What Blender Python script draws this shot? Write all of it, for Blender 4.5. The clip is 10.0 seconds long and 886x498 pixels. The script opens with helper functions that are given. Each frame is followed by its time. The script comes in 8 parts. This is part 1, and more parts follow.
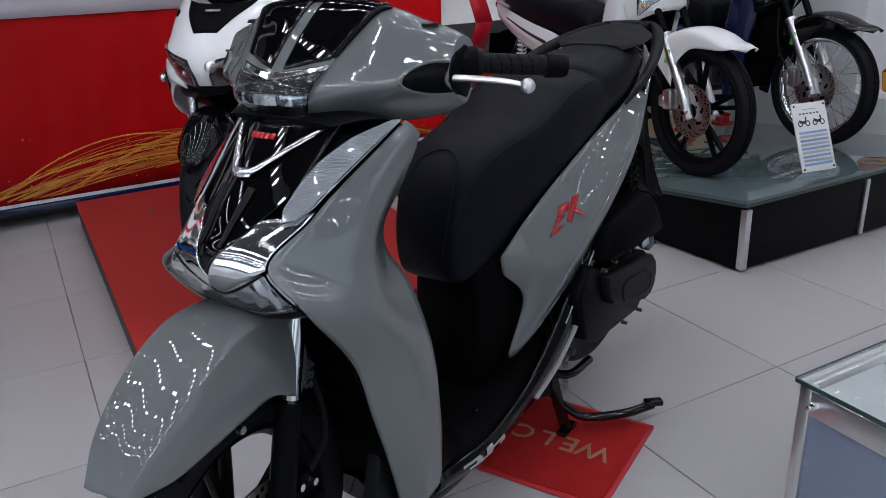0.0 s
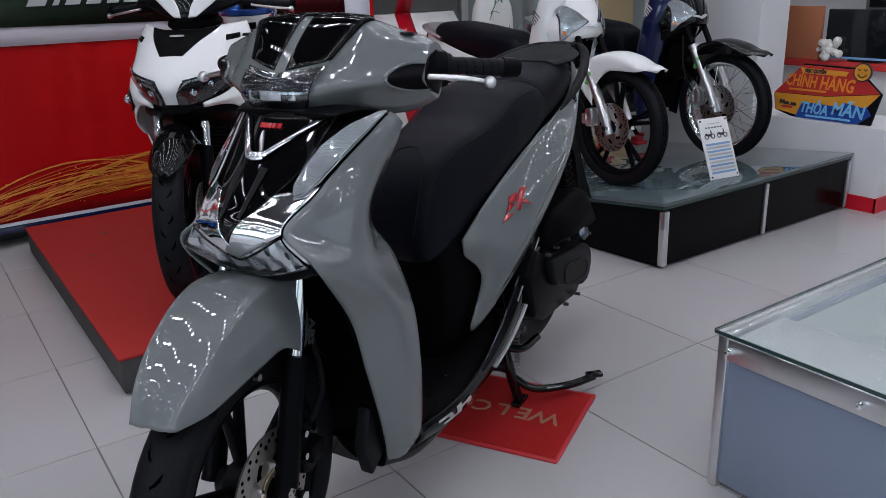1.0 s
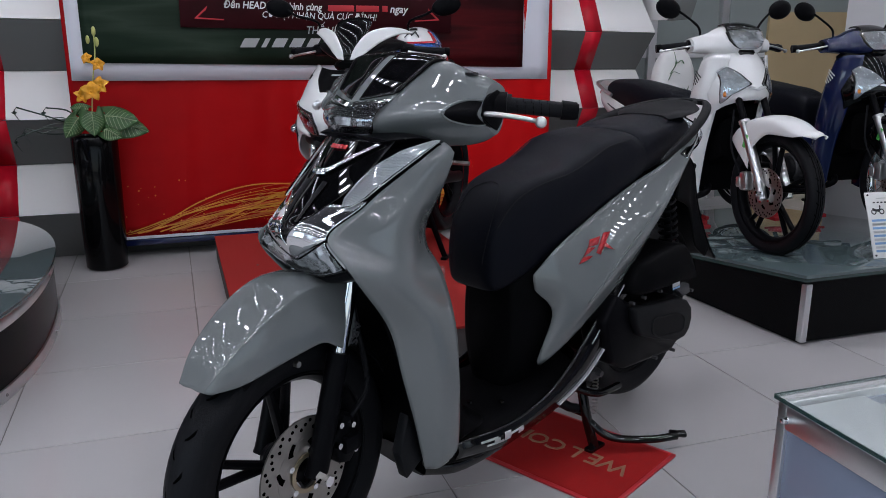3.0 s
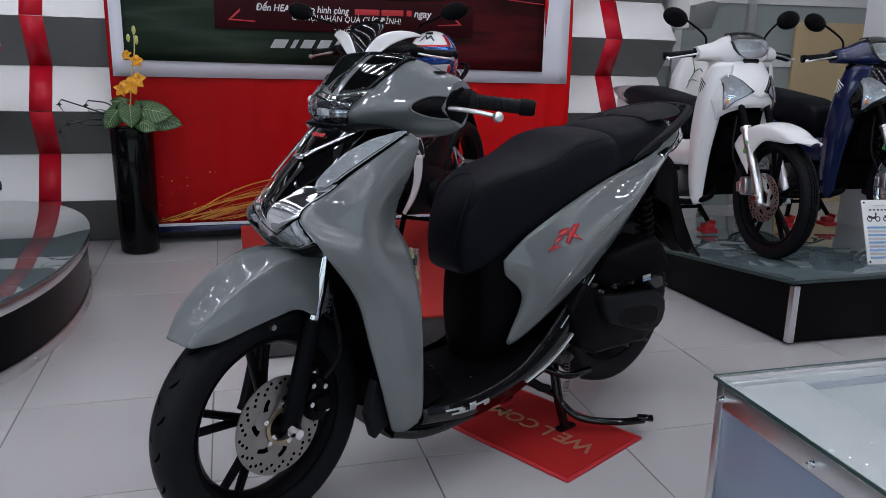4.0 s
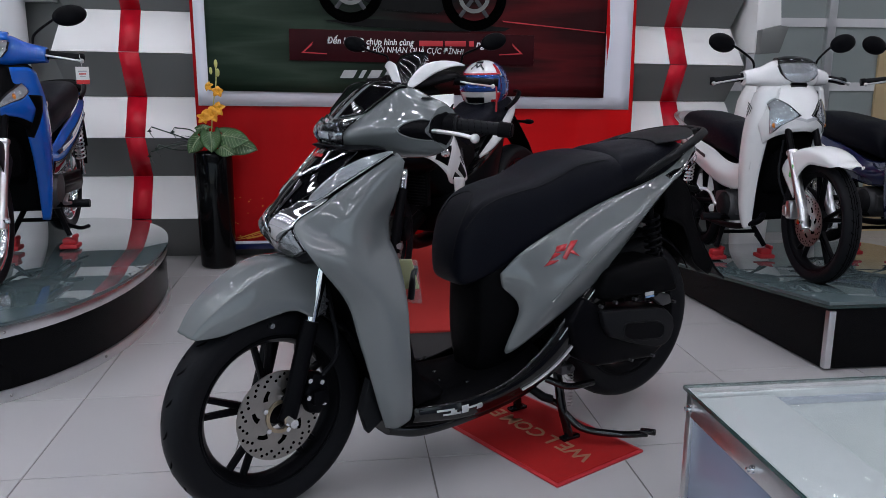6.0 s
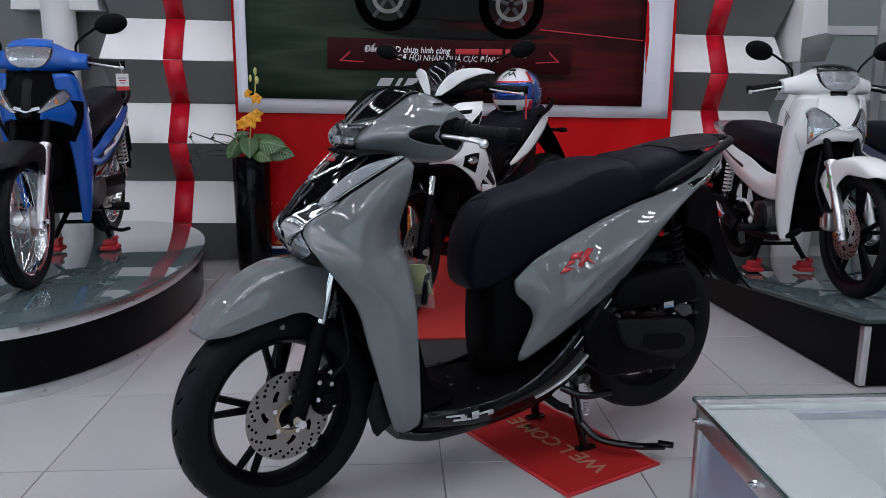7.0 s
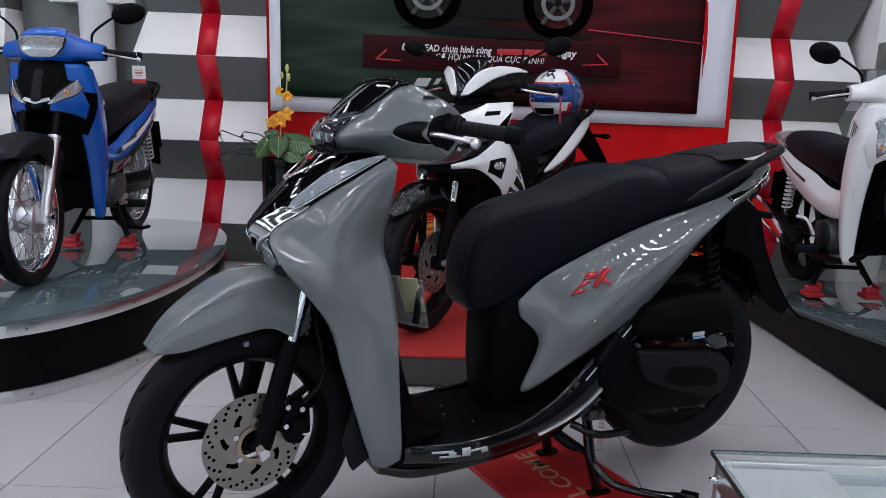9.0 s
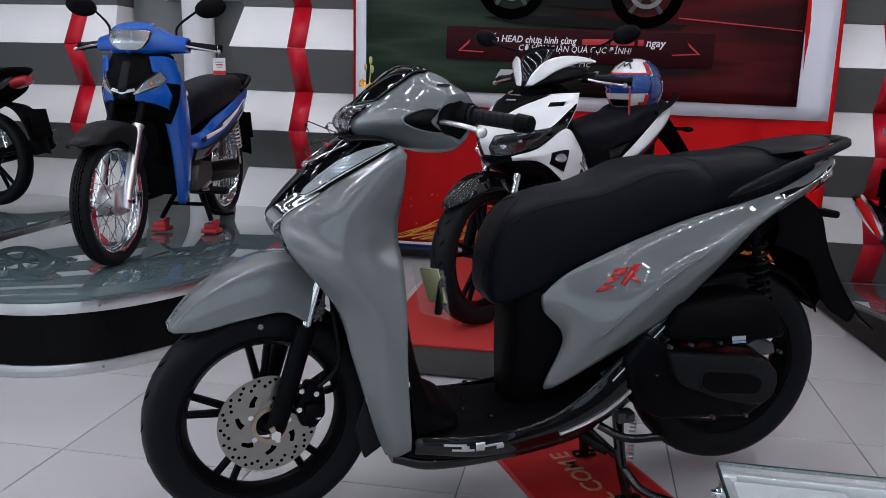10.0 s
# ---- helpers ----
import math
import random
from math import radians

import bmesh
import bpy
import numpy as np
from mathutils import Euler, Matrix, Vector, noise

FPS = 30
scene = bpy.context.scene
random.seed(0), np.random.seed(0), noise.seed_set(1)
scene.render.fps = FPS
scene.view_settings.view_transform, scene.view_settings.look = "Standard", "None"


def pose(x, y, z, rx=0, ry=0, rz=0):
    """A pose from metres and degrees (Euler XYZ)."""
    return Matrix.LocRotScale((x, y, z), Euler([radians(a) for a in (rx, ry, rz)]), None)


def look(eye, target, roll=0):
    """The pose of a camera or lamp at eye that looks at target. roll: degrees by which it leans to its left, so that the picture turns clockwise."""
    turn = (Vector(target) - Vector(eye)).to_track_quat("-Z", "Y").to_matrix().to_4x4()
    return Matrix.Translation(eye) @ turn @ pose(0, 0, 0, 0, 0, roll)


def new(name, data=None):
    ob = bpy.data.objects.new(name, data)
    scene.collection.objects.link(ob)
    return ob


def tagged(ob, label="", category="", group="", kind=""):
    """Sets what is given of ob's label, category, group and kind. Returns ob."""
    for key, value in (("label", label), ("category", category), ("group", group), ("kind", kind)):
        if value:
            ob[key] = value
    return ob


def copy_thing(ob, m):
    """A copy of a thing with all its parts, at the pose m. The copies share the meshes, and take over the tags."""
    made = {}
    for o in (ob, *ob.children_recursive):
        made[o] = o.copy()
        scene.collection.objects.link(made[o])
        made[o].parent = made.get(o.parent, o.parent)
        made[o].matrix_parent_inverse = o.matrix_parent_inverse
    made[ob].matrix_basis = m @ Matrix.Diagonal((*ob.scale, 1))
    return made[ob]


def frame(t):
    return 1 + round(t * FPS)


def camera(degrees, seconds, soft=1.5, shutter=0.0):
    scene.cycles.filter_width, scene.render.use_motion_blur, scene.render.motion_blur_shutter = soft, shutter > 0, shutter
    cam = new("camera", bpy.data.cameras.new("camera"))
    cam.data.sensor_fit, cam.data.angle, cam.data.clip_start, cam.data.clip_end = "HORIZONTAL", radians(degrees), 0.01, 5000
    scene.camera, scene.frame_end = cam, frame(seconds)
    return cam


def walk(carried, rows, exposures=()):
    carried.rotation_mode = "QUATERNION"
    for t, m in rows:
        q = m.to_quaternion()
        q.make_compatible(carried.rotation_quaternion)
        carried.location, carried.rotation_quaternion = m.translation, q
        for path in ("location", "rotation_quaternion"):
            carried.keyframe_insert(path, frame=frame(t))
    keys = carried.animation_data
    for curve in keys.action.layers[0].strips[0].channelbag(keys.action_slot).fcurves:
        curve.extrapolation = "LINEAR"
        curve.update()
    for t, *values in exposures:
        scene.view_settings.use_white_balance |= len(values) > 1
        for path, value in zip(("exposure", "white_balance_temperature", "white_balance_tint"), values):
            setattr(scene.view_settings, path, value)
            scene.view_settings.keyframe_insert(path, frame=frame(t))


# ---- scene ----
cam = camera(58.1, 10.0, soft=0.6)
PATH = [
    (0, (-0.043, -1.368, 1.233), (0.834, 0.275, 0.503), -2.3),
    (0.5, (-0.15, -1.468, 1.22), (0.851, 0.13, 0.553), -1.8),
    (1, (-0.271, -1.541, 1.204), (0.791, 0.025, 0.556), -2.1),
    (1.5, (-0.32, -1.588, 1.201), (0.751, -0.017, 0.58), -1.9),
    (2, (-0.32, -1.643, 1.205), (0.722, -0.023, 0.665), -0.6),
    (2.5, (-0.204, -1.716, 1.184), (0.634, 0.026, 0.669), -0.5),
    (2.7, (-0.13, -1.75, 1.169), (0.604, 0.04, 0.661), -0.4),
    (3.8, (0.087, -1.995, 1.17), (0.598, -0.127, 0.668), 0.9),
    (4, (0.088, -2.041, 1.161), (0.596, -0.171, 0.668), 1.0),
    (4.5, (0.104, -2.17, 1.176), (0.588, -0.29, 0.694), 1.2),
    (5, (0.14, -2.225, 1.181), (0.609, -0.338, 0.714), 1.3),
    (5.5, (0.227, -2.251, 1.181), (0.632, -0.344, 0.733), 0.9),
    (6, (0.358, -2.269, 1.164), (0.6, -0.33, 0.734), 0.2),
    (7.5, (0.485, -2.286, 1.154), (0.594, -0.33, 0.754), 0.3),
    (8, (0.53, -2.248, 1.152), (0.63, -0.29, 0.759), 0.3),
    (8.5, (0.596, -2.138, 1.13), (0.658, -0.178, 0.738), 0.9),
    (9, (0.654, -2.034, 1.121), (0.61, -0.073, 0.728), 1.5),
    (9.5, (0.741, -1.994, 1.115), (0.56, -0.045, 0.709), 1.2),
    (10, (0.899, -1.984, 1.112), (0.557, -0.057, 0.698), 1.4),
]
EXPOSURES = [(0, -1.12), (2.5, -1.10), (4.5, -1.04), (8, -1.0), (9.5, -0.92), (10, -0.92)]
walk(cam, [(t, look(eye, target, roll)) for t, eye, target, roll in PATH], EXPOSURES)

# ---- light ----
world = bpy.data.worlds.new("sky")
scene.world = world
world.use_nodes = True
wn = world.node_tree.nodes
sky = wn.new("ShaderNodeTexSky")
sky.sky_type, sky.sun_disc = "NISHITA", False
sky.sun_elevation, sky.sun_rotation = radians(50), radians(200)
wn["Background"].inputs["Strength"].default_value = 0.10
world.node_tree.links.new(sky.outputs["Color"], wn["Background"].inputs["Color"])


def area_lamp(name, at, to, sx, sy, power, colour=(1, 1, 1)):
    lamp = bpy.data.lights.new(name, "AREA")
    lamp.shape, lamp.size, lamp.size_y, lamp.energy, lamp.color = "RECTANGLE", sx, sy, power, colour
    ob = new(name, lamp)
    ob.matrix_world = look(at, to)
    return ob


# daylight through the glazed shop front, and the ceiling's lamps
area_lamp("daylight", (0.6, -6.3, 1.7), (0.6, 0, 1.2), 8.0, 2.6, 80, (0.70, 0.87, 1.0))
area_lamp("daylight", (-5.6, -2.8, 1.7), (0, -2.8, 1.2), 4.0, 2.4, 145, (0.70, 0.87, 1.0))

# brightness of the ceiling spots
LAMP = 125.0

# ---- materials ----


def material(name, colour, rough=0.5, metal=0.0, coat=0.0, vary=0.06, scale=6.0, bump=0.0, bump_scale=80.0, transmission=0.0, alpha=1.0,
             emission=0.0, spec=0.5, piece=0.0, rough_vary=0.08):
    m = bpy.data.materials.new(name)
    m.use_nodes = True
    nt = m.node_tree
    b = nt.nodes["Principled BSDF"]
    ins = b.inputs
    ins["Base Color"].default_value = (*colour, 1)
    ins["Roughness"].default_value, ins["Metallic"].default_value = rough, metal
    ins["Coat Weight"].default_value, ins["Coat Roughness"].default_value = coat, 0.012
    ins["Coat IOR"].default_value = 1.6
    ins["Transmission Weight"].default_value, ins["Alpha"].default_value = transmission, alpha
    ins["Specular IOR Level"].default_value = spec
    if emission:
        ins["Emission Color"].default_value = (*colour, 1)
        ins["Emission Strength"].default_value = emission
    coord = nt.nodes.new("ShaderNodeTexCoord")
    if vary or rough_vary:
        big = nt.nodes.new("ShaderNodeTexNoise")
        big.inputs["Scale"].default_value, big.inputs["Detail"].default_value = scale, 6
        nt.links.new(coord.outputs["Object"], big.inputs["Vector"])
        ramp = nt.nodes.new("ShaderNodeMapRange")
        ramp.inputs["To Min"].default_value, ramp.inputs["To Max"].default_value = 1 - vary, 1 + vary
        nt.links.new(big.outputs["Fac"], ramp.inputs["Value"])
        value = ramp.outputs["Result"]
        if piece:
            info = nt.nodes.new("ShaderNodeObjectInfo")
            pr = nt.nodes.new("ShaderNodeMapRange")
            pr.inputs["To Min"].default_value, pr.inputs["To Max"].default_value = 1 - piece, 1 + piece
            nt.links.new(info.outputs["Random"], pr.inputs["Value"])
            mul = nt.nodes.new("ShaderNodeMath")
            mul.operation = "MULTIPLY"
            nt.links.new(value, mul.inputs[0])
            nt.links.new(pr.outputs["Result"], mul.inputs[1])
            value = mul.outputs[0]
        mix = nt.nodes.new("ShaderNodeVectorMath")
        mix.operation = "SCALE"
        mix.inputs[0].default_value = colour
        nt.links.new(value, mix.inputs["Scale"])
        nt.links.new(mix.outputs[0], ins["Base Color"])
        rr = nt.nodes.new("ShaderNodeMapRange")
        rr.inputs["To Min"].default_value = max(0.0, rough - rough_vary * rough * 2)
        rr.inputs["To Max"].default_value = min(1.0, rough + rough_vary * rough * 2)
        nt.links.new(big.outputs["Fac"], rr.inputs["Value"])
        nt.links.new(rr.outputs["Result"], ins["Roughness"])
    if bump:
        fine = nt.nodes.new("ShaderNodeTexNoise")
        fine.inputs["Scale"].default_value, fine.inputs["Detail"].default_value = bump_scale, 4
        nt.links.new(coord.outputs["Object"], fine.inputs["Vector"])
        bn = nt.nodes.new("ShaderNodeBump")
        bn.inputs["Strength"].default_value, bn.inputs["Distance"].default_value = bump, 0.007 if name in ("reflector", "lamp_silver") else 0.002
        nt.links.new(fine.outputs["Fac"], bn.inputs["Height"])
        nt.links.new(bn.outputs["Normal"], ins["Normal"])
    return m


M = {
    "board_white": material("board_white", (0.38, 0.41, 0.41), 0.3, 0, 0, 0.04, 2),
    "brass": material("brass", (0.42, 0.34, 0.24), 0.3, 0.9, 0, 0.1, 30),
    "disc_steel": material("disc_steel", (0.32, 0.30, 0.28), 0.3, 0.9, 0, 0.12, 30, 0.15, 250),
    "grey_paint": material("grey_paint", (0.140, 0.152, 0.154), 0.6, 0.0, 1.0, 0.03, 3, spec=0.05),
    "gloss_black": material("gloss_black", (0.002, 0.002, 0.0025), 0.4, 0.0, 0.7, 0.1, 4, spec=0.0),
    "satin_black": material("satin_black", (0.003, 0.003, 0.004), 0.35, 0, 0, 0.15, 9, 0.15, 300, spec=0.05),
    "plastic_black": material("plastic_black", (0.0025, 0.0025, 0.003), 0.5, 0, 0, 0.15, 9, 0.25, 420, spec=0.03),
    "plastic_grey": material("plastic_grey", (0.009, 0.0095, 0.011), 0.5, 0, 0, 0.12, 9, 0.2, 420, spec=0.10),
    "seat_leather": material("seat_leather", (0.0035, 0.0042, 0.008), 0.46, 0, 0, 0.15, 7, 0.5, 500, spec=0.10),
    "rubber": material("rubber", (0.0075, 0.0078, 0.0095), 0.45, 0, 0, 0.2, 12, 0.3, 300, spec=0.09),
    "rubber_dark": material("rubber_dark", (0.001, 0.001, 0.001), 0.9, spec=0.0),
    "chrome": material("chrome", (0.86, 0.87, 0.89), 0.07, 1.0, 0, 0.03, 8),
    "alloy": material("alloy", (0.74, 0.74, 0.75), 0.3, 1.0, 0, 0.08, 20, 0.1, 200),
    "steel": material("steel", (0.42, 0.41, 0.40), 0.32, 1.0, 0, 0.12, 30, 0.15, 250),
    "cast": material("cast", (0.085, 0.085, 0.09), 0.5, 0.7, 0, 0.25, 25, 0.4, 180),
    "lens": material("lens", (0.95, 0.97, 0.99), 0.02, 0, 0.0, 0.0, 5, 0, 80, 1.0, rough_vary=0),
    "reflector": material("reflector", (0.90, 0.91, 0.94), 0.07, 1.0, 0, 0.10, 60, 1.0, 150),
    "lamp_silver": material("lamp_silver", (0.80, 0.81, 0.83), 0.10, 0.7, 0.8, 0.25, 40, 1.0, 55),
    "lamp_clear": material("lamp_clear", (0.80, 0.81, 0.83), 0.14, 0.3, 1.0, 0.04, 30),
    "lamp_dark": material("lamp_dark", (0.10, 0.10, 0.11), 0.18, 0.8, 0.6, 0.3, 40, 0.6, 90),
    "smoked": material("smoked", (0.004, 0.004, 0.005), 0.4, 0, 0.8, 0.05, 5, spec=0.0),
    "red_gloss": material("red_gloss", (0.42, 0.012, 0.018), 0.25, 0, 0.6, 0.08, 12),
    "red_paint": material("red_paint", (0.47, 0.022, 0.03), 0.45, 0, 0, 0.06, 5),
    "white_paint": material("white_paint", (0.80, 0.80, 0.80), 0.5, 0, 0.9, 0.02, 4, spec=0.05),
    "navy_paint": material("navy_paint", (0.004, 0.010, 0.055), 0.5, 0.0, 1.0, 0.06, 4, spec=0.05),
    "blue_paint": material("blue_paint", (0.0005, 0.085, 0.42), 0.5, 0.0, 0.9, 0.05, 4, spec=0.05),
    "silver_decal": material("silver_decal", (0.55, 0.56, 0.57), 0.3, 0.6),
    "white_decal": material("white_decal", (0.8, 0.8, 0.8), 0.4),
    "green_decal": material("green_decal", (0.08, 0.42, 0.08), 0.5),
    "amber": material("amber", (0.75, 0.22, 0.03), 0.15, 0, 0.5),
    "tile": material("tile", (0.43, 0.42, 0.42), 0.17, 0, 0, 0.035, 1.7, 0.03, 40, spec=0.45, piece=0.03, rough_vary=0.2),
    "grout": material("grout", (0.16, 0.15, 0.14), 0.85, 0, 0, 0.25, 14, 0.4, 120),
    "panel_white": material("panel_white", (0.82, 0.81, 0.80), 0.35, 0.0, 0.0, 0.03, 2.5, 0.05, 12, spec=0.4),
    "panel_grey": material("panel_grey", (0.15, 0.155, 0.15), 0.35, 0.0, 0.0, 0.05, 2.5, 0.05, 12, spec=0.4),
    "stripe_red": material("stripe_red", (0.58, 0.008, 0.025), 0.35, 0, 0, 0.05, 4, spec=0.3),
    "wall_white": material("wall_white", (0.72, 0.72, 0.73), 0.6, 0, 0, 0.04, 2, 0.15, 150),
    "ceiling_dark": material("ceiling_dark", (0.055, 0.055, 0.06), 0.8, 0, 0, 0.1, 2, 0.1, 120, spec=0.2),
    "platform_black": material("platform_black", (0.002, 0.002, 0.0025), 0.2, 0, 0.0, 0.15, 3, spec=0.08),
    "glass_top": material("glass_top", (0.075, 0.105, 0.11), 0.03, 0, 0.5, 0.05, 2, spec=0.8),
    "glass_edge": material("glass_edge", (0.006, 0.035, 0.032), 0.1, 0, 0.5),
    "carpet": material("carpet", (0.36, 0.030, 0.027), 0.85, 0, 0, 0.12, 5, 0.8, 420, spec=0.1),
    "carpet_edge": material("carpet_edge", (0.05, 0.045, 0.045), 0.7, 0, 0, 0.3, 20, 0.4, 150),
    "mat_red": material("mat_red", (0.36, 0.012, 0.012), 0.9, 0, 0, 0.2, 40, 1.0, 700, spec=0.2),
    "mat_gold": material("mat_gold", (0.34, 0.16, 0.09), 0.85, 0, 0, 0.3, 60, 0.8, 600),
    "vase_black": material("vase_black", (0.003, 0.003, 0.0035), 0.15, 0, 0.15, spec=0.1),
    "leaf": material("leaf", (0.045, 0.115, 0.035), 0.4, 0, 0, 0.5, 30, 0.3, 60),
    "leaf_dark": material("leaf_dark", (0.012, 0.03, 0.02), 0.4, 0, 0, 0.3, 20),
    "leaf_vein": material("leaf_vein", (0.28, 0.36, 0.20), 0.5, 0, 0, 0.3, 30),
    "petal": material("petal", (0.78, 0.36, 0.02), 0.5, 0, 0, 0.25, 20),
    "bud": material("bud", (0.55, 0.55, 0.18), 0.5, 0, 0, 0.15, 20),
    "paper": material("paper", (0.75, 0.75, 0.74), 0.5, 0, 0, 0.02, 5),
    "paper_blue": material("paper_blue", (0.20, 0.36, 0.60), 0.5),
    "print_dark": material("print_dark", (0.03, 0.03, 0.035), 0.5),
    "yellow_paper": material("yellow_paper", (0.55, 0.56, 0.24), 0.6, 0, 0, 0.15, 25),
    "clear_plastic": material("clear_plastic", (0.85, 0.85, 0.85), 0.12, 0, 0, 0.02, 9, 0.8, 40, alpha=0.16),
    "tan_board": material("tan_board", (0.55, 0.42, 0.24), 0.5, 0, 0, 0.05, 3),
    "orange_board": material("orange_board", (0.42, 0.15, 0.07), 0.5, 0, 0, 0.06, 4),
    "screen": material("screen", (0.006, 0.008, 0.010), 0.12),
    "cabinet_blue": material("cabinet_blue", (0.20, 0.235, 0.32), 0.25, 0, 0.2, 0.05, 2),
    "glass_clear": material("glass_clear", (0.85, 0.93, 0.92), 0.02, 0, 0, 0.0, 2, alpha=0.14, rough_vary=0, spec=0.8),
    "glass_frost": material("glass_frost", (0.30, 0.34, 0.33), 0.3, 0, 0, 0.10, 2),
    "helmet_white": material("helmet_white", (0.75, 0.75, 0.75), 0.2, 0, 0.8, 0.02, 4),
    "helmet_blue": material("helmet_blue", (0.02, 0.06, 0.20), 0.2, 0, 0.8, 0.05, 8),
    "visor_blue": material("visor_blue", (0.015, 0.07, 0.30), 0.06, 0.6, 0.6, 0.2, 10),
    "sign_red": material("sign_red", (0.55, 0.03, 0.03), 0.4),
    "sign_yellow": material("sign_yellow", (0.75, 0.32, 0.03), 0.4),
    "sign_orange": material("sign_orange", (0.85, 0.28, 0.03), 0.4),
    "sign_blue": material("sign_blue", (0.01, 0.06, 0.32), 0.4),
    "sign_cyan": material("sign_cyan", (0.20, 0.50, 0.80), 0.4),
    "porcelain": material("porcelain", (0.72, 0.70, 0.66), 0.3, 0, 0.3, 0.05, 20),
    "banner_white": material("banner_white", (0.78, 0.78, 0.85), 0.4, 0, 0, 0.04, 3, 0.3, 6),
    "lamp_glow": material("lamp_glow", (0.885, 0.895, 1.0), 0.5, 0, 0, 0, 5, emission=LAMP, rough_vary=0),
    "dark_void": material("dark_void", (0.03, 0.03, 0.03), 0.7, 0, 0, 0.1, 3),
    "plant_green": material("plant_green", (0.05, 0.12, 0.05), 0.5, 0, 0, 0.4, 20),
}

# ---- mesh kit ----


def crv(pts, n, closed=False):
    """n points on a smooth curve through pts."""
    p = np.array(pts, float)
    m = len(p)
    if closed:
        ts = np.linspace(0, m, n, endpoint=False)
        idx = lambda i: p[i % m]
    else:
        ts = np.linspace(0, m - 1, n)
        idx = lambda i: p[i] if 0 <= i < m else (2 * p[0] - p[1] if i < 0 else 2 * p[-1] - p[-2])
    out = []
    for t in ts:
        i = int(min(t, m - 1 if closed else m - 2 + 1e-9))
        if not closed:
            i = min(i, m - 2)
        f = t - i
        a, b, c, d = idx(i - 1), idx(i), idx(i + 1), idx(i + 2)
        out.append(0.5 * (2 * b + (c - a) * f + (2 * a - 5 * b + 4 * c - d) * f * f + (3 * b - a - 3 * c + d) * f ** 3))
    return np.array(out)


NETS = {}


def net_at(rows, u, v):
    """A point of the smooth surface through the control rows: v counts rows, u columns."""
    if id(rows) not in NETS:
        p = np.array(rows, float)
        p = np.concatenate([2 * p[:1] - p[1:2], p, 2 * p[-1:] - p[-2:-1]])
        p = np.concatenate([2 * p[:, :1] - p[:, 1:2], p, 2 * p[:, -1:] - p[:, -2:-1]], axis=1)
        NETS[id(rows)] = (rows, p)
    p = NETS[id(rows)][1]
    i, j = (int(max(0, min(math.floor(q), n - 4))) for q, n in ((v, p.shape[0]), (u, p.shape[1])))
    w = []
    for f in (v - i, u - j):
        w.append(np.array((-f + 2 * f * f - f ** 3, 2 - 5 * f * f + 3 * f ** 3, f + 4 * f * f - 3 * f ** 3, f ** 3 - f * f)) * 0.5)
    return w[1] @ (w[0] @ p[i:i + 4, j:j + 4].reshape(4, 12)).reshape(4, 3)


def net_grid(rows, nu, nv):
    cols = np.array([crv(r, nu) for r in rows])
    return np.array([crv(cols[:, j], nv) for j in range(nu)]).transpose(1, 0, 2)


def grid_bm(grid, flip=False, closed_u=False, cap=False):
    bm = bmesh.new()
    vs = [[bm.verts.new(p) for p in row] for row in grid]
    n = len(grid[0])
    for i in range(len(grid) - 1):
        for j in range(n if closed_u else n - 1):
            k = (j + 1) % n
            q = [vs[i][j], vs[i][k], vs[i + 1][k], vs[i + 1][j]]
            bm.faces.new(q[::-1] if flip else q)
    if cap:
        bm.faces.new(vs[0][::-1] if not flip else vs[0])
        bm.faces.new(vs[-1] if not flip else vs[-1][::-1])
    return bm


def join(*bms):
    out = bmesh.new()
    for b in bms:
        me = bpy.data.meshes.new("tmp")
        b.to_mesh(me)
        out.from_mesh(me)
        bpy.data.meshes.remove(me)
        b.free()
    return out


def moved(bm, m):
    bmesh.ops.transform(bm, matrix=m, verts=bm.verts)
    return bm


def mirrored(bm):
    out = bm.copy()
    for v in out.verts:
        v.co.y = -v.co.y
    bmesh.ops.reverse_faces(out, faces=out.faces)
    return out


def box_bm(sx, sy, sz, at=(0, 0, 0), bevel=0.004, seg=2, rot=None):
    bm = bmesh.new()
    bmesh.ops.create_cube(bm, size=1)
    bmesh.ops.scale(bm, vec=(sx, sy, sz), verts=bm.verts)
    if bevel:
        bmesh.ops.bevel(bm, geom=bm.edges[:], offset=min(bevel, 0.45 * min(sx, sy, sz)), segments=seg, affect="EDGES", profile=0.5)
    m = Matrix.Translation(at)
    return moved(bm, m @ rot if rot else m)


def prism_bm(poly, y0, y1, bevel=0.004, seg=2, plane="xz"):
    """A polygon pulled out into a bevelled solid. plane xz: along y; xy: along z; yz: along x."""
    put = {"xz": lambda a, b, c: (a, c, b), "xy": lambda a, b, c: (a, b, c), "yz": lambda a, b, c: (c, a, b)}[plane]
    bm = bmesh.new()
    lo = [bm.verts.new(put(a, b, y0)) for a, b in poly]
    hi = [bm.verts.new(put(a, b, y1)) for a, b in poly]
    bm.faces.new(lo)
    bm.faces.new(hi[::-1])
    n = len(poly)
    for i in range(n):
        bm.faces.new((lo[i], hi[i], hi[(i + 1) % n], lo[(i + 1) % n]))
    bmesh.ops.recalc_face_normals(bm, faces=bm.faces)
    if bevel:
        bmesh.ops.bevel(bm, geom=bm.edges[:], offset=bevel, segments=seg, affect="EDGES", profile=0.5)
    return bm


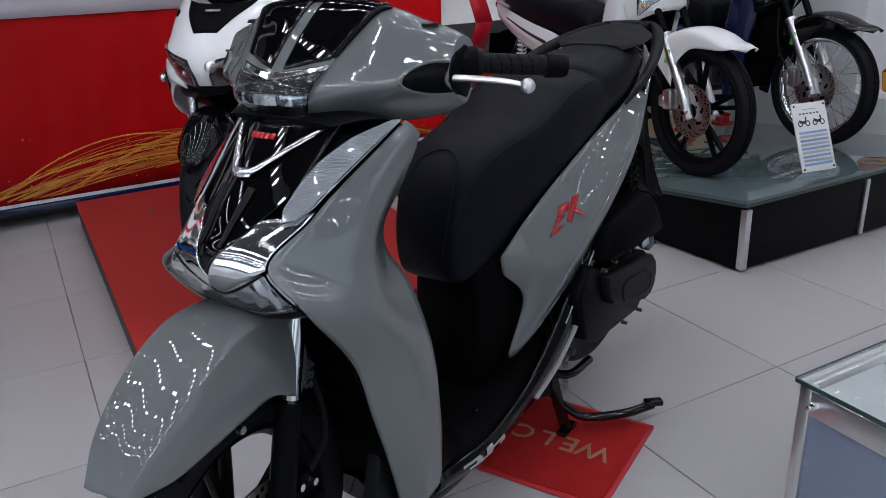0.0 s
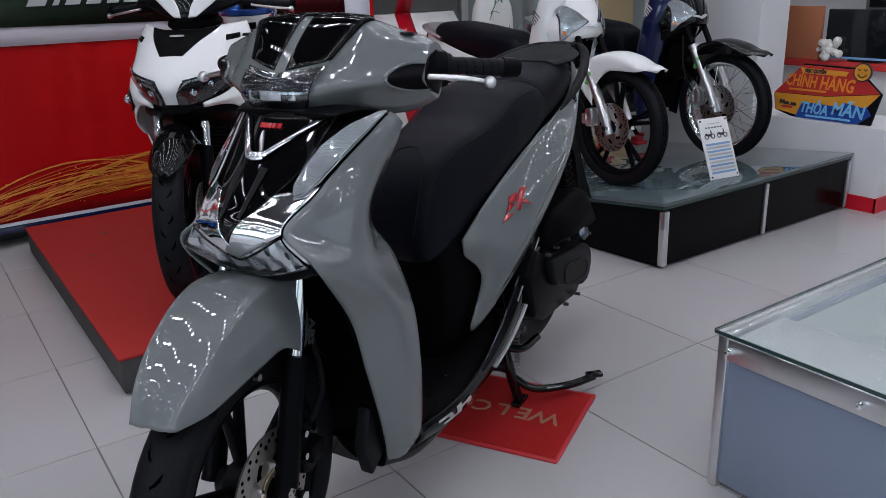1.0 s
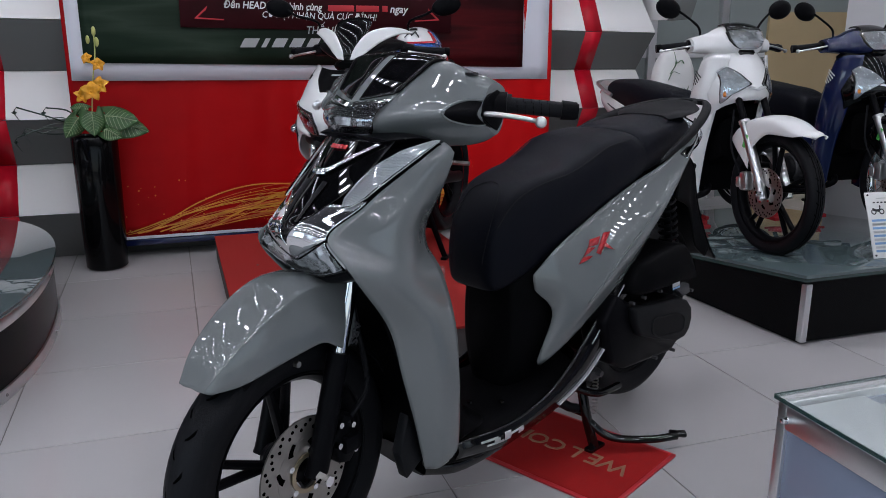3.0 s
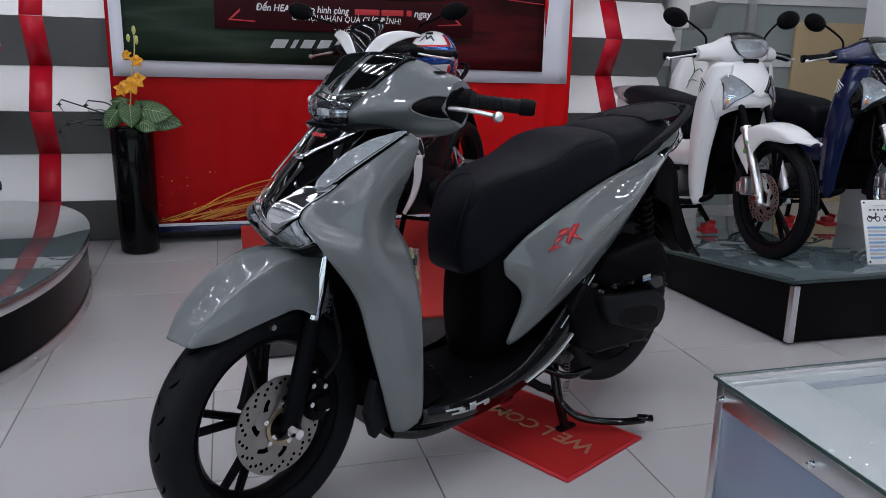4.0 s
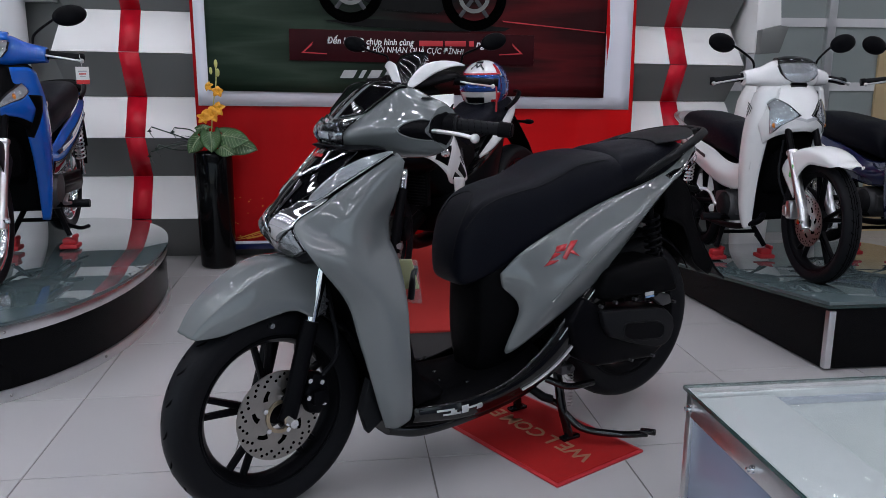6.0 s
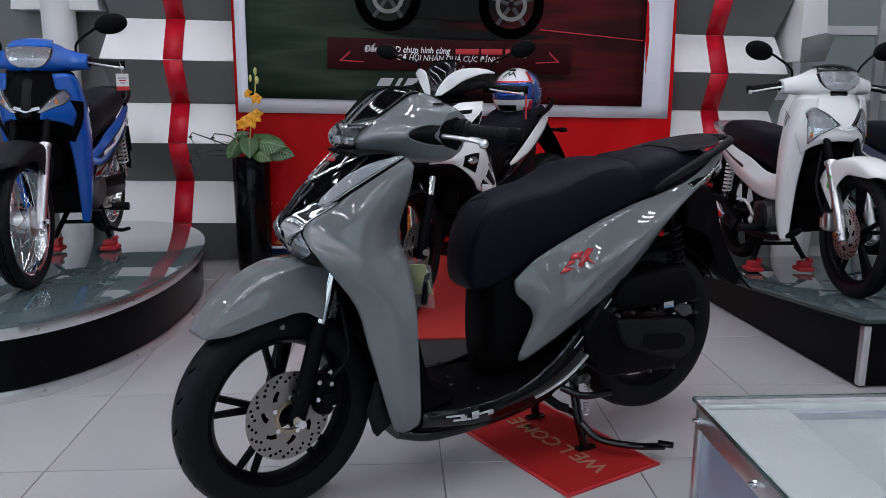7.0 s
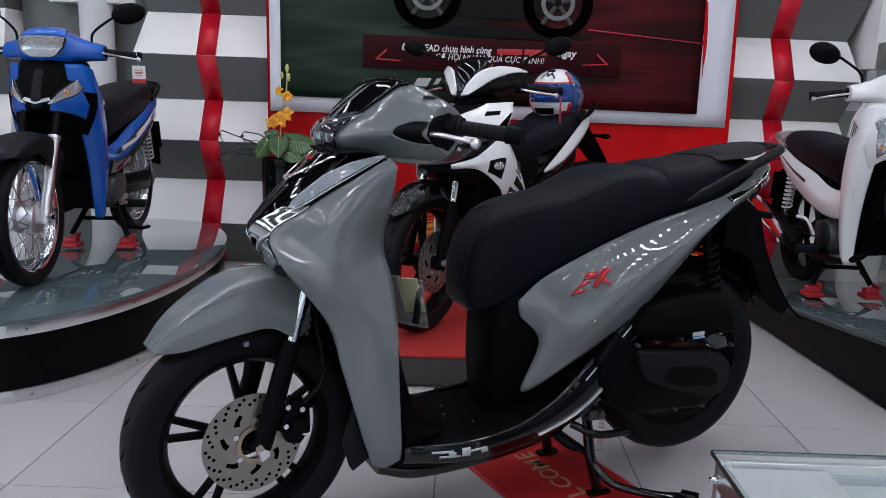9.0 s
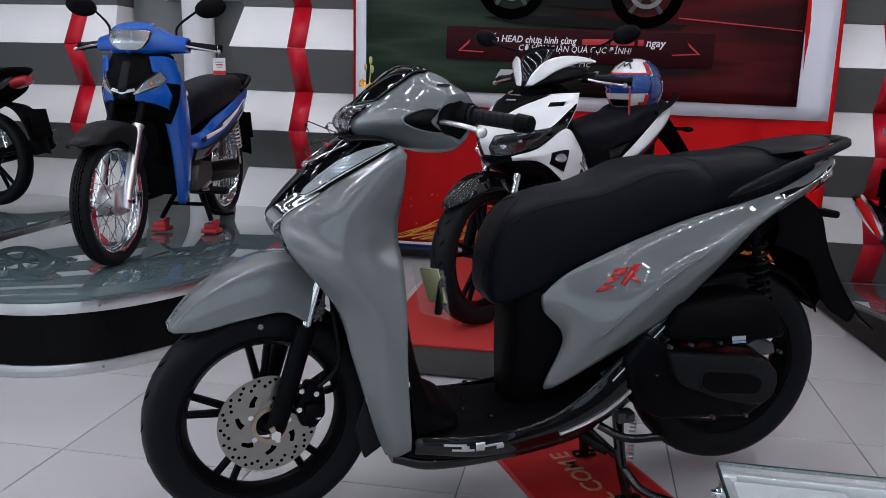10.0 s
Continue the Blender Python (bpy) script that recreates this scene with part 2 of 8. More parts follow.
def lathe_bm(profile, n=48, axis="y", at=(0, 0, 0), closed=False):
    """Turns (radius, along) points round an axis."""
    rows = []
    for r, a in profile:
        row = []
        for k in range(n):
            c, s = math.cos(2 * math.pi * k / n), math.sin(2 * math.pi * k / n)
            row.append({"y": (r * c, a, r * s), "z": (r * c, r * s, a), "x": (a, r * c, r * s)}[axis])
        rows.append(row)
    if closed:
        rows.append(rows[0])
    bm = grid_bm(rows, closed_u=True)
    bmesh.ops.remove_doubles(bm, verts=bm.verts, dist=1e-6)
    bmesh.ops.recalc_face_normals(bm, faces=bm.faces)
    return moved(bm, Matrix.Translation(at))


def tube_bm(pts, r, n=10, smooth=0, flat=1.0, r_end=None, closed=False, up=(0, 0, 1)):
    """A rod along pts. flat: height over width of its section."""
    p = crv(pts, smooth, closed) if smooth else np.array(pts, float)
    rows, prev = [], None
    for i, q in enumerate(p):
        d = p[(i + 1) % len(p)] - p[i - 1] if closed else p[min(i + 1, len(p) - 1)] - p[max(i - 1, 0)]
        d = Vector(d).normalized()
        side = d.cross(Vector(up))
        if side.length < 0.05:
            side = prev if prev is not None else d.orthogonal()
        side = side.normalized()
        if prev is not None and side.dot(prev) < 0:
            side = -side
        prev = side
        top = side.cross(d)
        rr = r if r_end is None else r + (r_end - r) * i / (len(p) - 1)
        rows.append([Vector(q) + side * (rr * math.cos(2 * math.pi * k / n)) + top * (rr * flat * math.sin(2 * math.pi * k / n)) for k in range(n)])
    if closed:
        rows.append(rows[0])
    bm = grid_bm(rows, closed_u=True, cap=not closed)
    if closed:
        bmesh.ops.remove_doubles(bm, verts=bm.verts, dist=1e-6)
    bmesh.ops.recalc_face_normals(bm, faces=bm.faces)
    return bm


def loft_bm(sections, n=28, m=None, cap=True):
    """A closed skin over closed sections (lists of points in order)."""
    rows = np.array([crv(s, n, True) for s in sections])
    if m:
        rows = np.array([crv(rows[:, j], m) for j in range(n)]).transpose(1, 0, 2)
    bm = grid_bm(rows, closed_u=True, cap=cap)
    bmesh.ops.recalc_face_normals(bm, faces=bm.faces)
    return bm


def ball_bm(r, at, scale=(1, 1, 1), seg=16):
    bm = bmesh.new()
    bmesh.ops.create_uvsphere(bm, u_segments=seg, v_segments=seg // 2 + 2, radius=r)
    bmesh.ops.scale(bm, vec=scale, verts=bm.verts)
    return moved(bm, Matrix.Translation(at))


def mesh_of(name, bm, mat, angle=38):
    bm.normal_update()
    for f in bm.faces:
        f.smooth = True
    lim = radians(angle)
    for e in bm.edges:
        e.smooth = not (len(e.link_faces) == 2 and e.calc_face_angle(0) > lim)
    me = bpy.data.meshes.new(name)
    bm.to_mesh(me)
    bm.free()
    me.materials.append(M[mat] if isinstance(mat, str) else mat)
    return me


def part(name, bm, mat, parent=None, label="", solid=0.0, angle=38, m=None):
    """Links a bmesh as one mesh object under a thing or a part."""
    ob = new(name, mesh_of(name, bm, mat, angle))
    if parent:
        ob.parent = parent
    if m:
        ob.matrix_local = m
    if solid:
        mod = ob.modifiers.new("thickness", "SOLIDIFY")
        mod.thickness, mod.offset = solid, -1
    return tagged(ob, label)


def thing(name, m, label, category, group="", kind=""):
    ob = new(name)
    ob.empty_display_size = 0.1
    ob.matrix_world = m
    return tagged(ob, label, category, group, kind)


def text_bm(words, size, depth=0.0006, shear=0.0, bold=0.0):
    cu = bpy.data.curves.new("words", "FONT")
    cu.body, cu.size, cu.extrude, cu.shear, cu.align_x, cu.resolution_u, cu.offset = words, size, depth, shear, "CENTER", 2, bold
    ob = bpy.data.objects.new("words", cu)
    scene.collection.objects.link(ob)
    bpy.context.view_layer.update()
    me = ob.to_mesh()
    bm = bmesh.new()
    bm.from_mesh(me)
    ob.to_mesh_clear()
    bpy.data.objects.remove(ob)
    bpy.data.curves.remove(cu)
    return bm

# ---- the room ----
X0, X1, Y0, Y1, TOP = -5.4, 7.2, -6.6, 3.6, 3.2


def structure(name, bm, mat, label, category="wall", angle=38):
    return tagged(part(name, bm, mat, angle=angle), label, category, kind="structure")


def slab(name, x0, x1, y0, y1, z0, z1, mat, label, category="wall", bevel=0.0):
    return structure(name, box_bm(x1 - x0, y1 - y0, z1 - z0, ((x0 + x1) / 2, (y0 + y1) / 2, (z0 + z1) / 2), bevel), mat, label, category)


floor = slab("floor", X0, X1, Y0, Y1, -0.12, -0.003, "grout", "pale polished porcelain tiles with thin dark joints", "floor")
slab("ceiling", X0, X1, Y0, Y1, TOP, TOP + 0.1, "ceiling_dark", "dark grey ceiling with long rails of small spots", "ceiling")
slab("wall_back", X0, X1, Y1 - 0.2, Y1, 0, TOP, "dark_void", "dark wall behind the folded display panels")
slab("wall_right", X1 - 0.15, X1, Y0, Y1, 0, TOP, "wall_white", "white plastered wall of the showroom")
slab("wall_left", X0, X0 + 0.15, -0.8, Y1, 0, TOP, "wall_white", "white plastered wall of the showroom")
slab("wall_left", X0, X0 + 0.15, Y0, -0.8, 2.9, TOP, "wall_white", "white lintel over the side glazing")
slab("wall_front", X0, X1, Y0, Y0 + 0.2, 2.95, TOP, "wall_white", "white lintel over the shop front")
for x0, x1 in ((X0, -3.6), (4.8, X1)):
    slab("wall_front", x0, x1, Y0, Y0 + 0.2, 0, 2.95, "wall_white", "white wall beside the glazed shop front")
for x in (-1.5, 0.6, 2.7):
    slab("window_frame", x - 0.04, x + 0.04, Y0, Y0 + 0.12, 0, 2.95, "alloy", "aluminium mullion of the shop front", "window frame")
slab("ground", -30, 30, -40, Y0, -0.14, -0.02, "wall_white", "pale pavement outside the shop front", "ground")

# folded display wall: white facets look up, grey facets look down
FOLDS_L = [0.0, 0.270, 0.525, 0.777, 1.020, 1.287, 1.540, 1.795, 2.05, 2.305, 2.56, 2.815]
FOLDS_R = [0.0, 0.255, 0.500, 0.750, 0.986, 1.226, 1.469, 1.710, 1.952, 2.194, 2.436, 2.68]


def fold_z(k, x):
    """The folds fall slightly from one end of the wall to the other."""
    return FOLDS_L[k] + (FOLDS_R[k] - FOLDS_L[k]) * min(max((x + 1.1) / 3.5, 0), 1.1)


OUT_Y, IN_Y = 2.82, 2.955


def fold_y(k):
    return IN_Y if k == 0 else (OUT_Y if k % 2 else IN_Y)


def folded_wall(name, x0, x1, stripes, chamfer=0.05):
    body = thing(name, Matrix(), "display wall of folded white and grey panels with a red stripe", "wall", kind="structure")
    for k in range(len(FOLDS_L) - 1):
        ya, yb = fold_y(k), fold_y(k + 1)
        white = k % 2 == 1
        gap = 0.0015
        ca, cb = (0.0 if fold_y(k) == OUT_Y else chamfer), (0.0 if fold_y(k + 1) == OUT_Y else chamfer)
        bm = bmesh.new()
        f = [bm.verts.new(p) for p in ((x0 + ca, ya, fold_z(k, x0) + gap), (x1 - ca, ya, fold_z(k, x1) + gap), (x1 - cb, yb, fold_z(k + 1, x1) - gap), (x0 + cb, yb, fold_z(k + 1, x0) - gap))]
        b = [bm.verts.new((v.co.x, Y1 - 0.3, v.co.z)) for v in f]
        bm.faces.new(f)
        bm.faces.new(b[::-1])
        for i in range(4):
            bm.faces.new((f[i], b[i], b[(i + 1) % 4], f[(i + 1) % 4]))
        bmesh.ops.recalc_face_normals(bm, faces=bm.faces)
        part("panel", bm, "panel_white" if white else "panel_grey", body, "glossy white panel" if white else "glossy dark grey panel")
        for x in stripes:
            g = [[(x + dx, ya - 0.002, fold_z(k, x + dx) + gap), (x + dx, yb - 0.002, fold_z(k + 1, x + dx) - gap)] for dx in (0.058, -0.058)]
            part("stripe", grid_bm(g), "stripe_red", body, "red stripe", solid=-0.0015)
    return body


folded_wall("wall_panels", -1.34, 2.98, (-0.9, 2.53))
folded_wall("wall_panels", -5.2, -2.12, (-2.42, -4.2))
slab("wall_gap", -2.14, -1.32, 3.1, 3.16, 0, TOP, "panel_grey", "grey recess between the folded wall sections")
# pale square blocks in the recess
for x in (-1.78, -1.46):
    for z in (1.72, 2.4):
        structure("block", prism_bm([(x - 0.105, z - 0.14), (x + 0.105, z - 0.14), (x + 0.07, z + 0.2), (x - 0.07, z + 0.2)], 2.93, 3.09, 0.004), "panel_white", "white tapered block in the wall recess", "wall block")
tube = lathe_bm([(0.10, 0), (0.10, TOP)], 24, "z", (-1.62, 2.98, 0))
structure("column", tube, "wall_white", "slim pale round column in the wall recess", "column")

# hexagonal white and grey block at the wall's free end
structure("block", prism_bm([(2.99, 1.30), (3.10, 1.30), (3.16, 1.48), (3.13, 1.80), (2.99, 1.80)], 2.72, 3.1, 0.004), "panel_white", "white faceted block at the end of the folded wall", "wall block")
structure("block", prism_bm([(3.0, 1.29), (3.13, 1.30), (3.18, 1.46), (3.12, 1.47), (3.0, 1.44)], 2.66, 2.73, 0.004), "panel_grey", "grey faceted block at the end of the folded wall", "wall block")

# glazed partition to the office
PY = 3.3
slab("partition", 2.98, X1 - 0.15, PY, PY + 0.02, 0, TOP, "glass_frost", "pale green frosted glass partition", "partition")
for x in (3.25, 3.85, 5.2, 6.2):
    slab("partition_frame", x - 0.03, x + 0.03, PY - 0.04, PY - 0.002, 0, TOP, "alloy", "aluminium post of the glass partition", "frame")
for z in (1.05, 1.5, 2.3):
    slab("partition_band", 2.99, X1 - 0.15, PY - 0.012, PY - 0.004, z, z + 0.06, "wall_white", "white frosted band on the glass partition", "trim")
slab("door", 4.25, 5.0, PY - 0.03, PY - 0.008, 0.0, 1.38, "tan_board", "tan wooden door leaf behind the motorcycles", "door")
# white pier and ledge
slab("pier", 3.67, 3.93, 1.15, 1.95, 0, TOP, "wall_white", "white plastered pier beside the display platform", "pier")
slab("ledge", 3.67, 4.05, 0.41, 1.148, 0, 0.42, "wall_white", "low white plastered ledge with a red skirting", "ledge")
slab("baseboard", 3.66, 3.669, 0.40, 1.14, 0, 0.075, "stripe_red", "red skirting of the white ledge", "baseboard")
slab("baseboard", 3.66, 4.05, 0.398, 0.409, 0, 0.075, "stripe_red", "red skirting of the white ledge", "baseboard")
slab("pier", 4.06, 6.6, 0.2, 0.30, 0, 0.42, "wall_white", "low white wall under the service counter", "pier")

# floor tiles
tile_mesh = mesh_of("tile", box_bm(0.5965, 0.5965, 0.012, (0, 0, -0.006), 0.0012, 1), "tile")
for i in range(-9, 12):
    for j in range(-11, 6):
        if (i + 0.5) * 0.6 < X1 and X0 < (i + 0.5) * 0.6:
            t = new("tile", tile_mesh)
            t.parent = floor
            t.location = (0.3 + 0.6 * i, 0.3 + 0.6 * j, 0.0)

# ceiling lights: long white rails, each with a row of small lit spots
SPOTS, STEP = 9, 0.27
rail_lamp = thing("spot_rail", pose(0, 0, TOP), "white ceiling rail with a row of small lit spots", "ceiling light", "spot rails on the ceiling")
part("rail", box_bm(0.10, SPOTS * STEP - 0.04, 0.02, (0, 0, -0.011), 0.004), "wall_white", rail_lamp, "white rail")
for k in range(SPOTS):
    spot_y = (k - (SPOTS - 1) / 2) * STEP
    spot = part("spot", lathe_bm([(0.036, -0.0205), (0.043, -0.0205), (0.043, -0.030), (0.039, -0.034), (0.0355, -0.027), (0.036, -0.0205)], 20, "z", (0, spot_y, 0)), "wall_white", rail_lamp, "small round spot")
    part("diffuser", lathe_bm([(0.0005, -0.0275), (0.0345, -0.0275), (0.0350, -0.025)], 16, "z", (0, spot_y, 0)), "lamp_glow", spot, "glowing diffuser")
places = [(-4.1 + 0.62 * i, -3.5 + 2.46 * j + 0.09 * (i % 2)) for i in range(15) for j in range(3)]
rail_lamp.matrix_world = pose(*places[0], TOP)
for x, y in places[1:]:
    copy_thing(rail_lamp, pose(x, y, TOP))

# ---- platforms ----


def glass_platform(name, outline, top, label, posts=()):
    """A low black display platform: outline is a list of plan points."""
    body = thing(name, Matrix(), label, "platform")
    part("base", prism_bm(outline, 0.012, top - 0.03, 0.0, plane="xy"), "platform_black", body, "glossy black side")
    n = len(outline)
    c = np.mean(np.array(outline), axis=0)
    grow = lambda d: [tuple(np.array(p) + (np.array(p) - c) / np.linalg.norm(np.array(p) - c) * d) for p in outline]
    part("plinth", prism_bm(grow(-0.03), 0.0, 0.012, 0, plane="xy"), "satin_black", body)
    part("glass_top", prism_bm(grow(0.012), top - 0.014, top, 0.002, plane="xy"), "glass_top", body, "pale green glass top")
    part("glass_rim", prism_bm(grow(0.004), top - 0.030, top - 0.0145, 0, plane="xy"), "glass_edge", body, "dark green glass edge")
    for x, y, w, d in posts:
        part("post", box_bm(w, d, top - 0.05, (x, y, (top - 0.05) / 2 + 0.012), 0.004), "alloy", body, "brushed aluminium corner post")
    return body


RZ = 0.29
right_outline = [(2.25, 0.55), (3.655, 0.55), (3.655, 2.45), (2.10, 2.45)]
right_stage = glass_platform("display_platform", right_outline, RZ, "low black display platform with a sloping green glass top", posts=((2.262, 0.553, 0.03, 0.03), (2.95, 0.546, 0.022, 0.016), (3.64, 0.548, 0.022, 0.02)))
# its top falls gently towards the back
for piece in right_stage.children:
    for v in piece.data.vertices:
        if v.co.z > 0.1:
            v.co.z -= 0.097 * max(0.0, v.co.y - 0.55)

LZ = 0.30


def oval(cx, cy, ax, ay, p=2.0, n=72):
    out = []
    for k in range(n):
        a = 2 * math.pi * k / n
        c, s = math.cos(a), math.sin(a)
        out.append((cx + ax * math.copysign(abs(c) ** (2 / p), c), cy + ay * math.copysign(abs(s) ** (2 / p), s)))
    return out


def round_platform(name, outline, label):
    body = thing(name, Matrix(), label, "platform")
    part("base", prism_bm(outline, 0.035, LZ - 0.06, 0, plane="xy"), "platform_black", body, "glossy black curved side")
    c = np.mean(np.array(outline), axis=0)
    grow = lambda d: [tuple(np.array(p) + (np.array(p) - c) / np.linalg.norm(np.array(p) - c) * d) for p in outline]
    part("foot_trim", prism_bm(grow(0.008), 0.0, 0.045, 0.003, plane="xy"), "alloy", body, "brushed steel foot band")
    part("top_trim", prism_bm(grow(0.008), LZ - 0.062, LZ - 0.016, 0.003, plane="xy"), "alloy", body, "brushed steel band under the glass")
    part("glass_top", prism_bm(grow(0.02), LZ - 0.0155, LZ, 0.003, plane="xy"), "glass_top", body, "pale green glass top")
    for k in range(0, len(outline), 6):
        d = (Vector(outline[k]) - Vector(c)).normalized()
        q = Vector(outline[k]) + d * 0.009
        for z in (0.022, LZ - 0.04):
            part("screw", ball_bm(0.006, (q.x, q.y, z), seg=8), "steel", body)
    return body


round_platform("round_platform", oval(-1.205, 1.60, 0.645, 1.12, 2.25), "oval black display platform with a steel band and glass top")
round_platform("round_platform", oval(-2.75, 1.75, 0.70, 0.98, 2.3), "oval black display platform with a steel band and glass top")

red = thing("red_platform", Matrix(), "low wooden platform covered with red carpet", "platform")
part("carpet", box_bm(1.20, 1.78, 0.012, (0.735, 1.735, 0.126), 0.005), "carpet", red, "red carpet with small stains")
part("side", box_bm(1.19, 1.77, 0.11, (0.735, 1.735, 0.065), 0.003), "carpet_edge", red, "dark worn wooden side")
for y in (0.92, 1.5, 2.1, 2.55):
    part("foot", box_bm(1.1, 0.06, 0.01, (0.735, y, 0.005), 0.002), "satin_black", red)
for x, y, r in ((0.42, 2.27, 0.012), (0.30, 1.95, 0.008), (0.66, 1.25, 0.006)):
    part("stain", lathe_bm([(0.0003, 0.0008), (r, 0.0006), (r * 1.05, 0)], 12, "z", (x, y, 0.1322)), "carpet_edge", red, "small dark stain")

# ---- banner and poster ----


def shaded(name, ramp, axis, streak, spread=0.55):
    """Printed cloth: a colour ramp along an axis with soft streaks."""
    m = bpy.data.materials.new(name)
    m.use_nodes = True
    nt = m.node_tree
    b = nt.nodes["Principled BSDF"]
    tc = nt.nodes.new("ShaderNodeTexCoord")
    sep = nt.nodes.new("ShaderNodeSeparateXYZ")
    nt.links.new(tc.outputs["Generated"], sep.inputs[0])
    mp = nt.nodes.new("ShaderNodeMapping")
    mp.inputs["Scale"].default_value = streak
    mp.inputs["Rotation"].default_value = (0, radians(-12), 0)
    nt.links.new(tc.outputs["Object"], mp.inputs["Vector"])
    nz = nt.nodes.new("ShaderNodeTexNoise")
    nz.inputs["Scale"].default_value, nz.inputs["Detail"].default_value = 2.0, 6
    nt.links.new(mp.outputs[0], nz.inputs["Vector"])
    add = nt.nodes.new("ShaderNodeMath")
    add.operation = "MULTIPLY_ADD"
    add.inputs[1].default_value, add.inputs[2].default_value = spread, -spread / 2
    nt.links.new(nz.outputs["Fac"], add.inputs[0])
    s2 = nt.nodes.new("ShaderNodeMath")
    nt.links.new(sep.outputs[axis], s2.inputs[0])
    nt.links.new(add.outputs[0], s2.inputs[1])
    cr = nt.nodes.new("ShaderNodeValToRGB")
    el = cr.color_ramp.elements
    for k, (pos, col) in enumerate(ramp):
        e = el[k] if k < 2 else el.new(pos)
        e.position, e.color = pos, (*col, 1)
    nt.links.new(s2.outputs[0], cr.inputs[0])
    nt.links.new(cr.outputs[0], b.inputs["Base Color"])
    b.inputs["Specular IOR Level"].default_value, b.inputs["Roughness"].default_value = 0.12, 0.45
    wv = nt.nodes.new("ShaderNodeTexNoise")
    wv.inputs["Scale"].default_value = 3.0
    nt.links.new(tc.outputs["Object"], wv.inputs["Vector"])
    bn = nt.nodes.new("ShaderNodeBump")
    bn.inputs["Strength"].default_value, bn.inputs["Distance"].default_value = 0.5, 0.03
    nt.links.new(wv.outputs["Fac"], bn.inputs["Height"])
    nt.links.new(bn.outputs[0], b.inputs["Normal"])
    return m


M["banner_red"] = shaded("banner_red", [(0.0, (0.36, 0.004, 0.006)), (1.0, (0.66, 0.006, 0.008))], 0, (0.5, 1, 2.5))
M["poster_print"] = shaded("poster_print", [(0.0, (0.010, 0.022, 0.013)), (0.16, (0.028, 0.044, 0.030)), (0.34, (0.012, 0.022, 0.014)), (0.50, (0.010, 0.011, 0.009)), (0.62, (0.010, 0.002, 0.002)), (0.80, (0.075, 0.004, 0.006)), (1.0, (0.022, 0.002, 0.003))], 0, (0.35, 1, 5.0), 0.8)


def cloth(x0, x1, z0, z1, y, wave, nx=40, nz=24, tilt=0.0, fold=0.0):
    rows = []
    for i in range(nz + 1):
        z = z0 + (z1 - z0) * i / nz
        rows.append([(x0 + (x1 - x0) * j / nx, y + wave * noise.noise((j * 0.35, i * 0.12, 3.1)) + fold * max(0, j / nx - 0.5) * math.sin(17 * j / nx + 3 * noise.noise((j * 5.0 / nx, i * 3.0 / nz, 0.7)) + 2.0 * i / nz), z + tilt * (j / nx - 0.5)) for j in range(nx + 1)])
    return grid_bm(rows, flip=False)


BY = 2.785
banner = thing("banner", Matrix(), "red cloth banner with golden swirls along its foot", "banner")
part("cloth", cloth(-0.525, 2.215, 0.125, 3.0, BY, 0.012, 90, 40, fold=0.03), "banner_red", banner, solid=0.002)
part("hem", cloth(-0.525, 2.215, 0.108, 0.1245, BY - 0.002, 0.0), "banner_white", banner, "white hem", solid=0.003)
part("rod", box_bm(2.78, 0.02, 0.035, (0.85, BY + 0.004, 0.088), 0.006), "navy_paint", banner, "dark blue bottom rail")
M["swirl_gold"] = material("swirl_gold", (0.62, 0.24, 0.02), 0.5, 0, 0, 0.4, 9)
M["swirl_orange"] = material("swirl_orange", (0.50, 0.09, 0.012), 0.5, 0, 0, 0.3, 9)
for k in range(64):
    a = random.random()
    s = k % 2
    x_a = -0.32 + 0.5 * a if s == 0 else 0.75 + 0.5 * a
    h = 0.10 + 0.20 * random.random()
    L = 1.0 + 0.5 * random.random()
    pts = [(x_a + L * t, BY - 0.009, 0.128 + h * math.sin(math.pi * (0.03 + 0.72 * t)) * (1 - 0.25 * t) + 0.02 * a * t) for t in np.linspace(0, 1, 5)]
    if s:
        pts = [(2.2 - (p[0] - 0.75), p[1], p[2]) for p in pts]
    pts = [(min(max(p[0], -0.5), 2.19), p[1], max(p[2], 0.13)) for p in pts]
    part("swirl", tube_bm(pts, 0.0014 + 0.0034 * random.random() ** 2, 5, 22, 0.4, up=(0, 1, 0)), "swirl_gold" if k % 3 else "swirl_orange", banner, "golden swirl")
dots = bmesh.new()
for k in range(90):
    x = -0.4 + 2.5 * random.random()
    z = 0.16 + 0.27 * random.random() ** 1.4
    r = 0.002 + 0.004 * random.random()
    bmesh.ops.create_icosphere(dots, subdivisions=1, radius=r, matrix=Matrix.Translation((x, BY - 0.012, z)) @ Matrix.Diagonal((1, 0.3, 1, 1)))
tagged(part("sparks", dots, "swirl_gold", banner, "golden sparks"), kind="stuff")

poster = thing("poster", Matrix(), "large dark motorcycle poster with a white border and slogan", "poster")
part("border", cloth(-0.505, 2.19, 0.955, 3.02, BY - 0.016, 0.006, tilt=-0.03), "banner_white", poster, "white border", solid=0.002)
part("print", cloth(-0.437, 2.015, 1.037, 2.95, BY - 0.030, 0.003, tilt=-0.045), "poster_print", poster, "dark green to red print", solid=0.002)


def on_wall(bm, x, y, z, roll=0.0):
    return moved(bm, Matrix.Translation((x, y, z)) @ Matrix.Rotation(radians(-roll), 4, "Y") @ Matrix.Rotation(radians(90), 4, "X"))


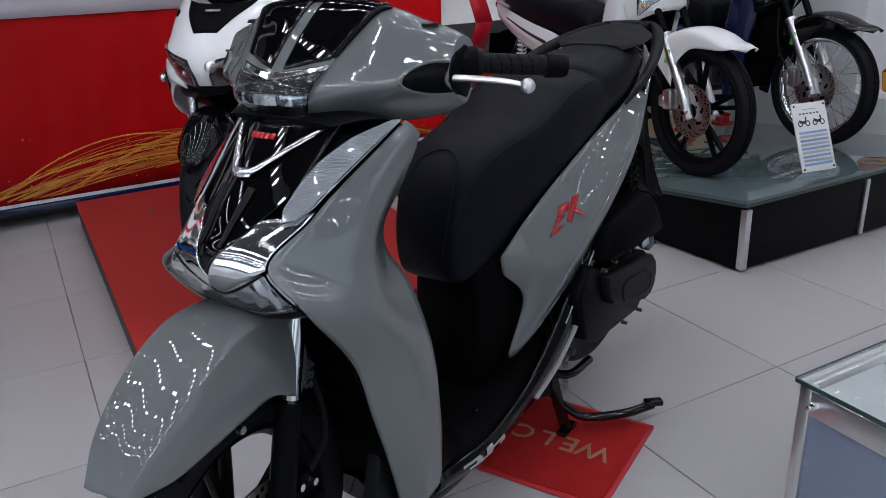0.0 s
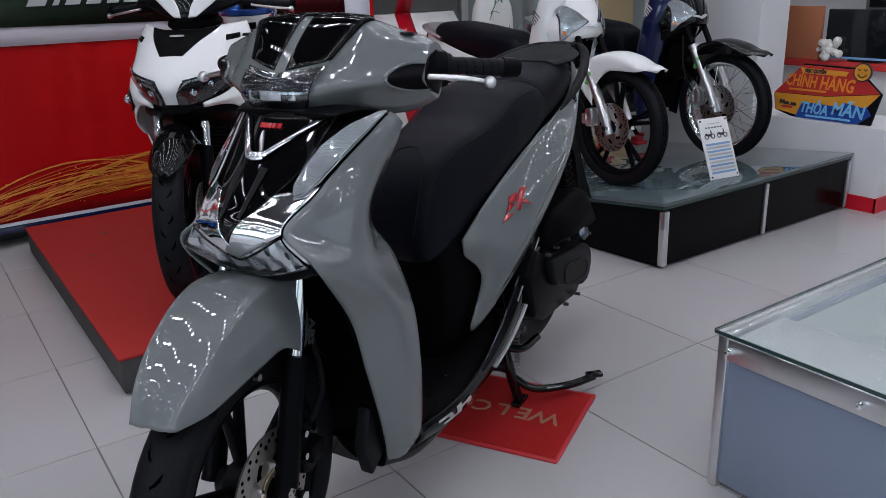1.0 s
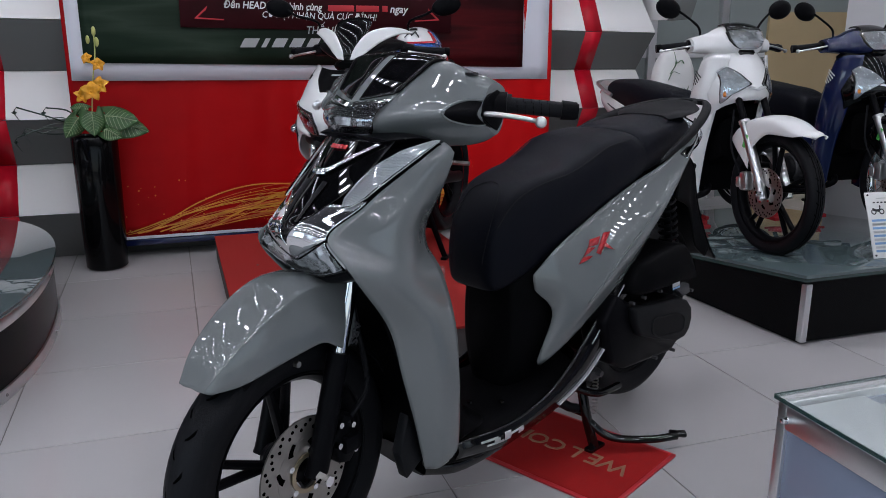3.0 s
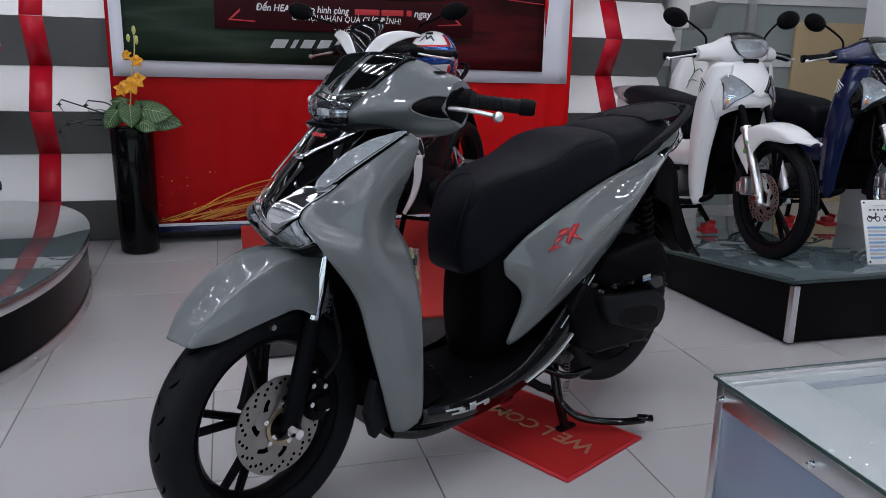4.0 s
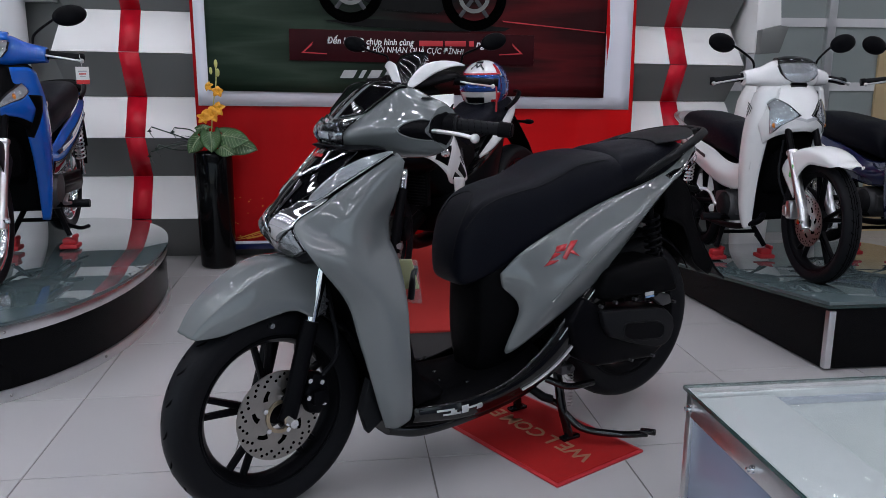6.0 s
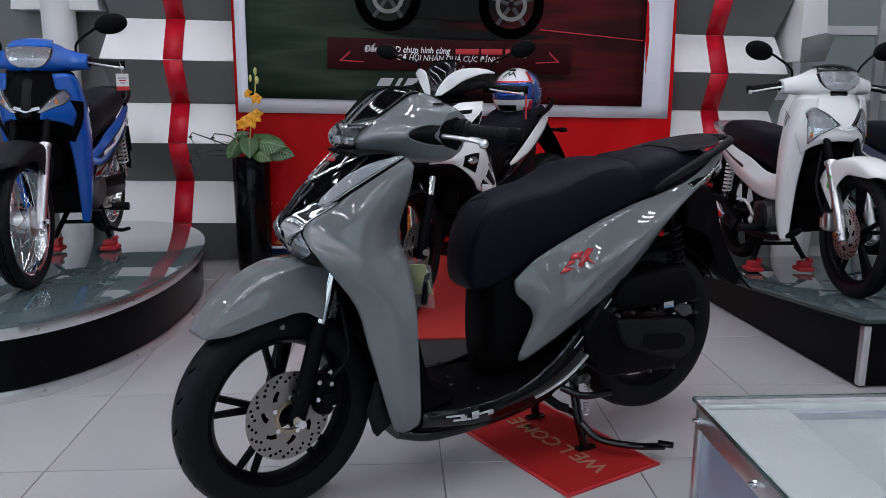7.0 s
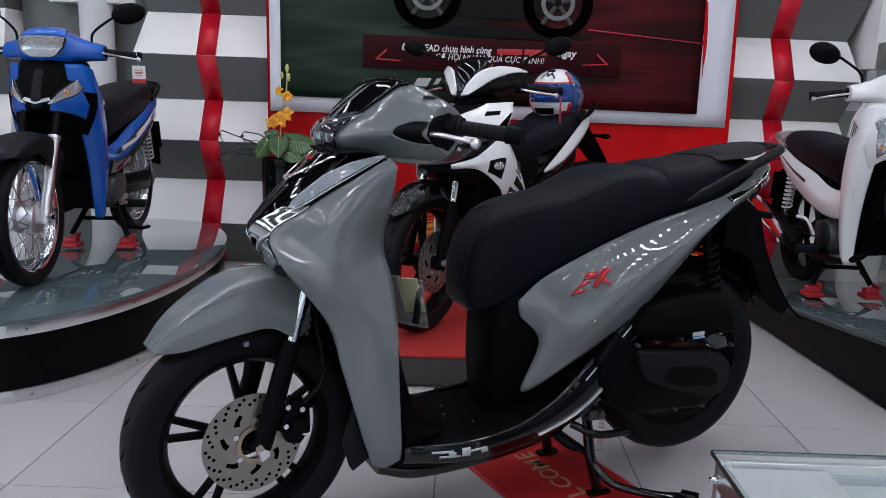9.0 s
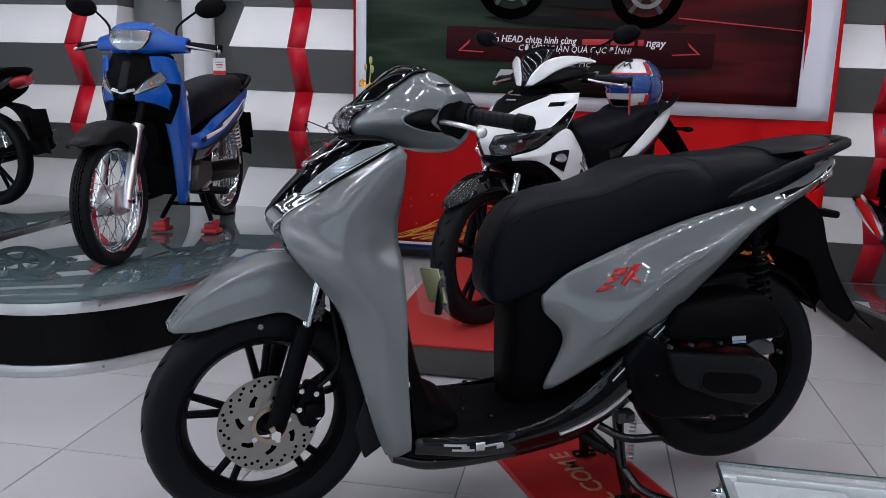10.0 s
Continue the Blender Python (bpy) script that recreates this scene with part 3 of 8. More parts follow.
PYF = BY - 0.042
M["poster_box"] = material("poster_box", (0.028, 0.002, 0.004), 0.5, 0, 0, 0.4, 6, spec=0.1)
M["poster_mid"] = material("poster_mid", (0.17, 0.17, 0.16), 0.5, 0, 0, 0.3, 40)
M["poster_dark"] = material("poster_dark", (0.006, 0.006, 0.006), 0.5, 0, 0, 0.3, 20, spec=0.1)
M["poster_grey"] = material("poster_grey", (0.42, 0.43, 0.43), 0.5)
M["poster_redline"] = material("poster_redline", (0.5, 0.02, 0.03), 0.5)
part("panel", box_bm(1.50, 0.003, 0.185, (0.80, PYF, 1.318), 0.001, rot=Matrix.Rotation(radians(1.0), 4, "Y")), "poster_box", poster, "dark red slogan panel")


def words(text, x0, x1, z, mat, label, shear=0.18, bold=0.0):
    """One line of lettering between two places on the poster."""
    bm = text_bm(text, 0.06, 0.0006, shear, bold)
    lo, hi = min(v.co.x for v in bm.verts), max(v.co.x for v in bm.verts)
    k = (x1 - x0) / (hi - lo)
    bmesh.ops.scale(bm, vec=(k, min(k * 1.12, 1.0), 1), verts=bm.verts)
    bmesh.ops.translate(bm, vec=(-k * (lo + hi) / 2, 0, 0), verts=bm.verts)
    part("slogan", on_wall(bm, (x0 + x1) / 2, PYF - 0.004, z - 0.018 * ((x0 + x1) / 2 - 0.8), -1.0), mat, poster, label)


words("Đến HEAD chụp hình cùng", 0.275, 0.80, 1.330, "white_decal", "white slogan", bold=0.001)
words("ngay", 1.185, 1.292, 1.330, "white_decal", "white slogan", bold=0.001)
words("CƠ HỘI NHẬN QUÀ CỰC ĐỈNH!", 0.474, 1.106, 1.285, "white_decal", "white slogan")
for x, w in ((0.905, 0.145), (1.055, 0.13), (1.155, 0.03)):
    part("mark", box_bm(w, 0.002, 0.032, (x, PYF - 0.004, 1.343), 0.0005), "poster_redline", poster, "red lettering block")
for x, sgn in ((0.12, 1), (1.48, -1)):
    part("chevron", prism_bm([(x, 1.283), (x + sgn * 0.07, 1.348), (x + sgn * 0.064, 1.328), (x + sgn * 0.018, 1.289), (x + sgn * 0.15, 1.281), (x + sgn * 0.15, 1.275)], PYF - 0.004, PYF - 0.002, 0), "poster_redline", poster, "red chevron")
for k, (x, w) in enumerate(((0.40, 0.085), (0.485, 0.03), (0.56, 0.07), (0.655, 0.07), (0.745, 0.06), (0.83, 0.07), (0.91, 0.03))):
    part("emblem", prism_bm([(x - w / 2 - 0.012, 1.135), (x + w / 2 - 0.016, 1.135), (x + w / 2 + 0.012, 1.182), (x - w / 2 + 0.016, 1.182)], PYF - 0.003, PYF - 0.001, 0), "poster_grey", poster, "silver lettering block")
words("THẾ HỆ", 0.71, 0.89, 1.205, "poster_grey", "grey slogan")


def flat_wheel(x, z, r):
    rows = lambda a, b, y: lathe_bm([(a, 0), (b, 0), (b, -0.0012), (a, -0.0012), (a, 0)], 40, "y", (x, y, z))
    part("picture_tyre", rows(r * 0.70, r, PYF), "rubber_dark", poster, "printed black tyre")
    part("picture_disc", rows(r * 0.36, r * 0.48, PYF - 0.002), "poster_mid", poster, "printed brake disc")
    for k in range(5):
        a = 2 * math.pi * k / 5 + 0.3
        part("picture_spoke", tube_bm([(x + r * 0.1 * math.cos(a), PYF - 0.001, z + r * 0.1 * math.sin(a)), (x + r * 0.72 * math.cos(a), PYF - 0.001, z + r * 0.72 * math.sin(a))], 0.012, 6, 0, 0.2, up=(0, 1, 0)), "print_dark", poster, "printed dark spoke")


flat_wheel(1.17, 1.62, 0.20)
flat_wheel(0.42, 1.66, 0.20)
part("picture_fork", prism_bm([(1.06, 1.66), (1.10, 1.66), (1.17, 1.95), (1.13, 1.95)], PYF - 0.004, PYF - 0.003, 0), "brass", poster, "printed golden fork")
part("picture_shadow", prism_bm([(0.25, 1.475), (0.45, 1.44), (1.05, 1.415), (1.36, 1.42), (1.40, 1.44), (1.10, 1.462), (0.55, 1.485)], PYF + 0.001, PYF + 0.003, 0), "poster_dark", poster, "printed dark ground shadow")
part("picture_road", prism_bm([(1.35, 1.475), (2.0, 1.415), (2.0, 1.420), (1.35, 1.482)], PYF, PYF + 0.001, 0), "poster_redline", poster, "printed red road line")
part("picture_bike", prism_bm([(0.44, 1.62), (0.60, 1.54), (0.95, 1.52), (1.10, 1.62), (1.25, 1.85), (1.2, 2.2), (0.8, 2.3), (0.4, 2.15), (0.25, 1.8)], PYF + 0.002, PYF + 0.004, 0), "poster_dark", poster, "printed dark motorcycle shape")

# ---- wheels, shared by all the motorcycles ----


def tyre_bm(r, w, rim_r, n=64):
    h = r - rim_r
    prof = [(rim_r, -w * 0.36), (rim_r + h * 0.35, -w * 0.47), (rim_r + h * 0.62, -w * 0.50), (rim_r + h * 0.84, -w * 0.40), (rim_r + h * 0.96, -w * 0.20), (r, 0)]
    prof = prof + [(a, -b) for a, b in prof[-2::-1]]
    prof = [tuple(p) for p in crv([(a, b, 0) for a, b in prof], 19)[:, :2]]
    return lathe_bm(prof, n, "y")


def tread_bm(r, w, rim_r, n, style):
    """Grooves of the tread, as thin dark strips that hug the tyre."""
    h = r - rim_r
    out = bmesh.new()

    def at(a, s):
        # s: -1..1 across the tread
        y = s * w * 0.44
        rr = r - h * 0.30 * abs(s) ** 2.3 + 0.0007
        return Vector((rr * math.cos(a), y, rr * math.sin(a)))

    def strip(points, half):
        prev = None
        for k, (a, s) in enumerate(points):
            a2, s2 = points[min(k + 1, len(points) - 1)]
            a1, s1 = points[max(k - 1, 0)]
            d = Vector(((a2 - a1) * r, (s2 - s1) * w * 0.44, 0)).normalized()
            taper = half * (0.35 + 0.65 * math.sin(math.pi * (0.12 + 0.76 * k / (len(points) - 1))))
            da, ds = -d.y * taper / r, d.x * taper / (w * 0.44)
            pair = (out.verts.new(at(a + da, s + ds)), out.verts.new(at(a - da, s - ds)))
            if prev:
                out.faces.new((prev[0], prev[1], pair[1], pair[0]))
            prev = pair

    step = 2 * math.pi / n
    for k in range(n):
        a0 = k * step
        for sg in (1, -1):
            off = 0 if sg == 1 else step / 2
            if style == "road":
                strip([(a0 + off + step * (0.9 * t ** 1.6), sg * (0.12 + 0.80 * t)) for t in np.linspace(0, 1, 7)], 0.0032)
            else:
                strip([(a0 + off, sg * 0.16), (a0 + off + step * 0.2, sg * 0.5), (a0 + off + step * 0.16, sg * 0.95)], 0.003)
                strip([(a0 + off + step * 0.1, sg * 0.30), (a0 + off + step * 0.62, sg * 0.34), (a0 + off + step * 1.1, sg * 0.30)], 0.002)
        if style != "road":
            strip([(a0, -0.02), (a0 + step * 0.5, 0.05), (a0 + step, -0.02)], 0.0018)
    bmesh.ops.recalc_face_normals(out, faces=out.faces)
    return out


def rim_bm(rim_r, w):
    prof = [(rim_r + 0.004, -w * 0.40), (rim_r + 0.006, -w * 0.36), (rim_r - 0.006, -w * 0.34), (rim_r - 0.016, -w * 0.22), (rim_r - 0.022, -w * 0.1), (rim_r - 0.024, 0)]
    prof = prof + [(a, -b) for a, b in prof[-2::-1]] + [(rim_r + 0.004, w * 0.40)]
    return join(lathe_bm(prof, 64, "y"), lathe_bm([(rim_r, -w * 0.38), (rim_r - 0.005, 0), (rim_r, w * 0.38)], 64, "y"))


def spoke_pair_bm(rim_r, a, split, hub_r, w):
    """One cast spoke that forks into two arms."""
    def pt(r, ang, y=0.0):
        return (r * math.cos(ang), y, r * math.sin(ang))
    bits = [tube_bm([pt(hub_r * 0.7, a - 0.16 * s), pt(hub_r + 0.03, a + split * 0.45 * s), pt(rim_r - 0.014, a + split * s)], 0.012, 8, 7, 1.25, 0.0095, up=(0, 1, 0)) for s in (1, -1)]
    return join(*bits)


def disc_bm(r, r_in, th, holes=24):
    bm = lathe_bm([(r_in, -th), (r, -th), (r, th), (r_in, th), (r_in, -th)], 64, "y")
    return bm


def disc_holes_bm(r, th, rows=((0.93, 18, 0.0042), (0.80, 18, 0.0042), (0.87, 18, 0.0042))):
    out = bmesh.new()
    for k, (f, n, q) in enumerate(rows):
        for i in range(n):
            a = 2 * math.pi * (i + k / 3) / n
            bmesh.ops.create_cone(out, cap_ends=True, segments=10, radius1=q, radius2=q, depth=2 * th + 0.001,
                                  matrix=Matrix.Translation((r * f * math.cos(a), 0, r * f * math.sin(a))) @ Matrix.Rotation(math.pi / 2, 4, "X"))
    return out


def disc_slots(r, th, n=7):
    for i in range(n):
        a = 2 * math.pi * i / n
        p = [(r * q * math.cos(a + d), 0, r * q * math.sin(a + d)) for q, d in ((0.50, 0), (0.57, 0.12), (0.64, 0.32))]
        b = tube_bm(p, 0.0095, 8, 6, 1, 0.006, up=(0, 1, 0))
        for v in b.verts:
            v.co.y = math.copysign(th + 0.0006, v.co.y) if abs(v.co.y) > 1e-4 else 0
        yield b


def bolt_bm(r, at, h=0.01, axis="y", sgn=1):
    bm = bmesh.new()
    bmesh.ops.create_cone(bm, cap_ends=True, segments=6, radius1=r, radius2=r * 0.9, depth=h)
    rot = {"y": Matrix.Rotation(-sgn * math.pi / 2, 4, "X"), "x": Matrix.Rotation(sgn * math.pi / 2, 4, "Y"), "z": Matrix()}[axis]
    return moved(bm, Matrix.Translation(at) @ rot)


def wheel(parent, at, r, w, rim_r, mat, spokes, style="road", disc=None, steer=0.0, rim_mat=None, pivot=None, name="wheel", tyre_mat="rubber", shift=0.0):
    """spokes: number of forked cast spokes, or 0 for wires. disc: (radius, y, material)."""
    m = Matrix.Translation(at)
    if steer:
        m = Matrix.Translation((pivot, 0, 0)) @ Matrix.Rotation(radians(steer), 4, "Z") @ Matrix.Translation((-pivot, 0, 0)) @ m
        m = Matrix.Translation((0, shift, 0)) @ m
    tyre = part("tyre", tyre_bm(r, w, rim_r), tyre_mat, parent, "black rubber tyre", m=m)
    part("tread", tread_bm(r, w, rim_r, 22 if style == "road" else 34, style), "rubber_dark", tyre, "tread grooves")
    rim = part("rim", rim_bm(rim_r, w), rim_mat or mat, parent, m=m)
    if spokes:
        for k in range(spokes):
            part("spoke", spoke_pair_bm(rim_r, math.pi / 2 - 0.05 + 2 * math.pi * k / spokes, 0.13, 0.045, w), mat, rim)
        part("hub", lathe_bm([(0.0005, -0.05), (0.028, -0.05), (0.034, -0.03), (0.05, -0.018), (0.05, 0.018), (0.034, 0.03), (0.028, 0.05), (0.0005, 0.05)], 32, "y"), mat, rim)
    else:
        wires = bmesh.new()
        for k in range(36):
            a = 2 * math.pi * k / 36
            sg = 1 if k % 2 else -1
            b = a + (0.9 if (k // 2) % 2 else -0.9)
            wires = join(wires, tube_bm([(0.055 * math.cos(b), sg * 0.035, 0.055 * math.sin(b)), ((rim_r - 0.02) * math.cos(a), sg * 0.006, (rim_r - 0.02) * math.sin(a))], 0.0017, 5))
        tagged(part("wire_lacing", wires, "chrome", rim, "thin crossed chrome wires"), kind="stuff")
        part("hub", lathe_bm([(0.0005, -0.055), (0.04, -0.055), (0.062, -0.045), (0.066, -0.03), (0.045, -0.024), (0.045, 0.024), (0.066, 0.03), (0.062, 0.045), (0.0005, 0.055)], 32, "y"), "alloy", rim, "cast aluminium hub")
    if disc:
        dr, dy, dmat = disc
        d = part("brake_disc", disc_bm(dr, dr * 0.62, 0.002), dmat, parent, "drilled steel brake disc", m=m @ Matrix.Translation((0, dy, 0)))
        tagged(part("drilling", disc_holes_bm(dr, 0.002), "rubber_dark", d), "small drilled openings", kind="stuff")
        inner = part("disc_carrier", disc_bm(dr * 0.63, dr * 0.30, 0.0025), dmat, parent, "disc carrier", m=m @ Matrix.Translation((0, dy, 0)))
        for b in disc_slots(dr, 0.0027):
            part("slot", b, "rubber_dark", inner)
        for k in range(5):
            a = 2 * math.pi * k / 5 + 0.5
            part("bolt", bolt_bm(0.008, (dr * 0.40 * math.cos(a), 0.006 * (1 if dy > 0 else -1), dr * 0.40 * math.sin(a)), 0.008, "y", 1 if dy > 0 else -1), "chrome", inner)
    return m


def spring_bm(a, b, r, turns, wire):
    a, b = Vector(a), Vector(b)
    d = (b - a).normalized()
    s = d.orthogonal().normalized()
    t = d.cross(s)
    pts = [a + (b - a) * (k / (turns * 10)) + s * (r * math.cos(2 * math.pi * k / 10)) + t * (r * math.sin(2 * math.pi * k / 10)) for k in range(turns * 10 + 1)]
    return tube_bm(pts, wire, 6, up=tuple(d))


def rotz(a, px):
    return Matrix.Translation((px, 0, 0)) @ Matrix.Rotation(radians(a), 4, "Z") @ Matrix.Translation((-px, 0, 0))


# ---- the grey scooter ----
STEER, PIV = 5.0, 1.17
scooter = thing("scooter", pose(1.368, 0.356, 0, 0, 0, 206), "grey step-through scooter with a black seat, standing on its centre stand", "scooter")
ST = Matrix.Translation((0, -0.018, 0)) @ rotz(STEER, PIV)
SF_TURN, SF_SHIFT = 8.0, -0.046
STF = Matrix.Translation((0, SF_SHIFT, 0)) @ rotz(SF_TURN, PIV)
wheel(scooter, (1.360, 0, 0.284), 0.288, 0.100, 0.207, "satin_black", 5, "road", (0.122, 0.062, "disc_steel"), SF_TURN, pivot=PIV, shift=SF_SHIFT)
wheel(scooter, (0.06, 0, 0.335), 0.290, 0.120, 0.205, "satin_black", 5, "road")

# front fork, brake and axle
ftop, fbot = Vector((1.225, 0, 0.70)), Vector((1.352, 0, 0.285))
for sg in (1, -1):
    y = 0.083 * sg
    part("fork_leg", tube_bm([(1.352, y, 0.27), (1.335, y, 0.31), (1.268, y, 0.53)], 0.024, 16, 8, 1), "satin_black", scooter, m=STF)
    part("fork_tube", tube_bm([(1.268, y, 0.525), (1.215, y, 0.70)], 0.0165, 16), "chrome", scooter, "chromed fork tube", m=STF)
part("axle", bolt_bm(0.014, (1.355, 0.118, 0.281), 0.03), "chrome", scooter, "chromed axle nut", m=STF)
part("abs_ring", lathe_bm([(0.036, 0.066), (0.046, 0.066), (0.046, 0.069), (0.036, 0.069), (0.036, 0.066)], 60, "y", (1.355, 0, 0.281)), "brass", scooter, "toothed sensor ring", m=STF)
part("brake_caliper", join(prism_bm([(1.30, 0.33), (1.265, 0.385), (1.225, 0.37), (1.222, 0.30), (1.25, 0.265), (1.285, 0.275)], 0.045, 0.092, 0.008), box_bm(0.05, 0.03, 0.04, (1.255, 0.095, 0.318), 0.008)), "satin_black", scooter, "black brake caliper", m=STF)
for x, z in ((1.286, 0.372), (1.292, 0.325), (1.245, 0.30), (1.25, 0.36)):
    part("bolt", bolt_bm(0.008, (x, 0.098, z), 0.012), "chrome", scooter, m=STF)
part("brake_hose", tube_bm([(1.24, 0.085, 0.37), (1.19, 0.09, 0.43), (1.20, 0.075, 0.56), (1.205, 0.05, 0.68)], 0.0065, 8, 24), "rubber", scooter, "black rubber hose", m=STF)

# front mudguard
fc = [(1.578, 0.536), (1.535, 0.588), (1.475, 0.636), (1.405, 0.675), (1.335, 0.695), (1.262, 0.692), (1.218, 0.676)]
fw = [0.046, 0.070, 0.085, 0.094, 0.098, 0.098, 0.094]
fl = [0.530, 0.536, 0.552, 0.566, 0.571, 0.540, 0.560]
fx = [1.566, 1.512, 1.452, 1.385, 1.322, 1.262, 1.226]
rows = []
for (x, z), w, zl, xl in zip(fc, fw, fl, fx):
    mix = lambda t: (x + (xl - x) * t, z + (zl - z) * t)
    half = [(*mix(0.0), 0.0), (x, z - 0.002, 0.40 * w), (mix(0.02)[0], mix(0.05)[1], 0.72 * w), (mix(0.08)[0], mix(0.14)[1], 0.83 * w), (*mix(0.55), 0.97 * w), (xl, zl, w)]
    rows.append([(px, -py, pz) for px, pz, py in half[:0:-1]] + [(px, py, pz) for px, pz, py in half])
part("front_fender", grid_bm(net_grid(rows, 71, 49)), "grey_paint", scooter, "glossy grey mudguard", solid=0.004, m=STF)
part("fender_liner", grid_bm([[(1.355 + q * math.cos(a), y, 0.281 + q * math.sin(a)) for y, q in ((-0.07, 0.285), (-0.06, 0.298), (0, 0.303), (0.06, 0.298), (0.07, 0.285))] for a in np.linspace(1.02, 2.6, 24)]), "satin_black", scooter, "black inner mudguard", solid=0.004, m=STF)
part("badge", moved(text_bm("ABS", 0.030, 0.0006, 0.1, 0.0008), STF @ Matrix.Translation((1.250, 0.1085, 0.575)) @ Matrix.Rotation(radians(180), 4, "Z") @ Matrix.Rotation(radians(90), 4, "X") @ Matrix.Rotation(radians(-108), 4, "Z")), "print_dark", scooter, "small dark lettering")
part("bolt", bolt_bm(0.008, (1.375, 0.072, 0.535), 0.01), "steel", scooter, m=STF)

# front fairing: central panel, lenses, chrome and grey sides
FR = [
    [(1.165, 0, 0.975), (1.135, 0.090, 0.972), (1.056, 0.165, 0.966), (1.051, 0.176, 0.960), (1.045, 0.186, 0.948)],
    [(1.262, 0, 0.885), (1.228, 0.078, 0.885), (1.190, 0.132, 0.883), (1.115, 0.166, 0.880), (1.045, 0.145, 0.868)],
    [(1.312, 0, 0.830), (1.285, 0.064, 0.835), (1.240, 0.120, 0.846), (1.168, 0.168, 0.808), (1.048, 0.100, 0.790)],
    [(1.338, 0, 0.785), (1.326, 0.052, 0.790), (1.310, 0.100, 0.796), (1.182, 0.176, 0.745), (1.046, 0.098, 0.735)],
    [(1.285, 0, 0.700), (1.295, 0.075, 0.712), (1.303, 0.154, 0.740), (1.185, 0.190, 0.690), (1.042, 0.142, 0.680)],
]
SH = [r[2:] for r in FR] + [
    [(1.195, 0.140, 0.600), (1.120, 0.192, 0.585), (1.040, 0.182, 0.570)],
    [(1.155, 0.140, 0.470), (1.100, 0.190, 0.460), (1.038, 0.192, 0.450)],
    [(1.125, 0.140, 0.370), (1.085, 0.182, 0.360), (1.030, 0.186, 0.350)],
    [(1.100, 0.135, 0.285), (1.068, 0.172, 0.280), (1.022, 0.174, 0.272)],
    [(1.072, 0.120, 0.213), (1.050, 0.142, 0.215), (1.018, 0.155, 0.235)],
]
FULL = [[(x, -y, z) for x, y, z in r[2:0:-1]] + r[:3] for r in FR]      # columns: -B -A C A B


def patch(rows, u0, u1, v0, v1, nu, nv, off=0.0, core=(1.05, 0, 0.75)):
    """Part of a smooth surface; u0 and u1 may depend on v. off lifts it away from the core, or from the middle plane."""
    f = lambda q, v: q(v) if callable(q) else q
    grid = []
    by_u = callable(v0) or callable(v1)
    for i in range(nv + 1):
        v = 0 if by_u else v0 + (v1 - v0) * i / nv
        a, b = f(u0, v), f(u1, v)
        line = []
        for j in range(nu + 1):
            u = a + (b - a) * j / nu
            if by_u:
                v = f(v0, u) + (f(v1, u) - f(v0, u)) * i / nv
            p = net_at(rows, u, v)
            if off:
                e = 0.01
                n = np.cross(net_at(rows, u + e, v) - net_at(rows, u - e, v), net_at(rows, u, v + e) - net_at(rows, u, v - e))
                away = p - np.array(core) if core else np.array((0, p[1], 0))
                p = p + n / (np.linalg.norm(n) + 1e-12) * (off if n @ away > 0 else -off)
            line.append(p)
        grid.append(line)
    bm = grid_bm(grid)
    bm.normal_update()
    bm.faces.ensure_lookup_table()
    f = bm.faces[len(bm.faces) // 2 + nu // 2 if len(bm.faces) > nu else 0]
    c = f.calc_center_median()
    away = c - Vector(core) if core else Vector((0, c.y, 0))
    if f.normal.dot(away) < 0:
        bmesh.ops.reverse_faces(bm, faces=bm.faces)
    return bm


def both(name, bm, mat, parent, label="", solid=0.0, **k):
    other = mirrored(bm)
    a = part(name, bm, mat, parent, label, solid, **k)
    b = part(name, other, mat, parent, label, solid, **k)
    return a, b


both("front_shield", grid_bm(net_grid(SH, 17, 61)), "grey_paint", scooter, "glossy grey leg shield", 0.005)
part("fairing_base", patch(FULL, 0, 4, 0, 4, 40, 30, -0.012), "satin_black", scooter, "black backing of the front lamps", 0.004)
low = lambda u: 3.12 - 1.35 * abs(u - 2) - 0.5 * abs(u - 2) ** 3
foot = lambda u: 3.50 - 0.22 * abs(u - 2)
part("centre_panel", patch(FULL, 0.86, 3.14, 0.02, low, 40, 26, 0.005), "gloss_black", scooter, "glossy black front panel", 0.006)
lens_in = lambda v: float(np.interp(v, [0.02, 0.25, 0.6, 1.0, 1.5, 1.95], [1.84, 1.46, 1.22, 1.17, 1.24, 1.46]))
lens_out = lambda v: float(np.interp(v, [0.02, 1.0, 1.5, 1.95], [1.97, 1.97, 1.93, 1.72]))
for sg in (1, -1):
    a, b = (lambda v: 2 + sg * lens_in(v)), (lambda v: 2 + sg * lens_out(v))
    part("turn_lamp", patch(FULL, a, b, 0.02, 1.95, 10, 30, 0.016), "lens", scooter, "clear ribbed turn signal lens", 0.002)
    bm = patch(FULL, a, b, 0.03, 1.94, 6, 240, 0.0125)
    for v in bm.verts:
        v.co += Vector((0.6, 0.3 * sg, 0.5)) * 0.0009 * math.sin((v.co.z * 1.0 - v.co.x * 0.9) * 900)
    part("lamp_reflector", bm, "lamp_clear", scooter, "silver ribbed reflector", 0.002)
part("chrome_chevron", patch(FULL, 0.02, 3.98, lambda u: max(low(u) + 0.07, 1.65), foot, 90, 14, 0.006), "chrome", scooter, "wide chrome chevron under the front panel", 0.004)
part("chin_lamp", patch(FULL, 0.03, 3.97, lambda u: foot(u) + 0.05, 3.97, 50, 10, 0.006), "lens", scooter, "clear lower position lamp", 0.003)
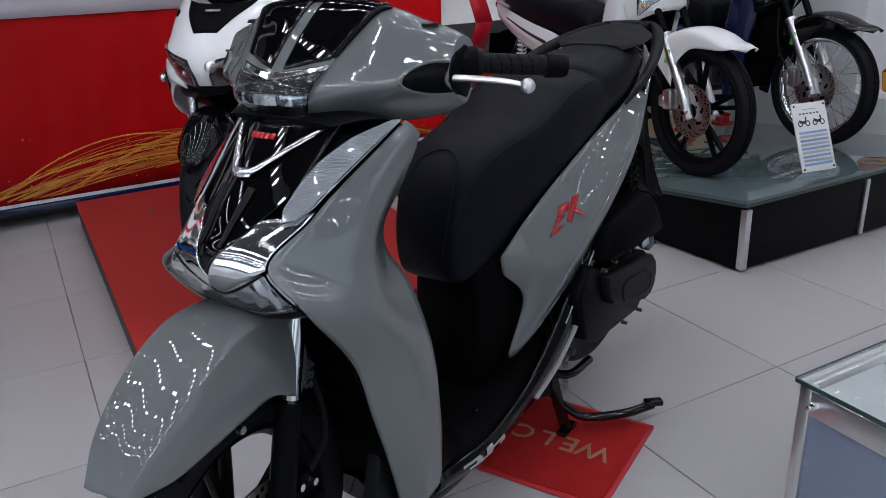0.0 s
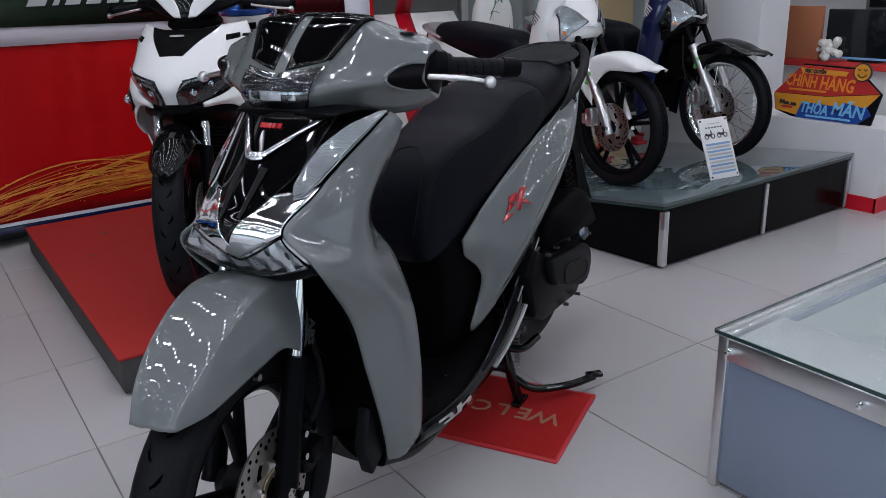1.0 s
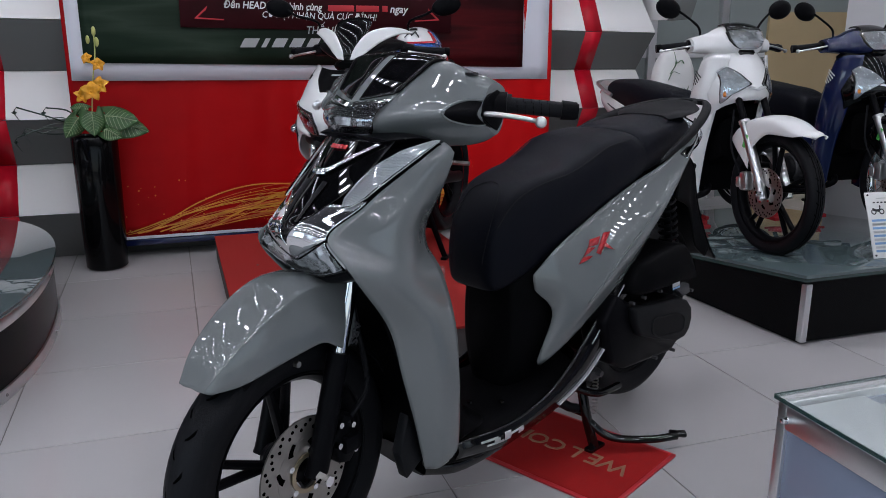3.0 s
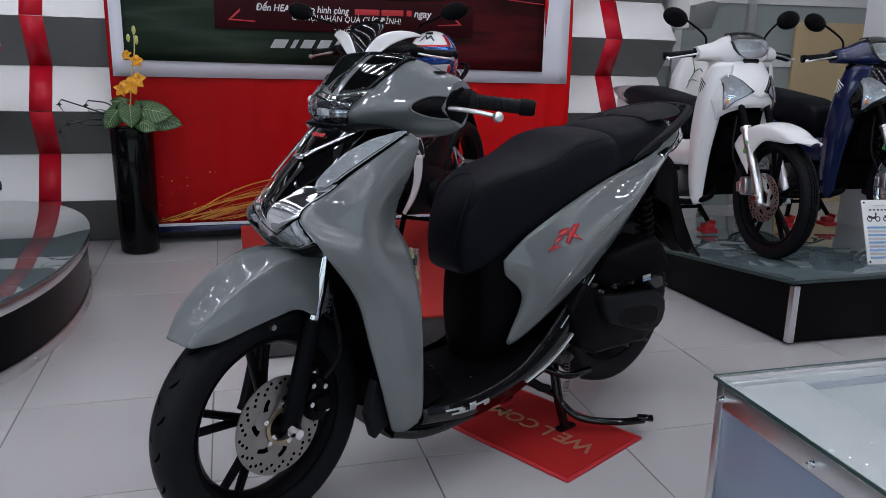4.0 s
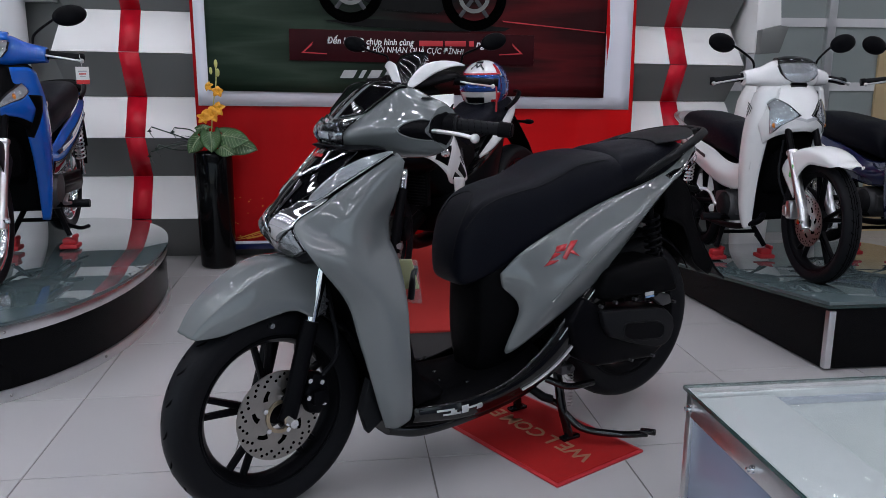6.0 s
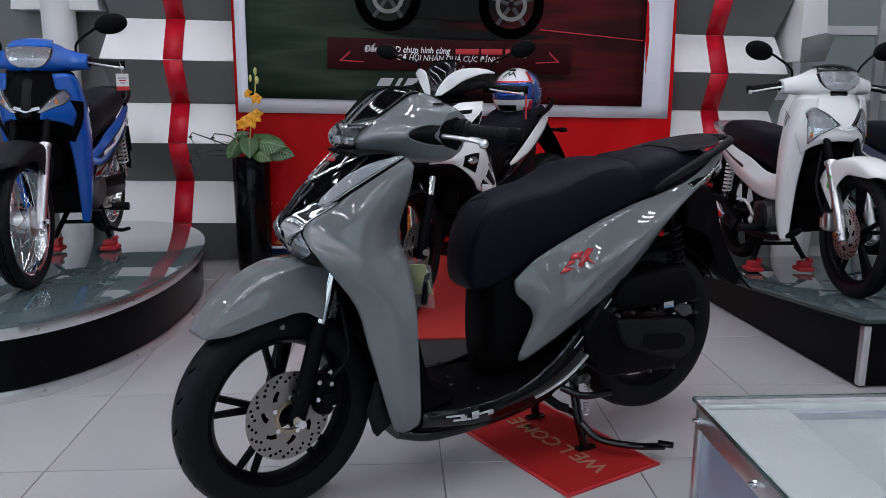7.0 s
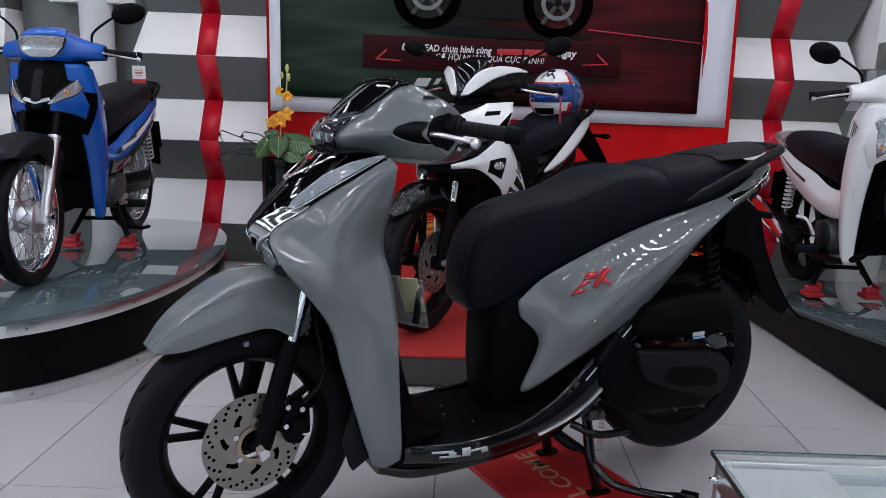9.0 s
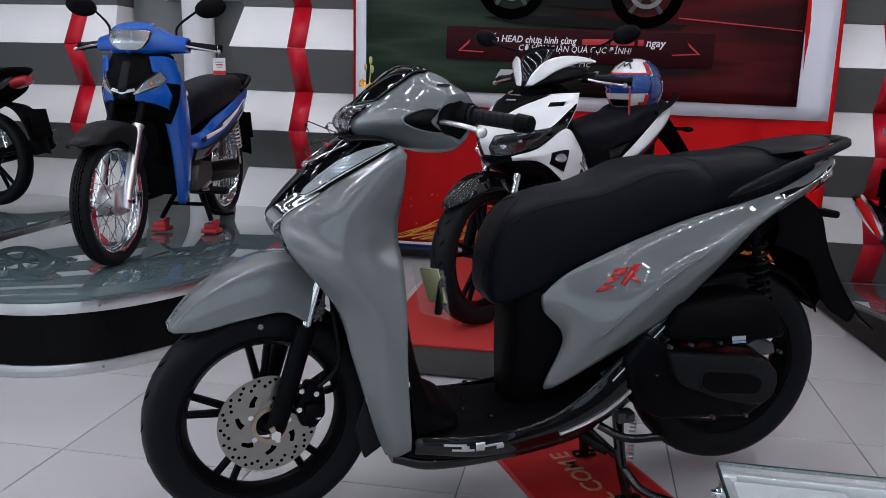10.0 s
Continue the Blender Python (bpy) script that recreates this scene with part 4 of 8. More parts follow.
bm = patch(FULL, 0.03, 3.97, lambda u: foot(u) + 0.04, 3.97, 70, 10, -0.008)
for v in bm.verts:
    v.co.x += 0.006 * math.sin(v.co.y * 150) * math.sin(v.co.z * 90)
part("chin_reflector", bm, "lamp_silver", scooter, "faceted silver reflector", 0.002)
under = [FULL[4], [(x - 0.022, y, z - 0.020) for x, y, z in FULL[4]], [(x - 0.07, y * 0.95, z - 0.028) for x, y, z in FULL[4]]]
part("chin_base", patch(under, 0, 4, 0.0, 2.0, 24, 8, 0.0), "satin_black", scooter, "black chin", 0.003)
# chrome V on the black panel, and the two narrow ridges
for sg in (1, -1):
    vline = [net_at(FULL, 2 + sg * (0.20 + 0.84 * t), 0.74 - 0.64 * t) + np.array([0.010, 0, 0.008]) for t in np.linspace(0, 1, 9)]
    part("chrome_line", tube_bm(vline, 0.0062, 8, 18, 0.35, 0.0045, up=(1, 0, 1)), "chrome", scooter, "chrome V on the front panel")
part("chrome_line", tube_bm([net_at(FULL, 2 + s, 0.74 + 0.02 * math.cos(s * 7)) + np.array([0.010, 0, 0.008]) for s in np.linspace(-0.21, 0.21, 7)], 0.0085, 8, 12, 0.4, up=(1, 0, 1)), "chrome", scooter, "chrome V on the front panel")
for u in (1.66, 2.34):
    part("panel_ridge", tube_bm([net_at(FULL, u, v) + np.array([0.006, 0, 0.004]) for v in np.linspace(0.95, 2.35, 8)], 0.0085, 8, 24, 0.3, 0.004, up=(1, 0, 1)), "plastic_grey", scooter, "grey ridge of the front panel")
for k, y in enumerate((-0.018, -0.008, 0.002, 0.012, 0.022)):
    c = net_at(FULL, 2 + y / 0.09, 0.27)
    part("badge", box_bm(0.003, 0.008, 0.010, (c[0] + 0.006, y - 0.004, c[2] + 0.007), 0.0005, rot=Matrix.Rotation(radians(-42), 4, "Y")), "red_gloss", scooter, "red emblem block")
# top cover under the handlebar
part("dash_cover", loft_bm([[(1.165, 0.07 * c, 0.975 + 0.004 * s) for c, s in ((-1.6, 0), (0, 1), (1.6, 0), (0, -3))],
                            [(1.10, 0.150 * c, 0.978 + 0.006 * s) for c, s in ((-1, 0), (0, 1), (1, 0), (0, -5))],
                            [(1.062, 0.170 * c, 0.960 + 0.012 * s) for c, s in ((-1, 0), (0, 1), (1, 0), (0, -6))],
                            [(1.058, 0.150 * c, 0.935 + 0.01 * s) for c, s in ((-1, 0), (0, 1), (1, 0), (0, -6))]], 28, 14), "satin_black", scooter, "black cover below the handlebar")
# inner side of the leg shield with its glove box
INN = [
    [(1.049, 0.182, 0.94), (1.062, 0.12, 0.93), (1.066, 0, 0.925), (1.062, -0.12, 0.93), (1.049, -0.182, 0.94)],
    [(1.050, 0.096, 0.78), (1.056, 0.07, 0.77), (1.060, 0, 0.765), (1.056, -0.07, 0.77), (1.050, -0.096, 0.78)],
    [(1.046, 0.146, 0.66), (1.046, 0.11, 0.65), (1.046, 0, 0.645), (1.046, -0.11, 0.65), (1.046, -0.146, 0.66)],
    [(1.036, 0.190, 0.46), (1.010, 0.13, 0.46), (1.005, 0, 0.455), (1.010, -0.13, 0.46), (1.036, -0.190, 0.46)],
    [(1.020, 0.176, 0.33), (0.965, 0.13, 0.33), (0.955, 0, 0.33), (0.965, -0.13, 0.33), (1.020, -0.176, 0.33)],
    [(1.005, 0.165, 0.275), (0.900, 0.14, 0.283), (0.890, 0, 0.285), (0.900, -0.14, 0.283), (1.005, -0.165, 0.275)],
]
part("inner_shield", grid_bm(net_grid(INN, 33, 41)), "plastic_black", scooter, "matt black inner leg shield", 0.004)
part("glove_box", box_bm(0.02, 0.11, 0.10, (1.055, 0, 0.83), 0.009, 3), "plastic_black", scooter, "black glove box lid")
part("wheel_housing", grid_bm(net_grid([[(1.22, 0.135, 0.66), (1.16, 0.10, 0.66), (1.14, 0, 0.66), (1.16, -0.10, 0.66), (1.22, -0.135, 0.66)],
                                        [(1.15, 0.138, 0.47), (1.085, 0.10, 0.47), (1.065, 0, 0.47), (1.085, -0.10, 0.47), (1.15, -0.138, 0.47)],
                                        [(1.10, 0.134, 0.285), (1.05, 0.10, 0.28), (1.04, 0, 0.28), (1.05, -0.10, 0.28), (1.10, -0.134, 0.285)],
                                        [(1.072, 0.118, 0.214), (1.04, 0.09, 0.205), (1.03, 0, 0.20), (1.04, -0.09, 0.205), (1.072, -0.118, 0.214)]], 25, 25), flip=True), "plastic_black", scooter, "matt black wheel housing", 0.004)
both("foot_guard", prism_bm([(1.118, 0.36), (1.145, 0.27), (1.125, 0.20), (1.075, 0.235), (1.09, 0.30)], 0.085, 0.118, 0.006), "plastic_grey", scooter, "grey lower guard")

# handlebar cowl
CW = [
    (0.0, [(1.150, 0.985), (1.166, 1.012), (1.136, 1.046), (1.078, 1.097), (1.012, 1.138), (0.960, 1.126), (0.930, 1.09), (0.945, 1.01), (1.02, 0.962), (1.10, 0.962)]),
    (0.06, [(1.143, 0.985), (1.156, 1.012), (1.122, 1.046), (1.068, 1.096), (1.009, 1.136), (0.955, 1.124), (0.925, 1.09), (0.94, 1.01), (1.010, 0.960), (1.085, 0.962)]),
    (0.12, [(1.086, 0.985), (1.120, 1.018), (1.090, 1.048), (1.050, 1.090), (1.006, 1.128), (0.95, 1.120), (0.92, 1.08), (0.935, 0.995), (0.990, 0.950), (1.035, 0.956)]),
    (0.17, [(1.036, 0.990), (1.074, 1.020), (1.050, 1.046), (1.022, 1.076), (0.990, 1.104), (0.945, 1.104), (0.912, 1.07), (0.922, 0.985), (0.962, 0.950), (1.002, 0.962)]),
    (0.208, [(1.006, 0.996), (1.042, 1.022), (1.024, 1.044), (1.004, 1.066), (0.980, 1.090), (0.942, 1.094), (0.912, 1.064), (0.924, 0.990), (0.950, 0.960), (0.978, 0.970)]),
    (0.236, [(0.988, 1.000), (1.016, 1.022), (1.004, 1.040), (0.990, 1.060), (0.972, 1.080), (0.942, 1.082), (0.918, 1.058), (0.928, 0.998), (0.948, 0.976), (0.968, 0.984)]),
]
CWR = [[(x, -y, z) for x, z in s] for y, s in CW[:0:-1]] + [[(x, y, z) for x, z in s] for y, s in CW]
CWL = [r + [r[0]] for r in CWR]
rows = np.array([crv(r, 48, True) for r in CWR])
rows = np.array([crv(rows[:, j], 61) for j in range(48)]).transpose(1, 0, 2)
bmc = grid_bm(rows, closed_u=True, cap=True)
bmesh.ops.recalc_face_normals(bmc, faces=bmc.faces)
part("handlebar_cowl", bmc, "grey_paint", scooter, "glossy grey handlebar cowl", m=ST)
YI = lambda y: 5 + (lambda t: np.interp(abs(t), [c[0] for c in CW], range(6)) * (1 if t >= 0 else -1))(y)


def cowl_patch(y0, y1, s0, s1, ny, ns, off):
    """Part of the cowl's skin between two heights s and two sides y."""
    f = lambda q, v: q(v) if callable(q) else q
    grid = []
    for i in range(ny + 1):
        y = y0 + (y1 - y0) * i / ny
        v = YI(y)
        line = []
        for j in range(ns + 1):
            s = f(s0, y) + (f(s1, y) - f(s0, y)) * j / ns
            p = net_at(CWL, s, v)
            n = np.cross(net_at(CWL, s, v + 0.03) - net_at(CWL, s, v - 0.03), net_at(CWL, s + 0.03, v) - net_at(CWL, s - 0.03, v))
            n = n / (np.linalg.norm(n) + 1e-12)
            if n @ (p - np.array([1.0, p[1], 1.04])) < 0:
                n = -n
            line.append(p + n * off)
        grid.append(line)
    bm = grid_bm(grid)
    bmesh.ops.recalc_face_normals(bm, faces=bm.faces)
    return bm


def skin(a, b, s0, s1, ny, ns, off):
    """Part of the cowl's skin; its sides a and b follow the height w, 0 to 1."""
    f = lambda q, v: q(v) if callable(q) else q
    grid = []
    for i in range(ny + 1):
        line = []
        for j in range(ns + 1):
            w = j / ns
            y = f(a, w) + (f(b, w) - f(a, w)) * i / ny
            s, v = f(s0, y) + (f(s1, y) - f(s0, y)) * w, YI(y)
            p = net_at(CWL, s, v)
            n = np.cross(net_at(CWL, s, v + 0.03) - net_at(CWL, s, v - 0.03), net_at(CWL, s + 0.03, v) - net_at(CWL, s - 0.03, v))
            n = n / (np.linalg.norm(n) + 1e-12)
            line.append(p + (n if n @ (p - np.array([1.0, p[1], 1.04])) > 0 else -n) * off)
        grid.append(line)
    bm = grid_bm(grid)
    bmesh.ops.recalc_face_normals(bm, faces=bm.faces)
    return bm


bar = lambda y: 1.55 + 4.2 * abs(y)
for sg in (1, -1):
    part("visor", skin(sg * 0.013, lambda w: sg * (0.080 + 0.038 * w), lambda y: bar(y) + 0.42, 4.12, 18, 20, 0.004), "gloss_black", scooter, "glossy black visor with reflections", 0.005, m=ST)
    part("visor_trim", skin(lambda w: sg * (0.083 + 0.038 * w), lambda w: sg * (0.088 + 0.042 * w), lambda y: bar(y) + 0.42, 4.12, 3, 20, 0.006), "satin_black", scooter, "black visor surround", 0.004, m=ST)
    part("chrome_bar", skin(lambda w: sg * 0.004, lambda w: sg * (0.080 + 0.004 * w), lambda y: bar(y), lambda y: bar(y) + 0.30 - 1.2 * abs(y), 20, 4, 0.006), "chrome", scooter, "chrome bar over the headlamp", 0.005, m=ST)
part("visor_edge", skin(-0.122, 0.122, 4.05, 4.32, 24, 4, 0.006), "gloss_black", scooter, "black visor lip", 0.005, m=ST)
part("headlamp_lens", skin(lambda w: -0.052 - 0.030 * w ** 0.6, lambda w: 0.052 + 0.030 * w ** 0.6, -0.15, lambda y: bar(y) - 0.03, 30, 12, 0.010), "lens", scooter, "clear headlamp lens", 0.003, m=ST)
part("headlamp_housing", skin(lambda w: -0.050 - 0.030 * w ** 0.6, lambda w: 0.050 + 0.030 * w ** 0.6, -0.14, lambda y: bar(y) - 0.03, 40, 14, 0.006), "lamp_dark", scooter, "dark lamp housing", 0.001, m=ST)
# the wide silver middle cell stands in for the white reflection on the lens
for y, w in ((-0.043, 0.016), (0.0, 0.046), (0.043, 0.016)):
    part("lamp_cell", box_bm(0.006, w, 0.018, (1.170 - 3.0 * y * y, y, 1.006), 0.004), "lamp_silver", scooter, "chrome lamp cell, the wide middle one standing in for a reflection", m=ST)
both("cowl_socket", lathe_bm([(0.0005, 0.0), (0.036, 0.0), (0.040, -0.01), (0.040, -0.03)], 28, "y", (0.966, 0.2375, 1.028)), "satin_black", scooter, "black socket", m=ST)
for sg in (1, -1):
    mouth = lambda w: sg * (0.239 - 0.058 * max(0.0, math.sin(math.pi * w)) ** 0.5)
    # raised black patch paints in the dark of the opening; nothing is cut
    part("cowl_recess", skin(mouth, sg * 0.2375, 0.0, 2.45, 12, 24, 0.0025), "satin_black", scooter, "black patch painted in for the dark opening round the lever", 0.002, m=ST)
    edge = skin(mouth, sg * 0.2375, 0.0, 2.45, 1, 30, 0.003)
    lip = [v.co.copy() for v in edge.verts][:31]
    edge.free()
    part("recess_lip", tube_bm(lip, 0.0042, 8, 0, 0.7), "grey_paint", scooter, "raised grey lip of the opening", m=ST)
# black cap gives the closed cowl end its dark, hollow look
both("cowl_end", prism_bm([(0.986, 1.004), (1.006, 1.020), (0.996, 1.040), (0.980, 1.060), (0.950, 1.070), (0.928, 1.056), (0.934, 1.002), (0.950, 0.984), (0.968, 0.992)], 0.225, 0.2395, 0.002), "satin_black", scooter, "black cap painted in for the dark inside of the cowl", m=ST)
both("mirror_plug", lathe_bm([(0.0005, 0.003), (0.013, 0.003), (0.016, -0.002)], 20, "z", (0.972, 0.185, 1.1015)), "rubber", scooter, "black rubber plug", m=ST)
part("neck", loft_bm([[(1.06 + 0.05 * c, 0.06 * s, 0.965) for c, s in ((1, 0), (0, 1), (-1, 0), (0, -1))], [(1.08 + 0.045 * c, 0.05 * s, 0.93) for c, s in ((1, 0), (0, 1), (-1, 0), (0, -1))]], 20), "satin_black", scooter, "black steering neck", m=ST)
for sg in (1, -1):
    grip0, grip1 = Vector((0.930, 0.243 * sg, 1.038)), Vector((0.852, 0.350 * sg, 1.026))
    d = (grip1 - grip0).normalized()
    g = part("grip", tube_bm([grip0 + d * 0.01, grip1 - d * 0.012], 0.0168, 20), "rubber", scooter, "black rubber handlebar grip", m=ST)
    for k in range(5):
        c = grip0 + d * (0.028 + 0.017 * k)
        ring = spring_bm(c - d * 0.004, c + d * 0.010, 0.0164, 1, 0.0012)
        part("groove", ring, "rubber_dark", g)
    part("grip_collar", tube_bm([grip0, grip0 + d * 0.012], 0.023, 20), "rubber", g)
    part("bar_end", join(tube_bm([grip1 - d * 0.014, grip1 + d * 0.018], 0.0205, 20, r_end=0.019), tube_bm([grip1 + d * 0.016, grip1 + d * 0.022], 0.016, 20)), "satin_black", scooter, "black bar end", m=ST)
    lev = [(1.000, 0.205 * sg, 1.022), (0.985, 0.255 * sg, 1.022), (0.955, 0.305 * sg, 1.015), (0.945, 0.345 * sg, 1.008)]
    part("brake_lever", join(tube_bm(lev, 0.0095, 12, 22, 0.65, 0.0075), ball_bm(0.0125, lev[-1])), "alloy", scooter, "polished aluminium brake lever", m=ST)
    part("switch_box", tube_bm([Vector((0.965, 0.19 * sg, 1.040)), grip0 + d * 0.004], 0.027, 20), "satin_black", scooter, "black switch housing", m=ST)

# seat


def seat_section(x, zt, zb, w):
    h = zt - zb
    half = [(0, zt), (w * 0.55, zt - 0.004), (w * 0.88, zt - min(0.025, h * 0.25)), (w, zt - h * 0.5), (w * 0.93, zb + h * 0.12), (w * 0.7, zb), (0, zb - 0.003)]
    return [(x, y, z) for y, z in half] + [(x, -y, z) for y, z in half[-2:0:-1]]


seat1 = [(0.812, 0.668, 0.612, 0.040), (0.803, 0.706, 0.580, 0.070), (0.784, 0.750, 0.562, 0.087), (0.748, 0.798, 0.566, 0.098), (0.700, 0.828, 0.584, 0.108), (0.63, 0.847, 0.612, 0.118), (0.54, 0.864, 0.662, 0.131), (0.46, 0.895, 0.705, 0.140), (0.40, 0.918, 0.730, 0.145), (0.30, 0.928, 0.765, 0.146), (0.225, 0.918, 0.790, 0.140)]
seat = part("seat", loft_bm([seat_section(*s) for s in seat1], 44, 60), "seat_leather", scooter, "black leatherette rider seat")
seat2 = [(0.245, 0.912, 0.800, 0.134), (0.22, 0.932, 0.795, 0.138), (0.13, 0.943, 0.810, 0.132), (0.02, 0.950, 0.832, 0.116), (-0.08, 0.950, 0.852, 0.094), (-0.125, 0.940, 0.868, 0.070)]
part("pillion_seat", loft_bm([seat_section(*s) for s in seat2], 44, 40), "seat_leather", scooter, "black leatherette pillion seat")
for sg in (1, -1):
    part("seam", tube_bm([(x, sg * w * 0.90, zt - min(0.023, (zt - zb) * 0.23) + 0.001) for x, zt, zb, w in seat1[2:10]], 0.0015, 6, 50), "plastic_grey", seat, "stitched seam")
part("seam", tube_bm([(0.790, -0.062, 0.742), (0.752, -0.050, 0.797), (0.725, -0.028, 0.8175), (0.715, 0, 0.8235), (0.725, 0.028, 0.8175), (0.752, 0.050, 0.797), (0.790, 0.062, 0.742), (0.807, 0.060, 0.690), (0.810, 0.05, 0.635)], 0.0015, 6, 50), "plastic_grey", seat, "stitched seam")

# body under the seat
core = [(0.738, 0.29, 0.560, 0.060), (0.722, 0.275, 0.590, 0.090), (0.66, 0.27, 0.630, 0.108), (0.52, 0.33, 0.680, 0.115), (0.36, 0.44, 0.745, 0.125), (0.15, 0.62, 0.815, 0.12), (-0.10, 0.78, 0.88, 0.08)]
part("body_core", loft_bm([seat_section(*s) for s in core], 40, 40), "plastic_black", scooter, "matt black centre body")
SP = [
    [(0.676, 0.106, 0.590), (0.676, 0.108, 0.570), (0.670, 0.107, 0.550)],
    [(0.622, 0.126, 0.647), (0.618, 0.152, 0.560), (0.622, 0.129, 0.480)],
    [(0.520, 0.132, 0.697), (0.545, 0.182, 0.520), (0.662, 0.118, 0.345)],
    [(0.400, 0.138, 0.747), (0.440, 0.203, 0.600), (0.545, 0.155, 0.415)],
    [(0.280, 0.140, 0.787), (0.320, 0.212, 0.672), (0.362, 0.172, 0.530)],
    [(0.150, 0.138, 0.818), (0.195, 0.206, 0.748), (0.225, 0.182, 0.660)],
    [(0.020, 0.122, 0.850), (0.050, 0.168, 0.812), (0.085, 0.155, 0.768)],
    [(-0.090, 0.096, 0.892), (-0.085, 0.122, 0.872), (-0.075, 0.118, 0.842)],
    [(-0.190, 0.058, 0.930), (-0.188, 0.070, 0.918), (-0.182, 0.070, 0.898)],
]
both("side_panel", grid_bm(net_grid(SP, 21, 65)), "grey_paint", scooter, "glossy grey side panel", 0.005)
both("panel_crease", tube_bm([net_at(SP, 1.15, 2.2) + np.array([0, 0.001, 0]), net_at(SP, 0.95, 3.4) + np.array([0, 0.003, 0]), net_at(SP, 0.9, 4.6) + np.array([0, 0.001, 0])], 0.0035, 8, 20, 0.6, 0.002), "grey_paint", scooter, "raised crease")
em = [[(0.570, 0.594), (0.530, 0.602), (0.510, 0.621), (0.550, 0.612)], [(0.546, 0.618), (0.520, 0.620), (0.488, 0.650), (0.514, 0.648)], [(0.520, 0.652), (0.476, 0.660), (0.458, 0.676), (0.504, 0.666)],
      [(0.496, 0.618), (0.478, 0.620), (0.424, 0.686), (0.442, 0.686)], [(0.468, 0.652), (0.448, 0.656), (0.430, 0.634), (0.450, 0.628)]]
for poly in em:
    v = []
    for x, z in ((0.497 + 0.8 * (a - 0.497), 0.640 + 0.72 * (b - 0.640)) for a, b in poly):
        best = min(((net_at(SP, u, w)) for u in np.linspace(0.1, 1.9, 25) for w in np.linspace(1.5, 5.5, 41)), key=lambda p: (p[0] - x) ** 2 + (p[2] - z) ** 2)
        v.append((best[0], best[1] + 0.004, best[2]))
    bm = bmesh.new()
    bm.faces.new([bm.verts.new(p) for p in v])
    both("emblem", bm, "red_gloss", scooter, "red emblem block", 0.002)

# floorboard, black side trim with silver marks
fbd = [(1.02, 0.287, 0.200, 0.155), (0.95, 0.287, 0.190, 0.165), (0.84, 0.285, 0.185, 0.170), (0.72, 0.287, 0.190, 0.162), (0.62, 0.30, 0.20, 0.150), (0.52, 0.34, 0.235, 0.14)]
part("floorboard", loft_bm([seat_section(*s) for s in fbd], 40, 30), "plastic_black", scooter, "matt black footboard")
for x, y in ((0.93, 0.10), (0.93, -0.10), (0.80, 0.115), (0.80, -0.115), (0.84, 0.0), (0.86, 0.06)):
    part("screw", lathe_bm([(0.0005, 0.002), (0.007, 0.0015), (0.008, -0.003)], 12, "z", (x, y, 0.2868)), "gloss_black", scooter)
TR = [
    [(1.012, 0.166, 0.268), (1.010, 0.172, 0.245), (1.010, 0.160, 0.222)],
    [(0.840, 0.172, 0.258), (0.840, 0.178, 0.230), (0.840, 0.165, 0.200)],
    [(0.680, 0.164, 0.280), (0.680, 0.172, 0.250), (0.680, 0.160, 0.212)],
    [(0.560, 0.160, 0.345), (0.545, 0.172, 0.305), (0.520, 0.160, 0.255)],
    [(0.465, 0.166, 0.440), (0.440, 0.176, 0.395), (0.415, 0.165, 0.330)],
    [(0.350, 0.172, 0.545), (0.325, 0.178, 0.510), (0.305, 0.168, 0.455)],
]
both("side_trim", grid_bm(net_grid(TR, 11, 45)), "gloss_black", scooter, "glossy black side trim", 0.006)
for a, b, u0, u1 in ((0.40, 0.74, 0.58, 0.78), (0.52, 0.86, 1.02, 1.22), (0.66, 0.78, 0.74, 1.06), (0.88, 1.02, 0.50, 1.22), (1.00, 1.30, 0.74, 0.92), (1.20, 1.32, 0.90, 1.22)):
    both("emblem", patch(TR, u0, u1, a, b, 3, 6, 0.0035, None), "silver_decal", scooter, "silver emblem stroke", 0.001)
both("trim_line", tube_bm([net_at(TR, 1.55, v) + np.array([0, 0.004, 0]) for v in np.linspace(2.3, 4.6, 9)], 0.006, 8, 26, 0.6), "silver_decal", scooter, "silver trim line")
both("trim_outline", tube_bm([net_at(TR, 0.5, 3.55) + np.array([0, 0.004, 0]), net_at(TR, 0.35, 4.95) + np.array([0, 0.004, 0])], 0.0022, 6, 12), "silver_decal", scooter, "thin silver outline")
part("under_cover", loft_bm([seat_section(*s) for s in ((1.05, 0.215, 0.165, 0.10), (0.95, 0.21, 0.15, 0.135), (0.75, 0.215, 0.16, 0.135), (0.55, 0.25, 0.19, 0.12), (0.45, 0.33, 0.24, 0.10))], 36, 20), "gloss_black", scooter, "black belly cover")

# engine, transmission case and air box
part("engine_case", join(prism_bm([(0.475, 0.43), (0.43, 0.30), (0.36, 0.262), (0.10, 0.245), (0.03, 0.29), (0.015, 0.36), (0.05, 0.41), (0.34, 0.455), (0.42, 0.50)], 0.10, 0.195, 0.014, 3), prism_bm([(0.45, 0.42), (0.42, 0.30), (0.2, 0.27), (0.2, 0.45)], -0.12, 0.10, 0.01)), "satin_black", scooter, "black transmission case")
part("case_cover", prism_bm([(0.365, 0.452), (0.350, 0.400), (0.325, 0.362), (0.22, 0.322), (0.11, 0.290), (0.07, 0.292), (0.045, 0.312), (0.034, 0.345), (0.040, 0.380), (0.070, 0.410), (0.13, 0.428), (0.25, 0.440)], 0.192, 0.220, 0.008, 3), "plastic_grey", scooter, "dark grey case cover")
